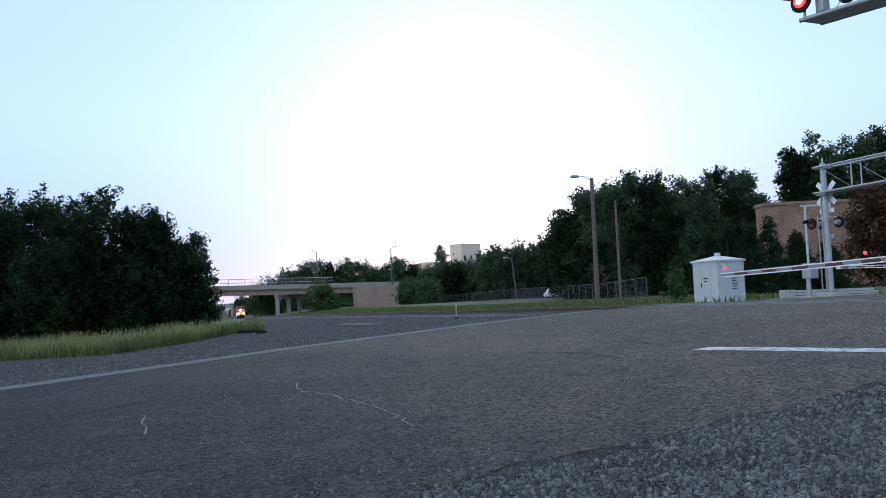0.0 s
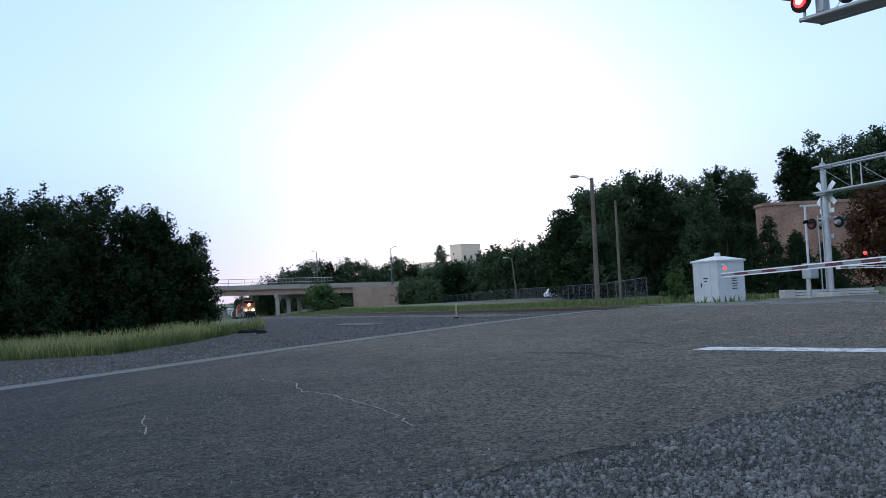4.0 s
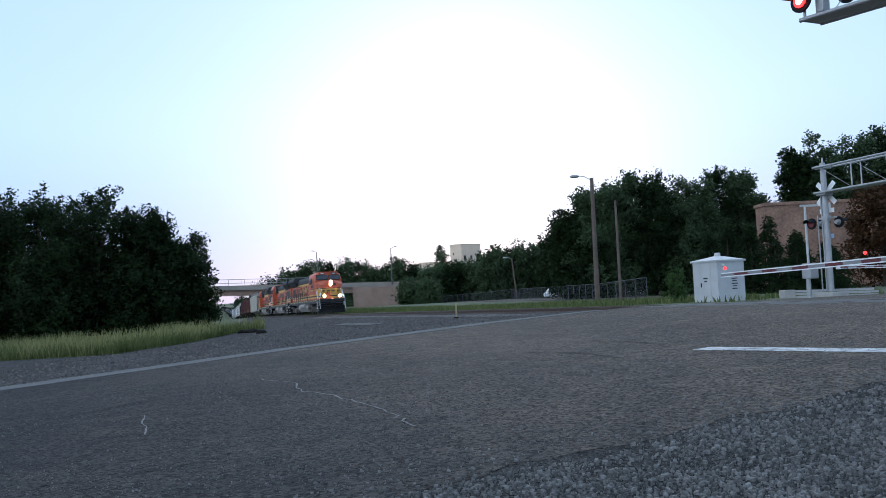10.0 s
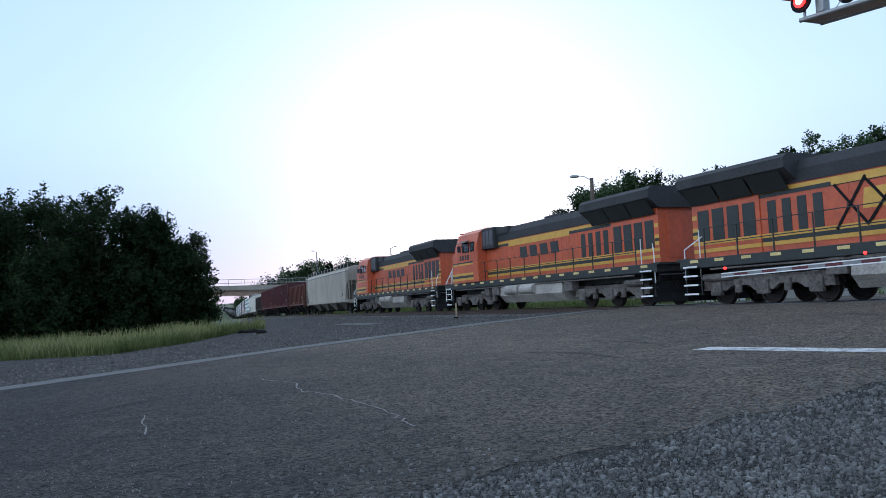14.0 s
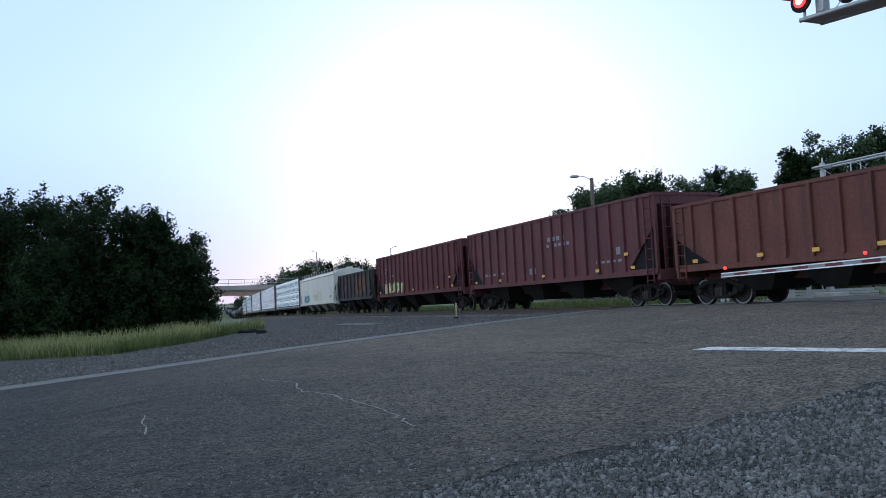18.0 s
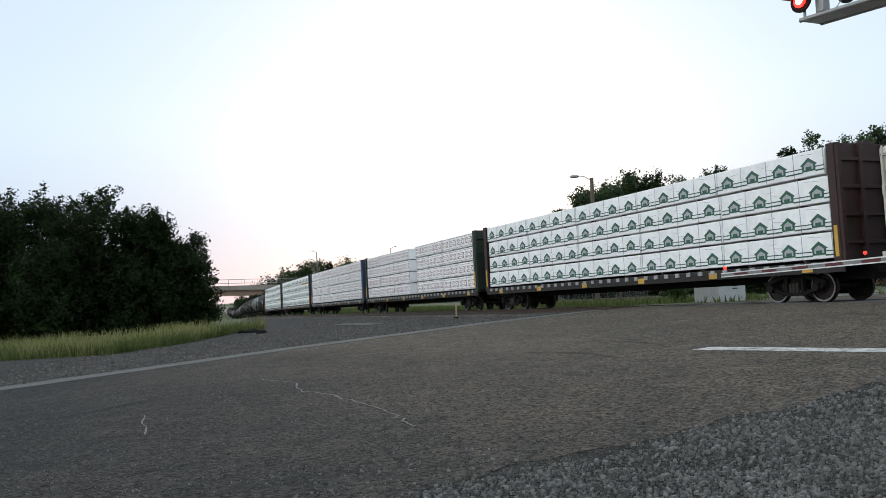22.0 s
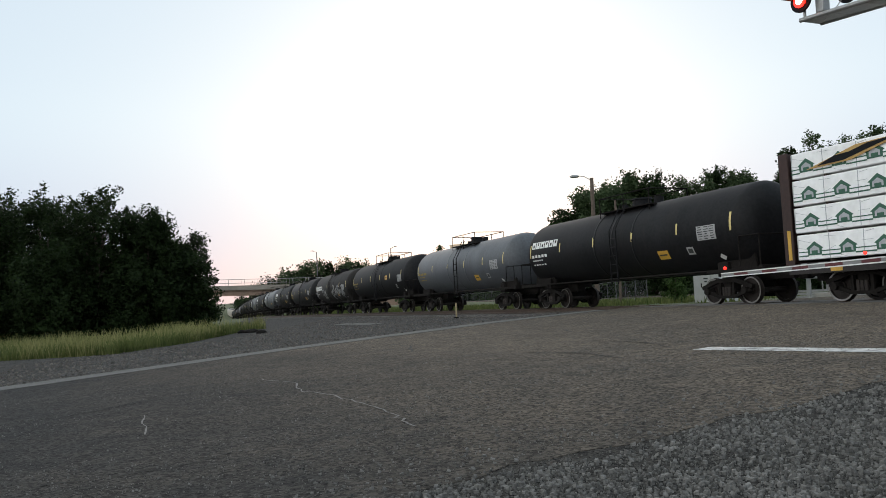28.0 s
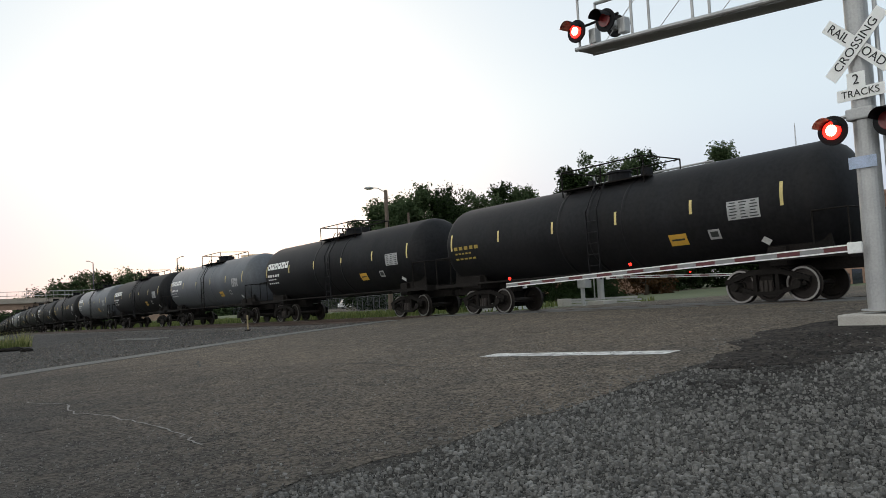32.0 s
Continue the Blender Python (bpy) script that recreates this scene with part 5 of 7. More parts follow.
def tank_car(label, L, paint, emblem=None, tags=(), dome=True, girth=1.52, inset=0.0, low=0.42, pitch=0.4, data=-0.2, warn=(4.6, -0.72)):
    car = tagged(empty("tank_car"), label, "tank car", "train")
    h = L / 2 - 0.75
    cz = 1.12 + girth
    bm = nb()
    seg = 28
    prof = [(-h, 0.0), (-h + 0.05, 0.4), (-h + 0.18, 0.7), (-h + 0.38, 0.9), (-h + 0.58, 0.98), (-h + 0.75, 1.0), (h - 0.75, 1.0), (h - 0.58, 0.98), (h - 0.38, 0.9), (h - 0.18, 0.7), (h - 0.05, 0.4), (h, 0.0)]
    rings = [[(x, max(r, 0.02) * girth * math.cos(2 * math.pi * i / seg), cz + max(r, 0.02) * girth * math.sin(2 * math.pi * i / seg)) for i in range(seg)] for x, r in prof]
    loft(bm, rings)
    t = part("tank", bm, paint, car, smooth=True)
    bm = nb()
    for x in (-1.3, 0.0, 1.4):
        loft(bm, [[(x + d, girth * k * math.cos(2 * math.pi * i / seg), cz + girth * k * math.sin(2 * math.pi * i / seg)) for i in range(seg)] for d, k in ((-0.07, 1.0), (-0.06, 1.008), (0.06, 1.008), (0.07, 1.0))], cap=False)
    part("weld_band", bm, paint, t, smooth=True)
    # sills, bolsters
    bm = nb()
    for a in (-1, 1):
        box(bm, (a * (h - 1.2), 0, 0.98), (3.3, 0.45, 0.4), 0.02)
        box(bm, (a * (h - 1.75), 0, 1.2), (0.5, 2.3, 0.5), 0.03)
        for y in (-0.95, 0.95):
            prism(bm, [(a * (h - 0.3), 1.15), (a * (h - 2.2), 1.15), (a * (h - 2.0), 1.75), (a * (h - 0.4), 1.75)], y - 0.04, y + 0.04, "y")
        box(bm, (a * (h + 0.3), 0, 1.15), (0.14, 2.9, 0.22), 0.01)
        for y in (-1.42, 1.42):
            box(bm, (a * (h - 0.9), y, 1.14), (2.6, 0.08, 0.12), 0.01)
    for y in (-1.42, 1.42):
        rod(bm, (-h - 0.3, y, 1.16), (h + 0.3, y, 1.16), 0.035, seg=6)
    part("underframe", bm, M_UNDER, car)
    for a in (-1, 1):
        for y in (-1.44, 1.44):
            bm = nb()
            rod(bm, (a * (h + 0.3), y, 1.15), (a * (h + 0.3), y, 2.25), 0.022, seg=6)
            rod(bm, (a * (h - 0.6), y, 1.15), (a * (h - 0.6), y, 2.25), 0.022, seg=6)
            rod(bm, (a * (h + 0.3), y, 2.25), (a * (h - 0.6), y, 2.25), 0.022, seg=6)
            part("end_handrail", bm, M_UNDER, car)
        part("end_crossrail", rod(nb(), (a * (h + 0.3), -1.44, 2.25), (a * (h + 0.3), 1.44, 2.25), 0.022, seg=6), M_UNDER, car)
    bm = nb()
    ladder(bm, 0.3, -girth - 0.14, 0.95, cz + 0.5, w=0.45, step=0.35)
    for a in (-0.2, 0.2):
        rod(bm, (0.3 + a, -girth - 0.14, cz + 0.5), (0.3 + a, -1.0, cz + girth + 0.1), 0.02, seg=6)
    part("side_ladder", bm, paint if paint != M_TANKGREY else M_UNDER, car)
    top = cz + girth
    if dome:
        bm = nb()
        rod(bm, (0.2, 0, top - 0.1), (0.2, 0, top + 0.26), 0.42, 0.38, seg=16)
        rod(bm, (0.2, 0, top + 0.26), (0.2, 0, top + 0.32), 0.45, 0.42, seg=16)
        part("vent", rod(nb(), (1.3, 0, top - 0.05), (1.3, 0, top + 0.25), 0.2, seg=10), M_BLACK, car)
        part("vent", rod(nb(), (-1.0, 0, top - 0.05), (-1.0, 0, top + 0.2), 0.14, seg=10), M_BLACK, car)
        part("dome", bm, M_BLACK, car, "black valve housing on the crown")
        bm = nb()
        for x in (-1.5, 0.2, 1.9):
            for y in (-0.95, 0.95):
                rod(bm, (x, y, top - 0.4), (x, y, top + 0.5), 0.022, seg=6)
        for y in (-0.95, 0.95):
            rod(bm, (-1.5, y, top + 0.5), (1.9, y, top + 0.5), 0.022, seg=6)
            box(bm, (0.2, y * 0.85, top - 0.12), (3.6, 0.35, 0.04))
        for x in (-1.5, 1.9):
            rod(bm, (x, -0.95, top + 0.5), (x, 0.95, top + 0.5), 0.022, seg=6)
        part("top_platform", bm, M_UNDER, car, "railed platform on the crown")
    # marks on the near side: laid on the barrel
    def patch(name, material, x, z, w, hh, lab=""):
        bm = nb()
        a0 = math.asin(max(-1, min(1, (z - hh / 2 - cz) / girth)))
        a1 = math.asin(max(-1, min(1, (z + hh / 2 - cz) / girth)))
        r = girth + 0.008
        k = 4
        for i in range(k):
            u, v = a0 + (a1 - a0) * i / k, a0 + (a1 - a0) * (i + 1) / k
            q = [(x - w / 2, u), (x + w / 2, u), (x + w / 2, v), (x - w / 2, v)]
            bm.faces.new([bm.verts.new((px, -r * math.cos(a), cz + r * math.sin(a))) for px, a in q])
        return part(name, bm, material, t, lab)
    for k in range(6):
        x = -h + 0.85 + k * (2 * h - 1.7 - inset) / 5
        patch("reflector", M_REFLECT, x, cz + 0.15, 0.09, 0.62 if k in (0, 5) else 0.4, "pale yellow reflector strip")
    patch("data_panel", M_PANELGREY, h - 1.85 + data, cz - 0.12, 0.95, 0.5, "grey data panel with dark rows")
    rr = random.Random(int(L * 7))
    for i in range(6):
        for j in range(3):
            patch("panel_row", M_LOCODARK, h - 2.15 + data + j * 0.3 + rr.uniform(-0.02, 0.02), cz - 0.32 + i * 0.08, rr.uniform(0.12, 0.26), 0.03).location = (0, -0.003, 0)
    patch("placard", M_PANELGREY, h - 2.85 + data, cz - 0.68, 0.36, 0.27, "small framed white notice")
    patch("placard_mark", M_LOCODARK, h - 2.85 + data, cz - 0.68, 0.24, 0.15).location = (0, -0.003, 0)
    patch("warning_panel", M_YELLOW, h - warn[0], cz + warn[1], 0.6, 0.32, "yellow warning panel")
    patch("warning_bar", M_LOCODARK, h - warn[0], cz + warn[1], 0.44, 0.05).location = (0, -0.003, 0)
    bm = nb()
    a = math.asin(-1.0 / girth)
    u, v = Vector((0.16, 0, 0)), Vector((0, 0.16 * math.sin(a), 0.16 * math.cos(a)))
    c = Vector((h - 1.45 + data, -(girth + 0.02) * math.cos(a), cz - 1.0))
    bm.faces.new([bm.verts.new(p) for p in (c - u, c - v, c + u, c + v)])
    part("hazard_placard", bm, M_WHITE, t, "white diamond hazard placard")
    for i, f in enumerate((1.2, 0.8, 1.0)):
        for j in range(5):
            patch("lettering_bar", M_OLDYELLOW if emblem is None else M_WHITE, -h + 1.1 + j * 0.25 * f, cz - 0.1 - i * 0.2, 0.17 * f, 0.13 if i == 0 else 0.06)
    if emblem == "blocks":
        for i in range(6):
            patch("emblem_block", M_WHITE, -h + 1.15 + i * pitch, cz + low, pitch * 0.84, pitch * 0.8, "white block emblem")
            patch("emblem_core", paint, -h + 1.16 + i * pitch, cz + low + (0.05 if i % 2 else -0.03), pitch * 0.3, pitch * 0.32).location = (0, -0.003, 0)
    for x, z, rad, a0, a1, w, material in tags:
        bm = nb()
        n = 8
        for i in range(n):
            q = []
            for a, rr2 in ((a0 + (a1 - a0) * i / n, rad - w / 2), (a0 + (a1 - a0) * i / n, rad + w / 2), (a0 + (a1 - a0) * (i + 1) / n, rad + w / 2), (a0 + (a1 - a0) * (i + 1) / n, rad - w / 2)):
                px, pz = x + rr2 * 1.3 * math.cos(a), z + rr2 * math.sin(a)
                e = math.asin(max(-0.99, min(0.99, (pz - cz) / girth)))
                q.append(bm.verts.new((px, -(girth + 0.012) * math.cos(e), cz + (girth + 0.012) * math.sin(e))))
            bm.faces.new(q)
        part("sprayed_tag", bm, material, t, "pale sprayed graffiti curl")
    for x in (-h + 1.75 + inset * 0.5, h - 1.75 - inset):
        truck(car, x)
    couplers(car, L / 2)
    return car


M_TAGGREEN = mat("pale_green_spray", (0.42, 0.46, 0.22), 0.7, var=0.2)
M_TAGTEAL = mat("teal_spray", (0.06, 0.22, 0.24), 0.7, var=0.25)
M_TAGGREY = mat("pale_grey_spray", (0.19, 0.195, 0.20), 0.7, var=0.3, scale=5)
M_TAGRUST = mat("rust_patch", (0.20, 0.085, 0.05), 0.85, second=(0.03, 0.02, 0.017), scale=2.2, fine=8)

TRAIN = []  # (thing, metres from the lead lamps back to its middle, turned round)


def couple(car, front, rear, turned=False):
    TRAIN.append((car, (front + rear) / 2, turned))


couple(locomotive("orange diesel locomotive with black sprayed crosses, headlights lit", False, True, True), -0.45, 21.7)
couple(locomotive("orange diesel locomotive running cab last in the train", True, False), 21.7, 44.2, True)
couple(locomotive("orange diesel locomotive coupled last of three, cab trailing", True, False), 44.2, 66.8, True)
couple(covered_hopper("weathered pale grey four-bay covered hopper car", 21.9, M_HOPPER), 66.8, 89.1)
couple(open_hopper("short brown-red open hopper car with tall ribs", 13.3, M_RUST3, 3.55, 11), 89.1, 102.5)
couple(open_hopper("tall dark red open hopper car with ribbed sides", 18.2, M_RUST2, 4.25, 17,
                   [("lettering_bar", M_TAGGREY, "pale lettering bar", [(0.5 + i * 0.42, 3.25, 0.76 + i * 0.42, 3.25, 0.2) for i in range(4)] + [(0.4 + i * 0.36, 2.95, 0.62 + i * 0.36, 2.95, 0.15) for i in range(6)] +
                     [(-6.5 + i * 0.5, 1.9, -6.2 + i * 0.5, 1.9, 0.12) for i in range(6)] + [(4.5 + i * 0.4, 1.9, 4.75 + i * 0.4, 1.9, 0.1) for i in range(5)] + [(-1.4, 1.85, -0.8, 1.85, 0.3), (6.0, 2.3, 6.3, 2.3, 0.3)])]), 102.5, 120.75)
couple(open_hopper("red open hopper car sprayed with pale green graffiti", 18.4, M_RUST, 4.2, 17,
                   tags=[("lettering_bar", M_TAGGREY, "pale lettering bar", [(-7.0 + i * 0.55, 3.3 - 0.3 * k, -6.75 + i * 0.55, 3.3 - 0.3 * k, 0.14) for i in range(2) for k in range(5)] + [(-5.2 + 0.3 * k, 2.75, -5.0 + 0.3 * k, 2.75, 0.14) for k in range(3)])],
                   sprays=[(M_TAGGREEN, "pale green graffiti", -6.7, 1.85, 0.62, 9, 3, "body")]), 120.75, 139.2)
couple(open_hopper("short black-brown open hopper car with rusty patches", 13.4, M_BROWNBLK, 3.5, 9,
                   yellow=False, sprays=[(M_TAGRUST, "rusty red worn patch", 0.7, 2.45, 1.15, 4, 6, "patch"), (M_TAGRUST, "rusty red worn patch", -4.0, 2.3, 0.5, 3, 7, "patch"),
                                         (M_TAGRUST, "rusty red worn patch", 1.0, 1.85, 0.8, 3, 12, "patch"), (M_TAGGREY, "pale sprayed blotch", 0.6, 1.85, 0.3, 5, 5, "patch")]), 139.2, 152.7)
couple(covered_hopper("light grey covered hopper car with teal and tan graffiti", 21.3, M_HOPPER2,
                      [(M_TAGTEAL, "teal graffiti", -7.0, 1.82, 0.62, 6, 8, "body"),
                       (M_FAINT, "dark grey sprayed curls", -1.6, 1.9, 0.6, 5, 9, "curls"),
                       (M_HAZE, "faded tan graffiti haze", 0.3, 1.95, 0.85, 4, 10, "patch")]), 152.7, 174.1)
couple(centerbeam("lumber car with brown bulkheads and green-marked white bundles", 24.5, M_BROWNEND, "house", 0.0), 174.1, 198.9)
couple(centerbeam("lumber car with dark green bulkheads, bundles split by a gap", 24.1, M_GREENEND, "oval", 1.5), 198.9, 222.9)
couple(centerbeam("lumber car with blue bulkheads and red-marked white bundles", 24.3, M_BLUEEND, "oval", 0.0), 222.9, 247.2)
couple(centerbeam("lumber car, dark brown bulkheads, bundles with a bare strip", 24.1, M_BROWNEND, "house", 0.0), 247.2, 271.2)
couple(centerbeam("last lumber car with torn wrap on green-marked bundles", 24.7, M_BROWNEND, "house", 0.0), 271.2, 296.0)
tag_rand = random.Random(41)
def curls(x0, x1, z, spread, count):
    out = []
    for i in range(count):
        a0 = tag_rand.uniform(0, 6.28)
        out.append((tag_rand.uniform(x0, x1), tag_rand.gauss(z, spread), tag_rand.uniform(0.07, 0.24), a0, a0 + tag_rand.uniform(1.0, 3.6), tag_rand.uniform(0.05, 0.17), M_TAGGREY if tag_rand.random() < 0.75 else M_TAGPALE))
    return out


M_TAGPALE = mat("pale_white_spray", (0.36, 0.36, 0.34), 0.7, var=0.3, scale=5)
tags4 = curls(0.4, 5.6, 2.1, 0.24, 74) + curls(-3.8, -2.0, 2.2, 0.22, 18) + curls(-7.0, -6.4, 2.1, 0.25, 10)
couple(tank_car("black tank car with white block emblem", 16.9, M_TANK, "blocks"), 296.0, 312.9)
couple(tank_car("plain grey tank car with yellow marks", 16.3, M_TANKGREY, None, girth=1.48), 312.9, 329.1)
base_black = tank_car("black tank car with yellow lettering bars", 17.2, M_TANK, inset=0.45, data=0.1, warn=(5.0, 0.06))
couple(base_black, 329.1, 346.5)
couple(tank_car("dusty black tank car sprayed with pale graffiti", 16.9, M_TANKDUSTY, "blocks", tags4, low=0.1, pitch=0.5), 346.3, 363.2)
couple(tank_car("black tank car with yellow lettering bars, yellow panel low", 17.2, M_TANK, inset=0.45, data=-0.55), 363.95, 380.55)
base_emblem = tank_car("black tank car with small white emblem", 17.0, M_TANK, "blocks", low=0.4, pitch=0.42)
couple(base_emblem, 380.4, 398.0)
base_grey = tank_car("blue-grey tank car with a white emblem", 16.6, M_TANKGREY, "blocks", low=0.4, pitch=0.36)
couple(base_grey, 398.0, 414.7)
at = 414.7
for i in range(14):
    src = base_emblem if i in (0, 3, 5, 8) else base_grey if i in (1, 6) else base_black
    couple(copy_thing(src, Matrix()), at, at + 17.1)
    at += 17.1
far_hopper = covered_hopper("far off-white covered hopper car", 18.3, M_HOPPER2)
couple(far_hopper, at, at + 18.5)
at += 18.5
for i in range(4):
    couple(copy_thing(far_hopper, Matrix()), at, at + 18.5)
    at += 18.5


def lead(t):
    """How far the lead locomotive's lamps have come along the track at t seconds."""
    u = t - 13.0
    return -4.353 + 20.324 * u - 0.0239 * u * u


def motions():
    times = [0.0, 0.1, 0.4] + [float(k) for k in range(1, 32)] + [31.6, 31.9, 32.0]
    for car, back, turned in TRAIN:
        rows = []
        for t in times:
            s = lead(t) - back
            p, q = on_track(s + 6), on_track(s - 6)
            d = p - q
            turn = math.atan2(d.y, d.x) + (math.pi if turned else 0.0)
            climb = math.atan2(d.z, math.hypot(d.x, d.y)) * (-1 if turned else 1)
            rows.append((t, Matrix.Translation(on_track(s)) @ Matrix.Rotation(turn, 4, "Z") @ Matrix.Rotation(-climb, 4, "Y")))
        walk(car, rows)


# ---- trees, grass ----
def leaf_cloud(seed, blobs, leaves, size):
    """Vertices and faces of many small leaves, gathered in sprays that point outwards from a set of blobs (centre, radii)."""
    r = np.random.default_rng(seed)
    vol = np.array([b[1][0] * b[1][1] + b[1][2] * b[1][0] for b in blobs]) ** 0.8
    sprays = max(60, leaves // 42)
    pick = r.choice(len(blobs), sprays, p=vol / vol.sum())
    c = np.array([b[0] for b in blobs])[pick]
    rad = np.array([b[1] for b in blobs])[pick]
    d = r.normal(size=(sprays, 3))
    d /= np.linalg.norm(d, axis=1)[:, None]
    k = r.uniform(0.35, 1.0, sprays) ** 0.6
    root = c + d * rad * k[:, None]
    axis = d + r.normal(size=(sprays, 3)) * 0.35 + np.array([0, 0, 0.25])
    axis /= np.linalg.norm(axis, axis=1)[:, None]
    reach = size * r.uniform(1.8, 5.2, sprays)
    girth = size * r.uniform(1.2, 2.6, sprays)
    who = r.integers(0, sprays, leaves)
    u = r.uniform(-0.6, 1.0, leaves)
    p = root[who] + axis[who] * (u * reach[who])[:, None] + r.normal(size=(leaves, 3)) * (girth[who] * (1.15 - 0.75 * np.abs(u)))[:, None]
    nrm = d[who] * 0.5 + r.normal(size=(leaves, 3)) * 0.6 + np.array([0, 0, 0.55])
    nrm /= np.linalg.norm(nrm, axis=1)[:, None]
    a = np.cross(nrm, axis[who] + r.normal(size=(leaves, 3)) * 0.6)
    a /= np.linalg.norm(a, axis=1)[:, None]
    b = np.cross(nrm, a)
    s = size * r.uniform(0.6, 1.35, leaves)[:, None]
    v = np.stack([p - b * s, p - a * s * 0.5, p + b * s, p + a * s * 0.5], 1).reshape(-1, 3)
    f = np.arange(leaves * 4).reshape(-1, 4)
    return v.tolist(), f.tolist()


def tree(name, label, pos, height, spread, seed, leaves=5000, size=0.2, leaf=None, low=0.12, lean=0.0, category="tree", tall=1.0):
    r = random.Random(seed)
    x, y = pos
    z = ground(x, y) - 0.05
    t = tagged(empty(name, Matrix.Translation((x, y, z))), label, category, "trees")
    bm = nb()
    trunk_h = height * 0.55
    pts = [Vector((0, 0, 0))]
    for k in range(1, 5):
        pts.append(Vector((lean * k / 4 + r.uniform(-0.1, 0.1), r.uniform(-0.15, 0.15), trunk_h * k / 4)))
    rr = 0.028 * height
    for k in range(4):
        rod(bm, pts[k], pts[k + 1], rr * (1 - 0.18 * k), rr * (1 - 0.18 * (k + 1)), 8)
    blobs = []
    n = 13
    for i in range(n):
        a = i * 2.4 + r.uniform(-0.4, 0.4)
        u = (i + 0.5) / n
        zz = height * (low + (0.90 - low) * u)
        wide = spread * (math.sin(math.pi * min(1, 0.18 + 0.80 * u)) ** 0.7) * r.uniform(0.5, 0.95)
        c = Vector((math.cos(a) * wide * 0.72 + lean * u, math.sin(a) * wide * 0.72, zz))
        rad = spread * r.uniform(0.30, 0.5)
        blobs.append((c[:], (rad, rad, rad * r.uniform(0.6, 0.9) * tall)))
        start = pts[min(4, 1 + int(u * 3.9))]
        rod(bm, start, start.lerp(c, 0.85), rr * 0.42, rr * 0.1, 6)
    for i in range(9):
        a = r.uniform(0, 6.28)
        u = r.uniform(0.45, 1.0)
        c = (math.cos(a) * spread * 0.75 * (1.15 - u * 0.75) + lean * u, math.sin(a) * spread * 0.75 * (1.15 - u * 0.75), height * (0.1 + 0.86 * u))
        rad = spread * r.uniform(0.13, 0.24)
        blobs.append((c, (rad, rad, rad * 1.1)))
    blobs.append(((lean * 0.6, 0, height * (low + 0.35)), (spread * 0.55, spread * 0.55, height * 0.28)))
    part("trunk", bm, M_BARK, t)
    v, f = leaf_cloud(seed, blobs, leaves, size)
    part("crown", raw_mesh("crown", v, f, leaf or M_LEAF), leaf or M_LEAF, t)
    return t


def grass(name, label, count, region, seed, h0, h1, w, material=None):
    """Upright blades scattered by region(r) -> (x, y)."""
    r = random.Random(seed)
    verts, faces = [], []
    for i in range(count):
        x, y = region(r)
        z = ground(x, y)
        a, hh, b = r.uniform(0, 3.14), r.uniform(h0, h1), r.uniform(-0.45, 0.45)
        dx, dy = math.cos(a) * w, math.sin(a) * w
        tx, ty = r.uniform(-0.4, 0.4) * hh, r.uniform(-0.4, 0.4) * hh
        k = len(verts)
        verts += [(x - dx, y - dy, z - 0.03), (x + dx, y + dy, z - 0.03), (x + tx * 0.4 + dx * 0.6, y + ty * 0.4 + dy * 0.6, z + hh * 0.6), (x + tx * 0.4 - dx * 0.6, y + ty * 0.4 - dy * 0.6, z + hh * 0.6), (x + tx, y + ty, z + hh)]
        faces += [(k, k + 1, k + 2, k + 3), (k + 3, k + 2, k + 4)]
    return tagged(new(name, raw_mesh(name, verts, faces, material or M_GRASS)), label, "grass", kind="stuff")


# bank of trees on the camera's side of the line
LEFT = [(-33.5, 56, 11.2, 5.0), (-29.0, 58, 11.3, 4.6), (-24.6, 57, 11.0, 4.1), (-21.4, 58, 9.2, 3.4), (-19.3, 59.5, 7.0, 2.8), (-38, 60, 12.0, 5.5), (-27, 54, 6.5, 4.0), (-33, 53, 6.0, 4.2), (-21.5, 56.5, 5.4, 3.2),
        (-31, 66, 11.0, 5.0), (-24, 67, 9.0, 4.6), (-44, 58, 11.5, 5.5), (-39, 52, 6.5, 4.5), (-20.3, 61, 4.6, 2.6), (-36, 65, 11.6, 5.2), (-41, 63, 10.5, 5.2), (-30, 62, 7.5, 5.0), (-36, 56, 7.0, 4.6), (-24.5, 61, 6.5, 4.2)]
for i, (x, y, hh, sp) in enumerate(LEFT):
    tree("tree" if hh > 7 else "shrub", "dense dark green leafy tree at the line side" if hh > 7 else "dark green shrub at the foot of the trees", (x, y), hh, sp, 20 + i, 22000, 0.125, M_LEAF2, low=0.05)

# trees beyond the line: (x, y, height of the top, spread)
RIGHT = [(17.2, 107.1, 11.5, 4.0), (20.2, 106.4, 14.9, 4.8), (24.3, 109.1, 16.3, 5.2), (28.6, 109.1, 16.7, 5.3), (32.3, 111.7, 15.5, 5.1), (36.6, 114.4, 15.6, 4.5), (41.5, 119.7, 18.9, 4.3), (45.0, 119.7, 18.4, 4.0), (48.0, 120.4, 15.2, 2.9), (18.9, 106.4, 8.8, 4.0), (33.2, 110.4, 8.8, 5.3)]
for i, (x, y, top, sp) in enumerate(RIGHT):
    tree("tree", "broad green leafy tree beyond the railway", (x, y), top - ground(x, y), sp, 60 + i, 24000, 0.21, M_LEAF3 if i % 3 else M_LEAF2, low=0.03)
BEHIND = [(53.5, 118, 20.6, 4.6), (57.5, 119, 22.8, 5.0), (62, 118, 23.0, 5.0), (67, 118, 23.3, 5.5), (73, 118, 16, 5), (79.5, 116, 25.2, 4.4), (88, 114, 12, 6), (98, 112, 11, 6), (108, 108, 11, 6), (59, 122, 17, 6), (66, 122, 16, 6)]
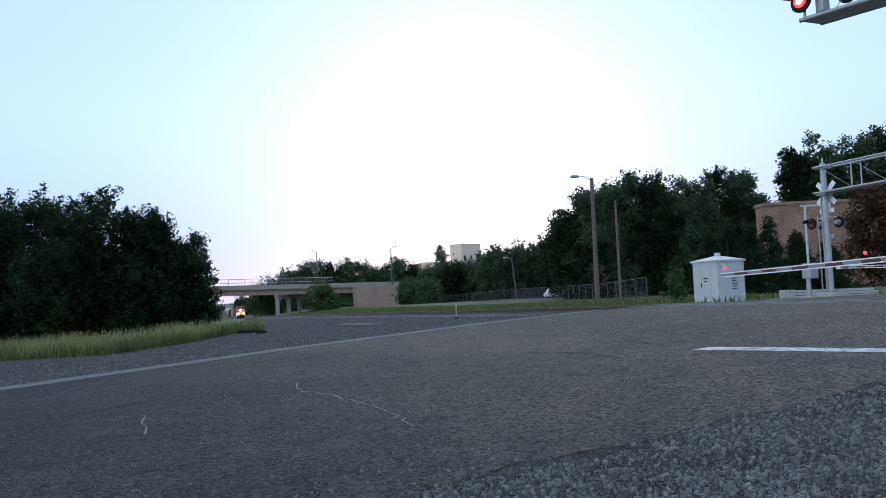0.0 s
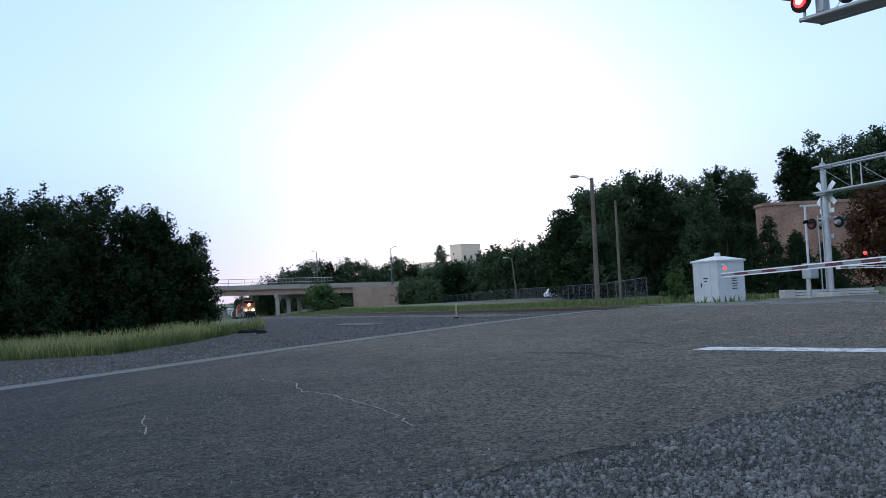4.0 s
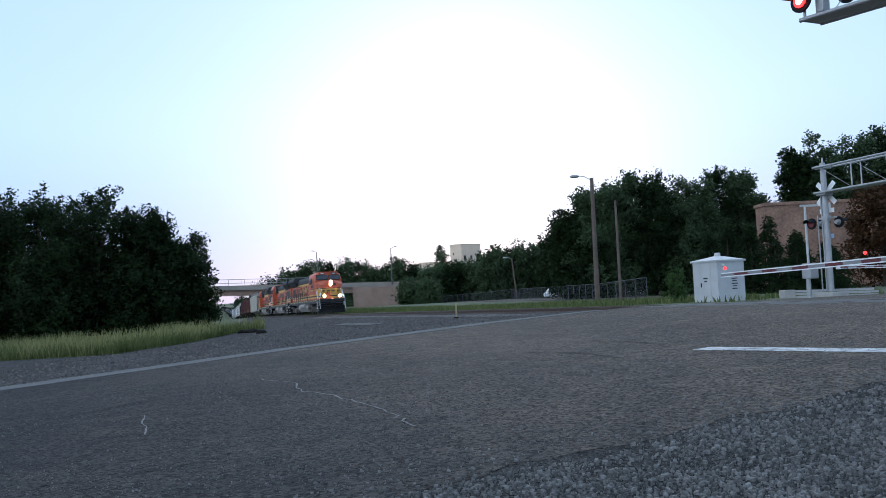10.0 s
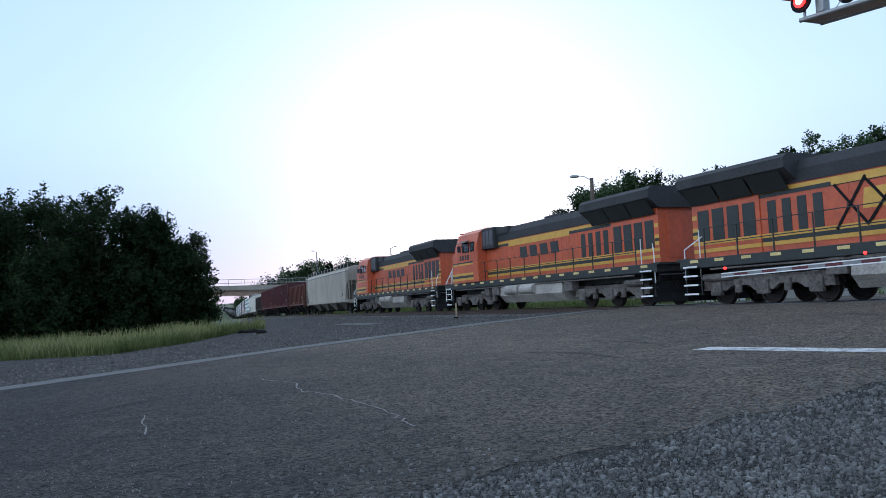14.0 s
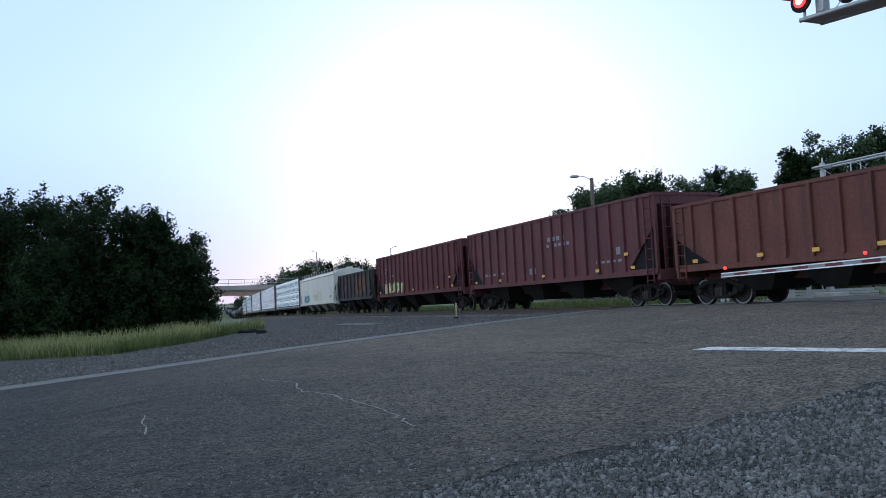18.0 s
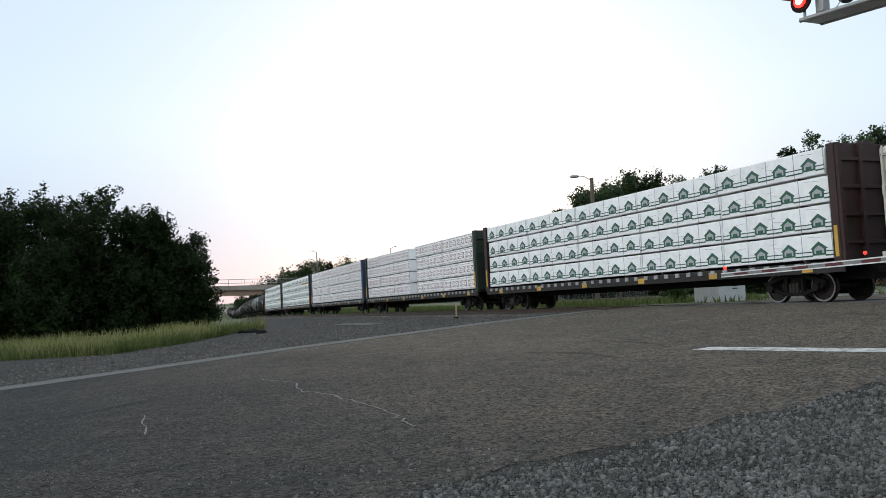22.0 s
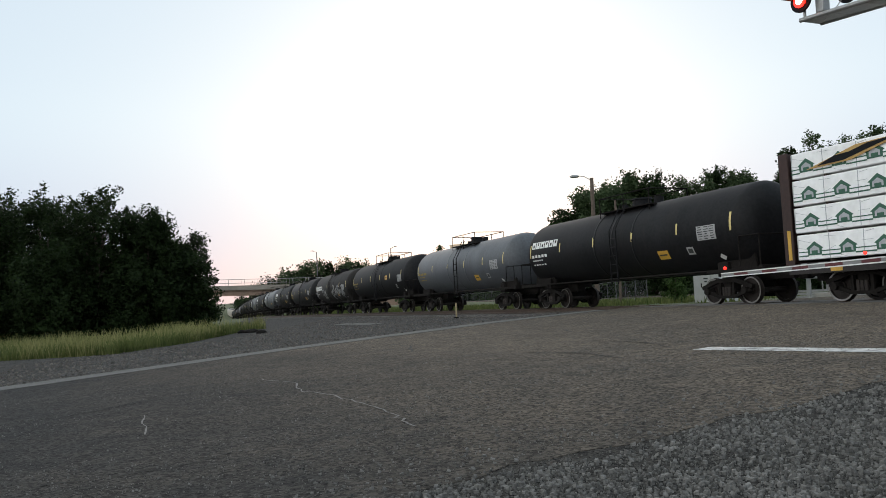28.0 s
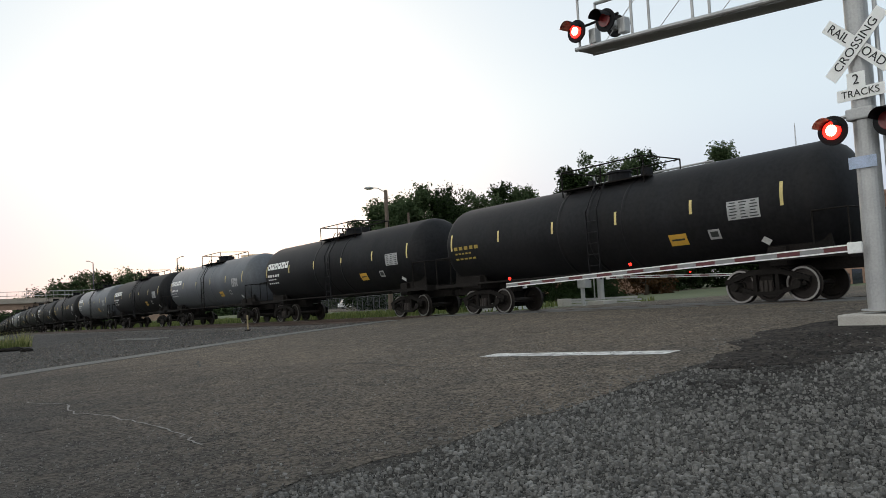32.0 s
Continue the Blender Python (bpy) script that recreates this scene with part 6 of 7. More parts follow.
for i, (x, y, top, sp) in enumerate(BEHIND):
    tree("tree", "tall dark leafy tree behind the brick building", (x, y), top - ground(x, y), sp, 75 + i, 18000, 0.27, M_LEAF3 if i % 3 else M_LEAF2, low=0.1)


def conifer(pos, top, spread, seed):
    """A dark spruce: whorls of drooping boughs."""
    r = np.random.default_rng(seed)
    x, y = pos
    z = ground(x, y) - 0.05
    h = top - z
    t = tagged(empty("conifer", Matrix.Translation((x, y, z))), "dark drooping spruce in front of the brick building", "tree", "trees")
    part("trunk", rod(nb(), (0, 0, 0), (0, 0, h * 0.96), 0.14, 0.03), M_BARK, t)
    verts, faces = [], []
    for k in range(95):
        u = r.uniform(0.04, 0.99)
        a, ln = r.uniform(0, 6.283), spread * (1.05 - u) * r.uniform(0.7, 1.15) + 0.15
        for q in range(int(26 + 50 * (1 - u))):
            f = r.uniform(0.1, 1.0)
            px, py = math.cos(a) * ln * f, math.sin(a) * ln * f
            pz = h * u - 0.35 * ln * f * f + r.normal() * 0.05
            d = r.normal(size=3) * 0.5 + np.array([math.cos(a), math.sin(a), -0.5])
            d = d / np.linalg.norm(d) * r.uniform(0.12, 0.26)
            e = np.cross(d, r.normal(size=3))
            e = e / np.linalg.norm(e) * 0.05
            b = len(verts)
            c = np.array([px, py, pz]) + r.normal(size=3) * 0.1
            verts += [tuple(c - e), tuple(c + e), tuple(c + d + e * 0.3), tuple(c + d - e * 0.3)]
            faces.append((b, b + 1, b + 2, b + 3))
    part("crown", raw_mesh("crown", verts, faces, M_LEAF2), M_LEAF2, t)


for i, (x, y, top, sp) in enumerate(((28.6, 70, 7.0, 2.6), (26.2, 68, 6.0, 2.4), (24.2, 68, 6.3, 2.4), (30.8, 69, 5.0, 2.3), (22.3, 67, 5.6, 2.2), (33.5, 70, 4.4, 2.2), (27.4, 66, 4.6, 2.6), (29.6, 67, 5.4, 2.5), (25.2, 71, 6.8, 2.6), (31.8, 72, 4.6, 2.5), (35.5, 73, 4.2, 2.4))):
    conifer((x, y), top, sp, 200 + i)
tree("shrub", "yellow-green bush beside the signal hut", (13.2, 45.5), 1.9, 0.7, 140, 2500, 0.07, M_LEAF, low=0.05, category="bush")
tree("shrub", "reddish brown bush in front of the brick wall", (46.2, 84), 10.6, 4.3, 141, 14000, 0.2, leaf_mat("russet_leaves", (0.11, 0.055, 0.025), (0.03, 0.02, 0.01)), low=0.03, category="bush")
for i, (x, y) in enumerate(((57, 99), (62, 100), (67, 99), (72, 98), (77, 97), (83, 96))):
    tree("shrub", "dark green hedge bush beside the far road", (x, y), 5.5, 4.2, 160 + i, 5000, 0.25, M_LEAF2, low=0.02, category="bush")
FAR = [(-57.4, 265, 8.8, 5.5), (-51.6, 265, 11.6, 5.5), (-46.9, 266, 12.8, 6), (-42.2, 265, 13.6, 6), (-37, 266, 13.2, 6), (-32, 265, 13.8, 6), (-26.3, 266, 13.2, 6), (-21.7, 265, 11.6, 5.5), (-17.6, 264, 11.8, 4.6),
       (-54, 272, 8, 6), (-44, 272, 8.5, 6), (-34, 272, 9, 6), (-24, 272, 8.5, 6), (-14, 268, 9, 5), (-63, 275, 6.5, 6), (-12.9, 230, 12.6, 3.6), (-8.4, 231, 10.4, 3.6), (-4, 228, 9, 4),
       (-3.6, 200, 7.6, 3.4), (-0.5, 202, 8.0, 3.6), (2.2, 200, 9.0, 3.6), (5, 203, 8.8, 3.6), (7.9, 200, 9.4, 3.6), (-0.8, 345, 22.2, 4.2), (15.8, 348, 19.5, 5.0), (21, 345, 18, 6), (10.6, 186, 10.4, 3.6), (12.9, 185, 11.4, 3.6), (15.3, 188, 11.0, 3.6),
       (17.4, 185, 11.8, 3.6), (21.8, 186, 11.8, 3.8), (24.8, 187, 11.8, 3.8), (23.2, 170, 12.4, 3.8), (27, 172, 12.6, 4.2), (31, 172, 13, 4.5), (36, 172, 13, 4.5), (42, 172, 13, 4.5), (-8.3, 190, 4.5, 2.6), (-3.2, 171, 3.4, 1.9),
       (26, 240, 13, 6), (36, 240, 13, 6), (46, 240, 13, 6), (56, 235, 13, 6), (-30, 420, 9, 9), (-75, 420, 9, 10), (-95, 430, 9, 10)]
for i, (x, y, top, sp) in enumerate(FAR):
    tree("tree", "distant green tree on the rising ground", (x, y), top - ground(x, y), sp, 90 + i, 6000, 0.36, M_LEAF3 if i % 4 else M_LEAF2, low=0.02)
for i, (s_at, n_at, up, sp) in enumerate(((-345, 9, 5.0, 5), (-352, 18, 6.0, 6), (-362, 28, 7, 7), (-372, 10, 5.5, 6), (-380, 40, 8, 8), (-395, 22, 7, 7), (-410, 9, 6, 6), (-372, -11, 5.5, 6), (-400, -14, 6.5, 7), (-345, -12, 5.0, 5), (-430, -12, 7, 7), (-450, -26, 8, 8), (-480, -12, 8, 8), (-520, -30, 9, 9), (-560, -13, 8, 8), (-430, 16, 7, 7), (-460, 9, 6, 6), (-500, 12, 8, 8), (-560, 12, 9, 8), (-640, 12, 9, 9), (-640, -14, 9, 9))):
    p = on_track(s_at, n_at)
    tree("tree", "distant dark tree along the curving line", (p.x, p.y), up, sp, 300 + i, 3600, 0.42, M_LEAF2, low=0.02)
tree("shrub", "round green shrub beside the bridge pier", (-28.0, 185), 5.8, 4.6, 130, 2600, 0.4, M_LEAF, low=0.05)


def verge(r):
    while True:
        n = -r.uniform(12.0, 44.0)
        edge = np.interp(n, (-44, -25.5, -20.6, -17.3, -14.0), (-31, -23.5, -17.0, -21.0, -29.0))
        s = edge - 20 * r.random() ** 1.5
        if n > -14.0 and s > -31:
            continue
        if s < -36 - (n + 14) * -0.35:
            continue
        p = on_track(s, n)
        return p.x, p.y


grass("grass_verge", "tall uneven green and straw grass verge below the trees", 34000, verge, 4, 0.15, 0.7, 0.028)


def weed_edge(r):
    while True:
        x, y = verge(r)
        if noise.noise(Vector((x * 0.35, y * 0.35, 2))) > r.uniform(-0.1, 0.45):
            return x, y


grass("tall_weeds", "tall straw-tipped weeds standing in the grass verge", 5200, weed_edge, 9, 0.55, 1.15, 0.022, leaf_mat("straw_stalks", (0.36, 0.33, 0.15), (0.10, 0.13, 0.04)))


def far_bank(r):
    s = -r.uniform(9, 190)
    p = on_track(s, r.uniform(3.6, 15.0))
    if abs(p.x - 14.3) < 4.5 and 36 < p.y < 42.5:
        return far_bank(r)
    return p.x, p.y


grass("grass_bank", "green grass bank beyond the railway", 26000, far_bank, 5, 0.1, 0.42, 0.05)


# ---- road bridge over the line ----
def bridge():
    b = tagged(empty("road_bridge"), "concrete road bridge over the railway with mesh fence", "bridge")
    P, Q = Vector((-150, 193, 0)), Vector((-8.5, 206, 0))
    d = (Q - P).normalized()
    side = Vector((-d.y, d.x, 0))
    def at(u, w, z):
        return P + d * u + side * w + Vector((0, 0, z))
    Lb = (Q - P).length
    slope = -0.018
    def deckz(u):
        return 5.0 + slope * (u - (Lb - 50))
    bm = nb()
    strut(bm, at(0, 5, deckz(0)), at(Lb, 5, deckz(Lb)), 11.0, 0.5)
    part("deck", bm, M_BRIDGE, b)
    for w in (-0.3, 10.3):
        bm = nb()
        strut(bm, at(0, w, deckz(0) + 0.45), at(Lb, w, deckz(Lb) + 0.45), 0.35, 0.9)
        part("parapet", bm, M_BRIDGE, b)
    for w in (0.6, 3.5, 6.5, 9.4):
        bm = nb()
        strut(bm, at(0, w, deckz(0) - 0.95), at(Lb - 6, w, deckz(Lb - 6) - 0.95), 0.5, 1.4)
        part("girder", bm, M_BROWNCON, b)
    for u in (Lb - 34.5, Lb - 66, Lb - 95):
        bm = nb()
        zt, zb = deckz(u) - 1.6, -2.6
        for k in range(4):
            p = at(u + 0.8 * (0.4 + k * 3.07), 0.4 + k * 3.07, 0)
            box(bm, (0, 0, 0), (1.0, 0.8, zt - zb - 0.9), 0.05, Matrix.Translation((p.x, p.y, (zt + zb) / 2 - 0.45)) @ Matrix.Rotation(math.atan2(d.y, d.x), 4, "Z"))
        strut(bm, at(u, 0, zt - 0.4), at(u + 8, 10, zt - 0.4), 1.1, 0.9)
        for k in range(3):
            for q in range(6):
                a0, a1 = math.pi * q / 6, math.pi * (q + 1) / 6
                c = 0.4 + k * 3.07 + 1.535
                c0, c1 = c + 1.25 * math.cos(a0), c + 1.25 * math.cos(a1)
                strut(bm, at(u + 0.8 * c0, c0, zt - 1.9 + 1.1 * math.sin(a0)), at(u + 0.8 * c1, c1, zt - 1.9 + 1.1 * math.sin(a1)), 0.9, 0.35)
        part("arched_pier", bm, M_BRIDGE, b)
    bm = nb()
    m = Matrix.Translation(at(Lb - 7, 5, 0.5)) @ Matrix.Rotation(math.atan2(d.y, d.x), 4, "Z")
    loft(bm, [[m @ Vector(p) for p in ((-8, -5.5, -3.5), (9, -5.5, -3.5), (9, 5.5, -3.5), (-8, 5.5, -3.5))],
              [m @ Vector(p) for p in ((-8, -5.5, 3.6), (9, -5.5, 4.6), (9, 5.5, 4.6), (-8, 5.5, 3.6))]])
    part("abutment", bm, M_BROWNCON, b)
    bm = nb()
    u = 0.0
    while u < Lb - 20:
        rod(bm, at(u, -0.3, deckz(u) + 0.8), at(u, -0.3, deckz(u) + 2.5), 0.07, seg=6)
        u += 4.0
    for z in (1.5, 2.45):
        rod(bm, at(0, -0.3, deckz(0) + z), at(Lb - 20, -0.3, deckz(Lb - 20) + z), 0.06, seg=6)
    u = 0.0
    while u < Lb - 20:
        strut(bm, at(u, -0.3, deckz(u) + 0.8), at(u, -0.3, deckz(u) + 2.45), 0.035, 0.035)
        u += 0.8
    part("mesh_fence", bm, M_GALV, b, "pale galvanised mesh fence")
    for u, w, side_x in ((Lb - 24.6, 10.6, -1), (Lb - 5.0, -0.8, 1)):
        lamp = tagged(empty("street_lamp", Matrix.Translation(at(u, w, deckz(u) + 0.2))), "slim grey street lamp on the bridge", "street lamp")
        part("pole", rod(nb(), (0, 0, 0), (0, 0, 9.3), 0.15, 0.11), M_DARKGREY, lamp)
        bm = nb()
        rod(bm, (0, 0, 9.2), (side_x * 1.0, 0, 9.7), 0.06, seg=6)
        part("arm", bm, M_DARKGREY, lamp)
        part("lamp_head", box(nb(), (side_x * 1.2, 0, 9.7), (0.7, 0.3, 0.18), 0.05), M_DARKGREY, lamp)


bridge()


# ---- far buildings ----
def block_house(name, label, x0, x1, y, z0, z1, deep, material, floors=0, turn=0.0):
    b = tagged(empty(name, pose((x0 + x1) / 2, y + deep / 2, z0, 0, 0, turn)), label, "building")
    w, h = x1 - x0, z1 - z0
    bm = nb()
    box(bm, (0, 0, h / 2), (w, deep, h), 0.05)
    part("wall", bm, material, b)
    part("roof", box(nb(), (0, 0, h + 0.15), (w + 0.3, deep + 0.3, 0.4), 0.04), material, b)
    for f in range(floors):
        for k in range(max(2, int(w / 3))):
            part("window", box(nb(), (-w / 2 + (k + 0.5) * w / max(2, int(w / 3)), -deep / 2 + 0.02, 2 + f * 3.4), (1.1, 0.14, 1.5), 0.02), M_GLASS, b)
    return b


block_house("tall_building", "pale beige tower block among far trees", 4.4, 15.4, 352, -2, 22.6, 8, M_BEIGE, 6, 38)
block_house("low_building", "low beige building on the far rise", -11.0, 2.0, 362, -2, 15.6, 12, M_BEIGE, 4)
block_house("brick_building", "brown brick building behind trees", 38.6, 52.0, 95, 0.3, 10.2, 3, M_BRICK, 0)
block_house("brick_house", "red brick house beside the crossing road", 53.2, 66.0, 61, -1.0, 8.6, 9, M_BRICK, 2)


# ---- signal hut ----
def signal_hut():
    s, n = to_track(14.0, 41.4)
    z = ground_sn(s, n)
    hut = tagged(empty("signal_hut", pose(14.35, 41.9, z - 0.38, 0, 0, 24)), "white metal signal hut beside the crossing", "signal hut")
    part("plinth", box(nb(), (0, 0, 0.1), (2.0, 2.0, 0.3), 0.02), M_CONCRETE, hut)
    bm = nb()
    box(bm, (0, 0, 1.35), (1.8, 1.8, 2.25), 0.02)
    part("wall", bm, M_ALU, hut)
    bm = nb()
    loft(bm, [[(-0.98, -0.98, 2.44), (0.98, -0.98, 2.44), (0.98, 0.98, 2.44), (-0.98, 0.98, 2.44)], [(-0.98, -0.98, 2.52), (0.98, -0.98, 2.52), (0.98, 0.98, 2.52), (-0.98, 0.98, 2.52)],
              [(-0.12, -0.12, 2.75), (0.12, -0.12, 2.75), (0.12, 0.12, 2.75), (-0.12, 0.12, 2.75)]])
    part("roof", bm, M_ALU, hut)
    part("vent", rod(nb(), (0, 0, 2.7), (0, 0, 2.92), 0.16, seg=12), M_ALU, hut)
    bm = nb()
    box(bm, (-0.91, 0, 1.35), (0.03, 0.8, 2.0), 0.01)
    d = part("door", bm, M_ALU, hut)
    part("handle", box(nb(), (-0.94, 0.28, 1.25), (0.03, 0.06, 0.22), 0.01), M_UNDER, d)
    for i, f in enumerate((0.4, 0.32, 0.4, 0.26, 0.34)):
        part("notice_bar", box(nb(), (0.2, -0.906, 1.55 - i * 0.13), (f, 0.012, 0.05)), M_LOCODARK, hut, "dark bar of notice lettering")
    for i, f in enumerate((0.3, 0.22)):
        part("notice_bar", box(nb(), (-0.93, -0.05, 1.6 - i * 0.16), (0.012, f, 0.07)), M_LOCODARK, hut, "dark bar of notice lettering")
    part("red_notice", box(nb(), (-0.5, -0.906, 1.72), (0.22, 0.012, 0.2), 0.003), M_REDPRINT, hut, "small red and white notice")
    part("wall_lamp", rod(nb(), (-0.55, -0.9, 2.25), (-0.55, -1.0, 2.25), 0.07, seg=12), M_WHITE, hut)


signal_hut()


# ---- crossing signals ----
M_SIGNWHITE = mat("sign_white", (0.78, 0.78, 0.76), 0.5, var=0.06)
M_SIGNBLACK = mat("sign_black", (0.02, 0.02, 0.02), 0.6, var=0.2)


def words(text, size, material, parent, m, name="lettering"):
    cu = bpy.data.curves.new(name, "FONT")
    cu.body, cu.size, cu.align_x, cu.align_y, cu.extrude = text, size, "CENTER", "CENTER", 0.003
    tmp = bpy.data.objects.new(name, cu)
    scene.collection.objects.link(tmp)
    me = bpy.data.meshes.new_from_object(tmp)
    bpy.data.objects.remove(tmp)
    bpy.data.curves.remove(cu)
    me.materials.clear()
    me.materials.append(material)
    ob = part(name, me, material, parent)
    ob.matrix_basis = m
    return ob


def flasher(parent, m, lit):
    """A round-backed warning lamp facing -y."""
    bm = nb()
    rod(bm, (0, -0.02, 0), (0, 0.02, 0), 0.255, seg=24)
    back = part("lamp_backing", bm, M_BLACK, parent, "round black lamp backing")
    back.matrix_basis = m
    bm = nb()
    rod(bm, (0, -0.05, 0), (0, -0.022, 0), 0.155, seg=20)
    part("lens", bm, M_REDLAMP if lit else M_REDOFF, back, "lit red lens" if lit else "dark red lens")
    if lit:
        part("bulb", rod(nb(), (0, -0.06, 0), (0, -0.051, 0), 0.095, 0.09, seg=16), M_BULB, back, "glowing lamp bulb")
    bm = nb()
    k = 12
    for i in range(k):
        a0, a1 = radians(10 + 160 * i / k), radians(10 + 160 * (i + 1) / k)
        r0, r1 = 0.18, 0.185
        bm.faces.new([bm.verts.new(p) for p in ((r0 * math.cos(a0), -0.02, r0 * math.sin(a0)), (r0 * math.cos(a1), -0.02, r0 * math.sin(a1)), (r1 * math.cos(a1), -0.36, r1 * math.sin(a1)), (r1 * math.cos(a0), -0.36, r1 * math.sin(a0)))])
    part("visor", bm, M_BLACK, back)
    bm = nb()
    rod(bm, (0, 0.02, 0), (0, 0.2, 0), 0.13, 0.09, seg=14)
    part("lamp_housing", bm, M_GALV, back)


def cantilever(x, y, zb, yaw, arm_len, arm_z0, arm_z1, near, r=0.2):
    """Mast with cantilever arm along local -x, facing local -y; gate arm likewise."""
    c = tagged(empty("crossing_signal", pose(x, y, zb, 0, 0, yaw)), "silver cantilever crossing signal mast with red flashers", "crossing signal", "crossing signals")
    part("foundation", box(nb(), (0, 0, -0.1), (1.0, 1.0, 0.5), 0.03), M_CONCRETE, c)
    bm = nb()
    rod(bm, (0, 0, 0.2), (0, 0, arm_z0 + 1.35), r, r * 0.94, seg=24)
    rod(bm, (0, 0, 0.2), (0, 0, 0.22), r * 1.5, seg=20)
    rod(bm, (0, 0, arm_z0 + 1.35), (0, 0, arm_z0 + 1.6), 0.05, 0.03)
    part("mast", bm, M_GALV, c, smooth=False)
    bm = nb()
    for z in (arm_z0 - 0.05, arm_z0 + 1.15):
        box(bm, (0, 0, z), (0.5, 0.5, 0.16), 0.02)
    part("clamp", bm, M_GALV, c)
    dz = arm_z1 - arm_z0
    def az(u):
        return arm_z0 + dz * u
    bm = nb()
    for w in (-0.3, 0.3):
        rod(bm, (0.3, w, az(0)), (-arm_len, w, az(1)), 0.05, seg=10)
    k = int(arm_len / 0.75)
    for i in range(k):
        u, v = i / k, (i + 1) / k
        rod(bm, (-arm_len * u, -0.3, az(u)), (-arm_len * v, 0.3, az(v)), 0.02, seg=6)
        rod(bm, (-arm_len * v, 0.3, az(v)), (-arm_len * v, -0.3, az(v)), 0.025, seg=6)
    part("lower_truss", bm, M_GALV, c)
    part("walkway", strut(nb(), (-0.2, 0, az(0) - 0.0), (-arm_len, 0, az(1)), 0.42, 0.03), M_GALV, c)
    bm = nb()
    rod(bm, (0.3, 0.3, az(0) + 1.15), (-arm_len * 0.98, 0.3, az(1) + 1.15), 0.045, seg=8)
    rod(bm, (0.3, -0.3, az(0) + 1.15), (-arm_len * 0.98, -0.3, az(1) + 1.15), 0.045, seg=8)
    for i in range(1, 5):
        u = i / 4 * 0.98
        for w in (-0.3, 0.3):
            rod(bm, (-arm_len * u, w, az(u)), (-arm_len * u, w, az(u) + 1.15), 0.03, seg=6)
        rod(bm, (-arm_len * (u - 0.24), 0.3, az(u) + 1.15), (-arm_len * u, 0.3, az(u)), 0.010, seg=6)
    part("upper_truss", bm, M_GALV, c)
    # flashers
    for ux, lit in ((-arm_len + (0.10 if near else 0.25), near), (-arm_len + 0.95, False)):
        flasher(c, pose(ux, -0.36, az(1) + 0.39), lit)
    flasher(c, pose(-arm_len + 0.6, 0.42, az(1) + 0.5, 0, 0, 180), False)
    bm = nb()
    rod(bm, (-arm_len + 0.1, -0.1, az(1) + 0.55), (-arm_len + 1.1, -0.1, az(1) + 0.55), 0.03, seg=8)
    part("lamp_bar", bm, M_BLACK, c)
    for ux in (-arm_len + 0.42, -arm_len + 1.25):
        part("junction_box", box(nb(), (ux, -0.12, az(1) + 0.22), (0.2, 0.2, 0.34), 0.03), M_GALV, c, "silver junction box")
    for ux, lit in ((-0.42, near), (0.5, False)):
        flasher(c, pose(ux, -0.28, 3.28), lit)
    flasher(c, pose(0.5, 0.35, 3.28, 0, 0, 180), False)
    bm = nb()
    rod(bm, (-0.47, -0.1, 3.5), (0.47, -0.1, 3.5), 0.035, seg=8)
    box(bm, (0, 0, 3.5), (r * 2.3, r * 2.3, 0.2), 0.03)
    part("lamp_bar", bm, M_GALV, c)
    # crossbuck and plates
    for a, text in ((-44, "RAIL   ROAD"), (46, "CROSSING")):
        m = pose(0.06, -r - 0.02 - (0.03 if a > 0 else 0.008), 4.64) @ Matrix.Rotation(radians(-a), 4, "Y")
        bl = part("crossbuck_blade", box(nb(), (0, 0, 0), (1.34, 0.012, 0.23), 0.004), M_SIGNWHITE, c, "white crossbuck blade with black capitals")
        bl.matrix_basis = m
        if near:
            words(text, 0.21, M_SIGNBLACK, bl, Matrix.Translation((0, -0.011, 0)) @ Matrix.Rotation(radians(90), 4, "X"))
    pl = part("track_plate", box(nb(), (0.06, -r - 0.02, 3.84), (0.78, 0.012, 0.2), 0.004), M_SIGNWHITE, c, "white plate reading 2 TRACKS")
    p2 = part("number_plate_two", box(nb(), (0.0, -r - 0.016, 4.05), (0.3, 0.012, 0.3), 0.004), M_SIGNWHITE, c)
    if near:
        words("TRACKS", 0.17, M_SIGNBLACK, pl, pose(0.06, -r - 0.032, 3.84, 90))
        words("2", 0.24, M_SIGNBLACK, p2, pose(0.0, -r - 0.028, 4.07, 90))
    part("blue_plate", box(nb(), (0.0, -r - 0.02, 2.68), (0.46, 0.02, 0.2), 0.005), mat("pale_blue_plate", (0.35, 0.42, 0.55), 0.5), c, "pale blue emergency notice plate")
    bm = nb()
    rod(bm, (r + 0.13, -0.05, 0.2), (r + 0.13, -0.05, arm_z0), 0.04, seg=8)
    rod(bm, (r + 0.24, 0.1, 0.2), (r + 0.24, 0.1, arm_z0 - 1), 0.03, seg=8)
    part("conduit", bm, M_GALV, c)
    # gate mechanism and arm
    g = tagged(empty("crossing_gate", pose(x, y, zb, 0, 0, yaw)), "lowered red and white striped crossing gate arm", "crossing gate", "crossing gates")
    part("gate_stand", rod(nb(), (0.55, 0.75, 0), (0.55, 0.75, 1.5), 0.1, seg=12), M_GALV, g)
    part("gate_motor", box(nb(), (0.55, 0.6, 1.15), (0.5, 0.5, 0.7), 0.05), M_GALV, g)
    glen, droop = 8.85, -0.27
    def gz(u):
        return 1.26 + droop * u
    cols = 20
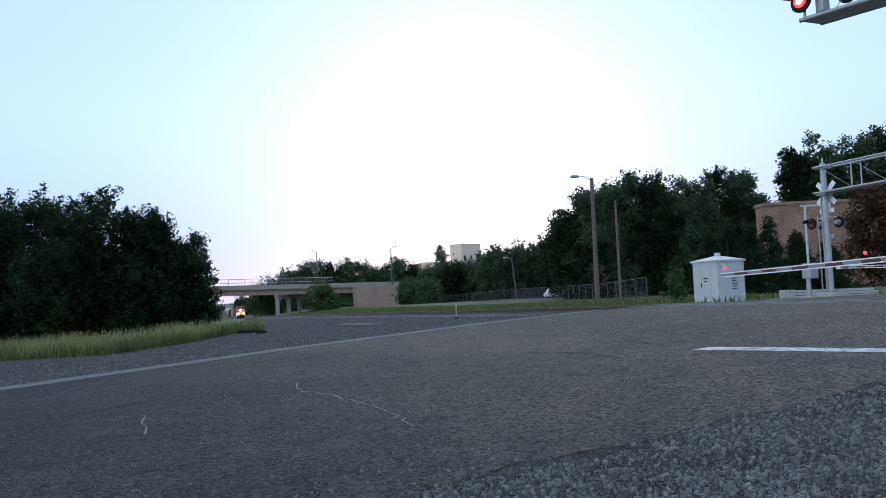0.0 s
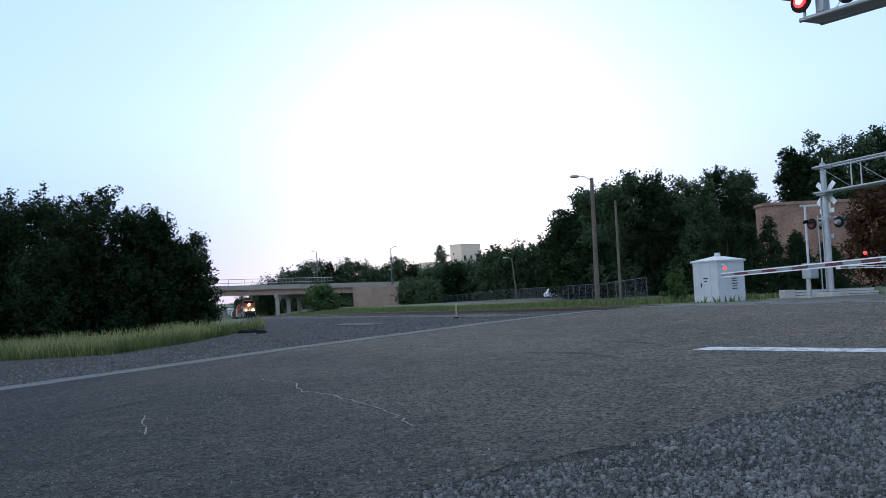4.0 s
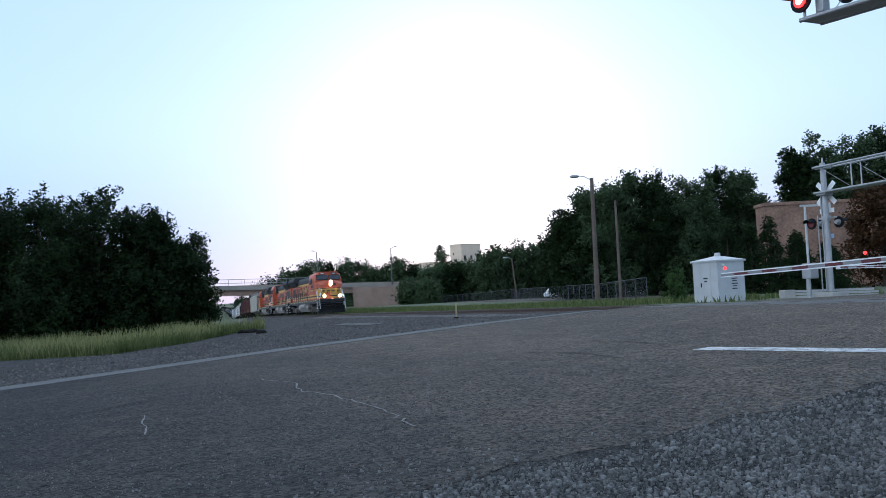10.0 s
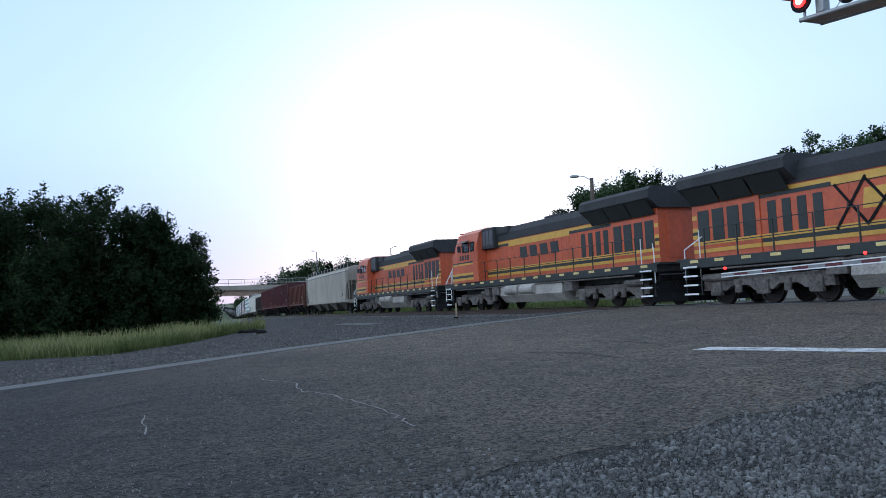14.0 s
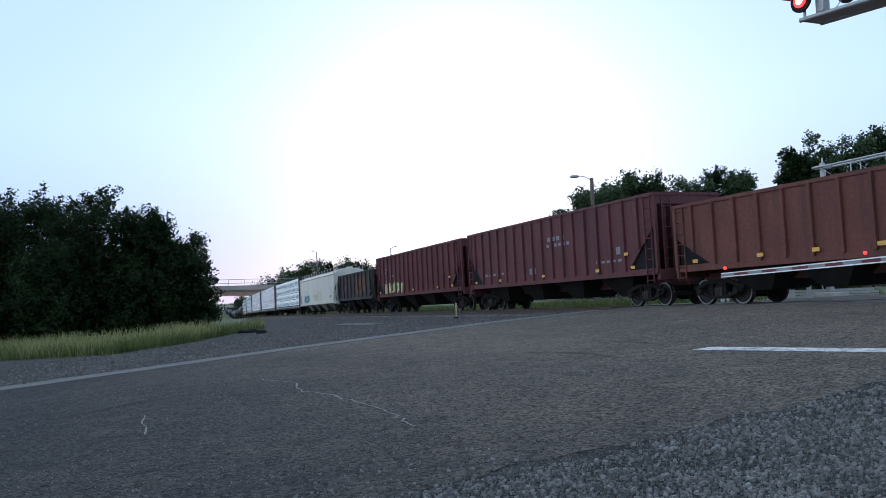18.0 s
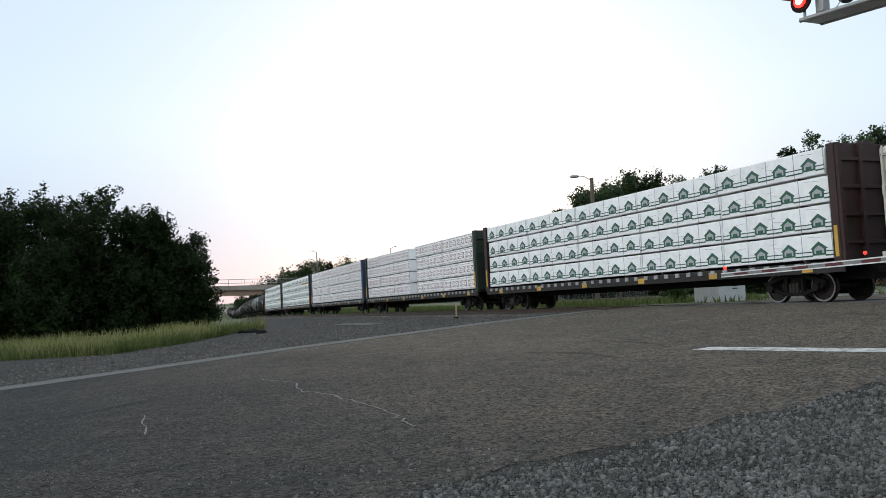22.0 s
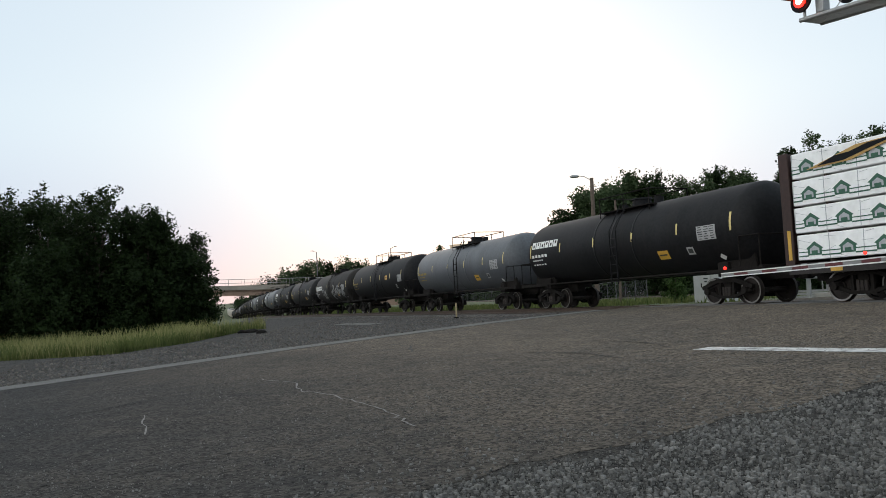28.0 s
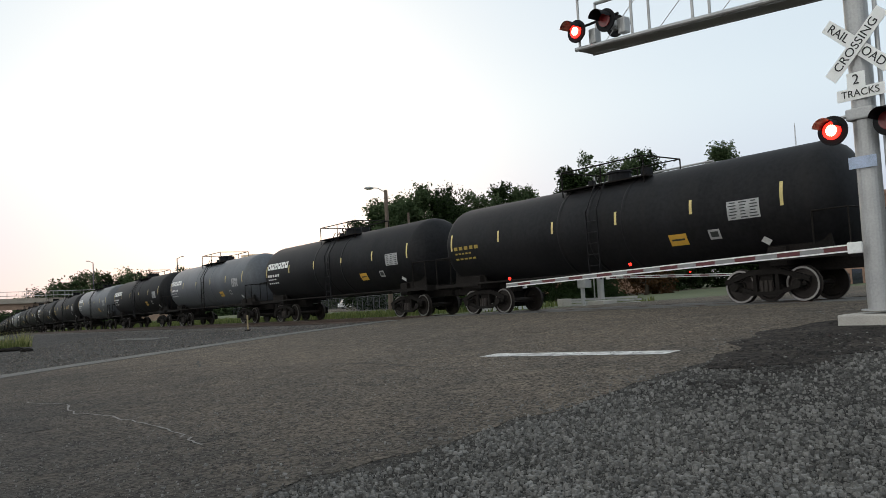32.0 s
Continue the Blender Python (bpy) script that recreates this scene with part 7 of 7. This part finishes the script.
    for i in range(cols):
        u, v = i / cols, (i + 1) / cols
        x0, x1 = -0.3 - (glen - 0.3) * u, -0.3 - (glen - 0.3) * v
        part("arm_band", strut(nb(), (x0, -0.30, gz(u)), (x1, -0.30, gz(v)), 0.03, 0.085), M_GATEGREY if i % 2 else M_GATERED, g, "" if i % 2 else "dark red reflective band")
    bm = nb()
    for dz2 in (0.052, -0.052):
        part("arm_edge", strut(nb(), (-0.3, -0.30, gz(0) + dz2), (-glen, -0.30, gz(1) + dz2 * 0.8), 0.035, 0.024), M_WHITE, g, "white arm edging")
    part("arm_root", box(nb(), (-0.2, -0.30, gz(0)), (0.24, 0.06, 0.19), 0.015), M_WHITE, g)
    bm.free()
    for u in (0.54, 0.985):
        bm = nb()
        bmesh.ops.create_uvsphere(bm, u_segments=12, v_segments=8, radius=0.036, matrix=pose(-0.3 - (glen - 0.3) * u, -0.30, gz(u) + 0.16))
        part("gate_lamp", bm, M_REDLAMP, g, "small lit red gate lamp", smooth=True)
    return c


M_GATERED = mat("gate_red", (0.085, 0.012, 0.014), 0.5, var=0.15)
M_GATEGREY = mat("gate_silver_sheeting", (0.20, 0.20, 0.20), 0.5, var=0.2)
sm, nm = to_track(10.48, 11.04)
cantilever(10.40, 11.11, ground_sn(sm, nm) + 0.1, math.degrees(math.pi / 2 - HEAD), 6.05, 5.72, 6.25, True, 0.195)
sf, nf = to_track(17.35, 36.0)
cantilever(17.35, 36.0, ground_sn(sf, nf) + 0.1, math.degrees(math.pi / 2 - HEAD) + 180, 7.0, 4.65, 4.75, False, 0.13)


# ---- poles, fence, small things ----
def wood_pole(name, label, base, top, r, lamp=False):
    z = ground(base[0], base[1]) - 0.1
    p = tagged(empty(name, Matrix.Translation((base[0], base[1], z))), label, "pole")
    t = Vector((top[0] - base[0], top[1] - base[1], top[2] - z))
    part("shaft", rod(nb(), (0, 0, 0), t, r, r * 0.7, seg=10), M_POLE, p)
    if lamp:
        bm = nb()
        a = t + Vector((0, 0, -0.2))
        rod(bm, a, a + Vector((-0.6, 0, 0.35)), 0.035, seg=6)
        rod(bm, a + Vector((-0.6, 0, 0.35)), a + Vector((-1.1, 0, 0.4)), 0.035, seg=6)
        part("arm", bm, M_GALV, p)
        bm = nb()
        bmesh.ops.create_uvsphere(bm, u_segments=12, v_segments=8, radius=1.0, matrix=Matrix.Translation(a + Vector((-1.3, 0, 0.36))) @ Matrix.Diagonal((0.38, 0.17, 0.13, 1)))
        part("lamp_head", bm, M_GALV, p, smooth=True)
    return p


wood_pole("lamp_pole", "dark wooden pole with a cobra-head lamp", (11.63, 61.2), (11.58, 60.7, 9.77), 0.2, True)
wood_pole("utility_pole", "short weathered wooden pole", (11.0, 50.2), (10.92, 49.9, 6.8), 0.1)


def fence():
    pts = [Vector((17.2, 68.2, 0)), Vector((16.4, 85, 0)), Vector((12.5, 150, 0)), Vector((-3.9, 195, 0)), Vector((-14, 200, 0))]
    f = tagged(empty("chain_link_fence"), "galvanised chain-link fence along the railway bank", "fence")
    wires = nb()
    for p, q in zip(pts, pts[1:]):
        p, q = Vector((p.x, p.y, 0)), Vector((q.x, q.y, 0))
        d = (q - p)
        k = int(d.length / 3)
        for i in range(k):
            a, b = p.lerp(q, i / k), p.lerp(q, (i + 1) / k)
            za, zb = ground(a.x, a.y), ground(b.x, b.y)
            part("post", rod(nb(), (a.x, a.y, za - 0.05), (a.x, a.y, za + 1.9), 0.03, seg=6), M_DARKGREY, f)
            rod(wires, (a.x, a.y, za + 1.85), (b.x, b.y, zb + 1.85), 0.025, seg=5)
            rod(wires, (a.x, a.y, za + 0.1), (b.x, b.y, zb + 0.1), 0.012, seg=4)
            n = 6
            for j in range(n):
                c, e = a.lerp(b, j / n), a.lerp(b, (j + 1) / n)
                zc, ze = za + (zb - za) * j / n, za + (zb - za) * (j + 1) / n
                for h0 in (0.1, 0.7, 1.25):
                    strut(wires, (c.x, c.y, zc + h0), (e.x, e.y, ze + h0 + 0.55), 0.008, 0.008)
                    strut(wires, (c.x, c.y, zc + h0 + 0.55), (e.x, e.y, ze + h0), 0.008, 0.008)
    part("mesh", wires, M_DARKGREY, f)


fence()


def relay_post():
    """Slim white post with a short crossbar beside the far signal."""
    x, y = 0.4555 * 37.0, 37.0
    z = ground(x, y)
    p = tagged(empty("signal_post", Matrix.Translation((x, y, z))), "slim white steel post with a short crossbar", "post")
    part("post", rod(nb(), (0, 0, 0), (0.02, 0, 4.35), 0.06, 0.055, seg=10), M_ALU, p)
    part("crossbar", box(nb(), (0.25, 0, 4.3), (0.9, 0.08, 0.1), 0.01), M_ALU, p)


relay_post()


def radio_mast():
    m = tagged(empty("radio_mast", Matrix.Translation((243, 300, ground(243, 300)))), "thin grey lattice radio mast on the horizon", "mast")
    legs = [Vector((math.cos(a) * 0.9, math.sin(a) * 0.9, 0)) for a in (0.3, 2.4, 4.5)]
    for q in legs:
        part("leg", rod(nb(), q, q * 0.25 + Vector((0, 0, 70)), 0.12, 0.06, seg=6), M_GALV, m)
    for k in range(14):
        a = [q * (1 - 0.75 * k / 14) + Vector((0, 0, 70 * k / 14)) for q in legs]
        b = [q * (1 - 0.75 * (k + 1) / 14) + Vector((0, 0, 70 * (k + 1) / 14)) for q in legs]
        for i in range(3):
            part("brace", rod(nb(), a[i], b[(i + 1) % 3], 0.06, seg=5), M_GALV, m)


radio_mast()


# ---- small things ----
M_MARKER = mat("tan_marker_paint", (0.30, 0.235, 0.13), 0.7, var=0.25, scale=6)


def marker_post():
    z = ground(0.49, 37.4)
    m = tagged(empty("marker_post", Matrix.Translation((0.49, 37.4, z))), "short tan marker post beside the track", "post")
    part("post", box(nb(), (0, 0, 0.38), (0.075, 0.075, 0.78), 0.012), M_MARKER, m)
    part("base", box(nb(), (0, 0, 0.06), (0.26, 0.26, 0.14), 0.03), M_UNDER, m)


marker_post()


def beam_stack():
    """Long pale beams lying beside the far signal."""
    p, q = Vector((16.4, 38.1)), Vector((19.5, 36.1))
    d = (q - p)
    z = ground(17.5, 37.2) + 0.02
    s = tagged(empty("beam_stack", Matrix.Translation((p.x, p.y, z))), "low stack of long pale steel guard beams on the ground", "beams")
    for k, (w, zz) in enumerate(((0.0, 0.05), (0.35, 0.05), (0.1, 0.19), (0.28, 0.19), (0.15, 0.32))):
        side = Vector((-d.y, d.x)).normalized() * w
        a = Vector((side.x, side.y, zz))
        b = a + Vector((d.x, d.y, 0)) * (1.0 - 0.05 * (k % 3))
        part("beam", strut(nb(), a, b, 0.14, 0.1), M_GALV, s)
    part("end_block", box(nb(), (-0.1, 0.1, 0.2), (0.5, 0.7, 0.4), 0.04), M_CONCRETE, s)


beam_stack()


def parked_car(x, y, turn, paint, label):
    z = ground(x, y)
    c = tagged(empty("parked_car", pose(x, y, z, 0, 0, turn)), label, "car", "parked cars")
    bm = nb()
    prism(bm, [(-2.2, 0.35), (-2.25, 0.8), (-2.0, 1.0), (-1.5, 1.05), (1.0, 1.0), (2.1, 0.85), (2.25, 0.6), (2.2, 0.35)], -0.9, 0.9, "y")
    part("body", bm, paint, c)
    bm = nb()
    loft(bm, [[(-1.9, -0.84, 1.0), (1.0, -0.84, 1.0), (1.0, 0.84, 1.0), (-1.9, 0.84, 1.0)], [(-1.5, -0.68, 1.62), (0.3, -0.68, 1.62), (0.3, 0.68, 1.62), (-1.5, 0.68, 1.62)]])
    part("greenhouse", bm, M_GLASS, c)
    part("roof", box(nb(), (-0.6, 0, 1.65), (1.85, 1.38, 0.07), 0.02), paint, c)
    for wx in (-1.35, 1.4):
        for wy in (-0.85, 0.85):
            w = part("wheel", rod(nb(), (wx, wy - 0.1, 0.33), (wx, wy + 0.1, 0.33), 0.33, seg=16), M_BLACK, c)
            part("hubcap", rod(nb(), (wx, wy * 1.13, 0.33), (wx, wy * 1.15, 0.33), 0.2, seg=12), M_GALV, w)


parked_car(19.6, 140, 8, M_WHITE, "white parked car in the lot behind the fence")
parked_car(24.3, 141, 4, M_TANKGREY, "grey parked car in the lot behind the fence")
parked_car(29.5, 128, 10, M_ALU, "silver parked car under the trees")

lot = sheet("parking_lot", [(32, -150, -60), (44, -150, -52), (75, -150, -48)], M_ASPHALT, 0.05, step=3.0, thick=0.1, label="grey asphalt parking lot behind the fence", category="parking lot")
wood_pole("lamp_pole", "thin grey lamp pole in the parking lot", (13.5, 150.2), (12.8, 149.9, 7.5), 0.16, True)


def debris():
    r = random.Random(77)
    for k, (x, y) in enumerate(((-11.0, 44.6), (-10.6, 44.2), (-11.4, 44.9), (-9.6, 41.5))):
        bm = nb()
        bmesh.ops.create_icosphere(bm, subdivisions=2, radius=1.0)
        for v in bm.verts:
            v.co *= 1 + 0.35 * noise.noise(v.co * 1.7 + Vector((k, 0, 0)))
            v.co = Vector((v.co.x * r.uniform(0.3, 0.32), v.co.y * 0.25, v.co.z * 0.13))
        ob = part("rubble_lump", bm, M_UNDER)
        ob.location = (x, y, ground(x, y) + 0.12)
        tagged(ob, "dark lump of rubble on the gravel", "rubble", "rubble")


debris()

motions()
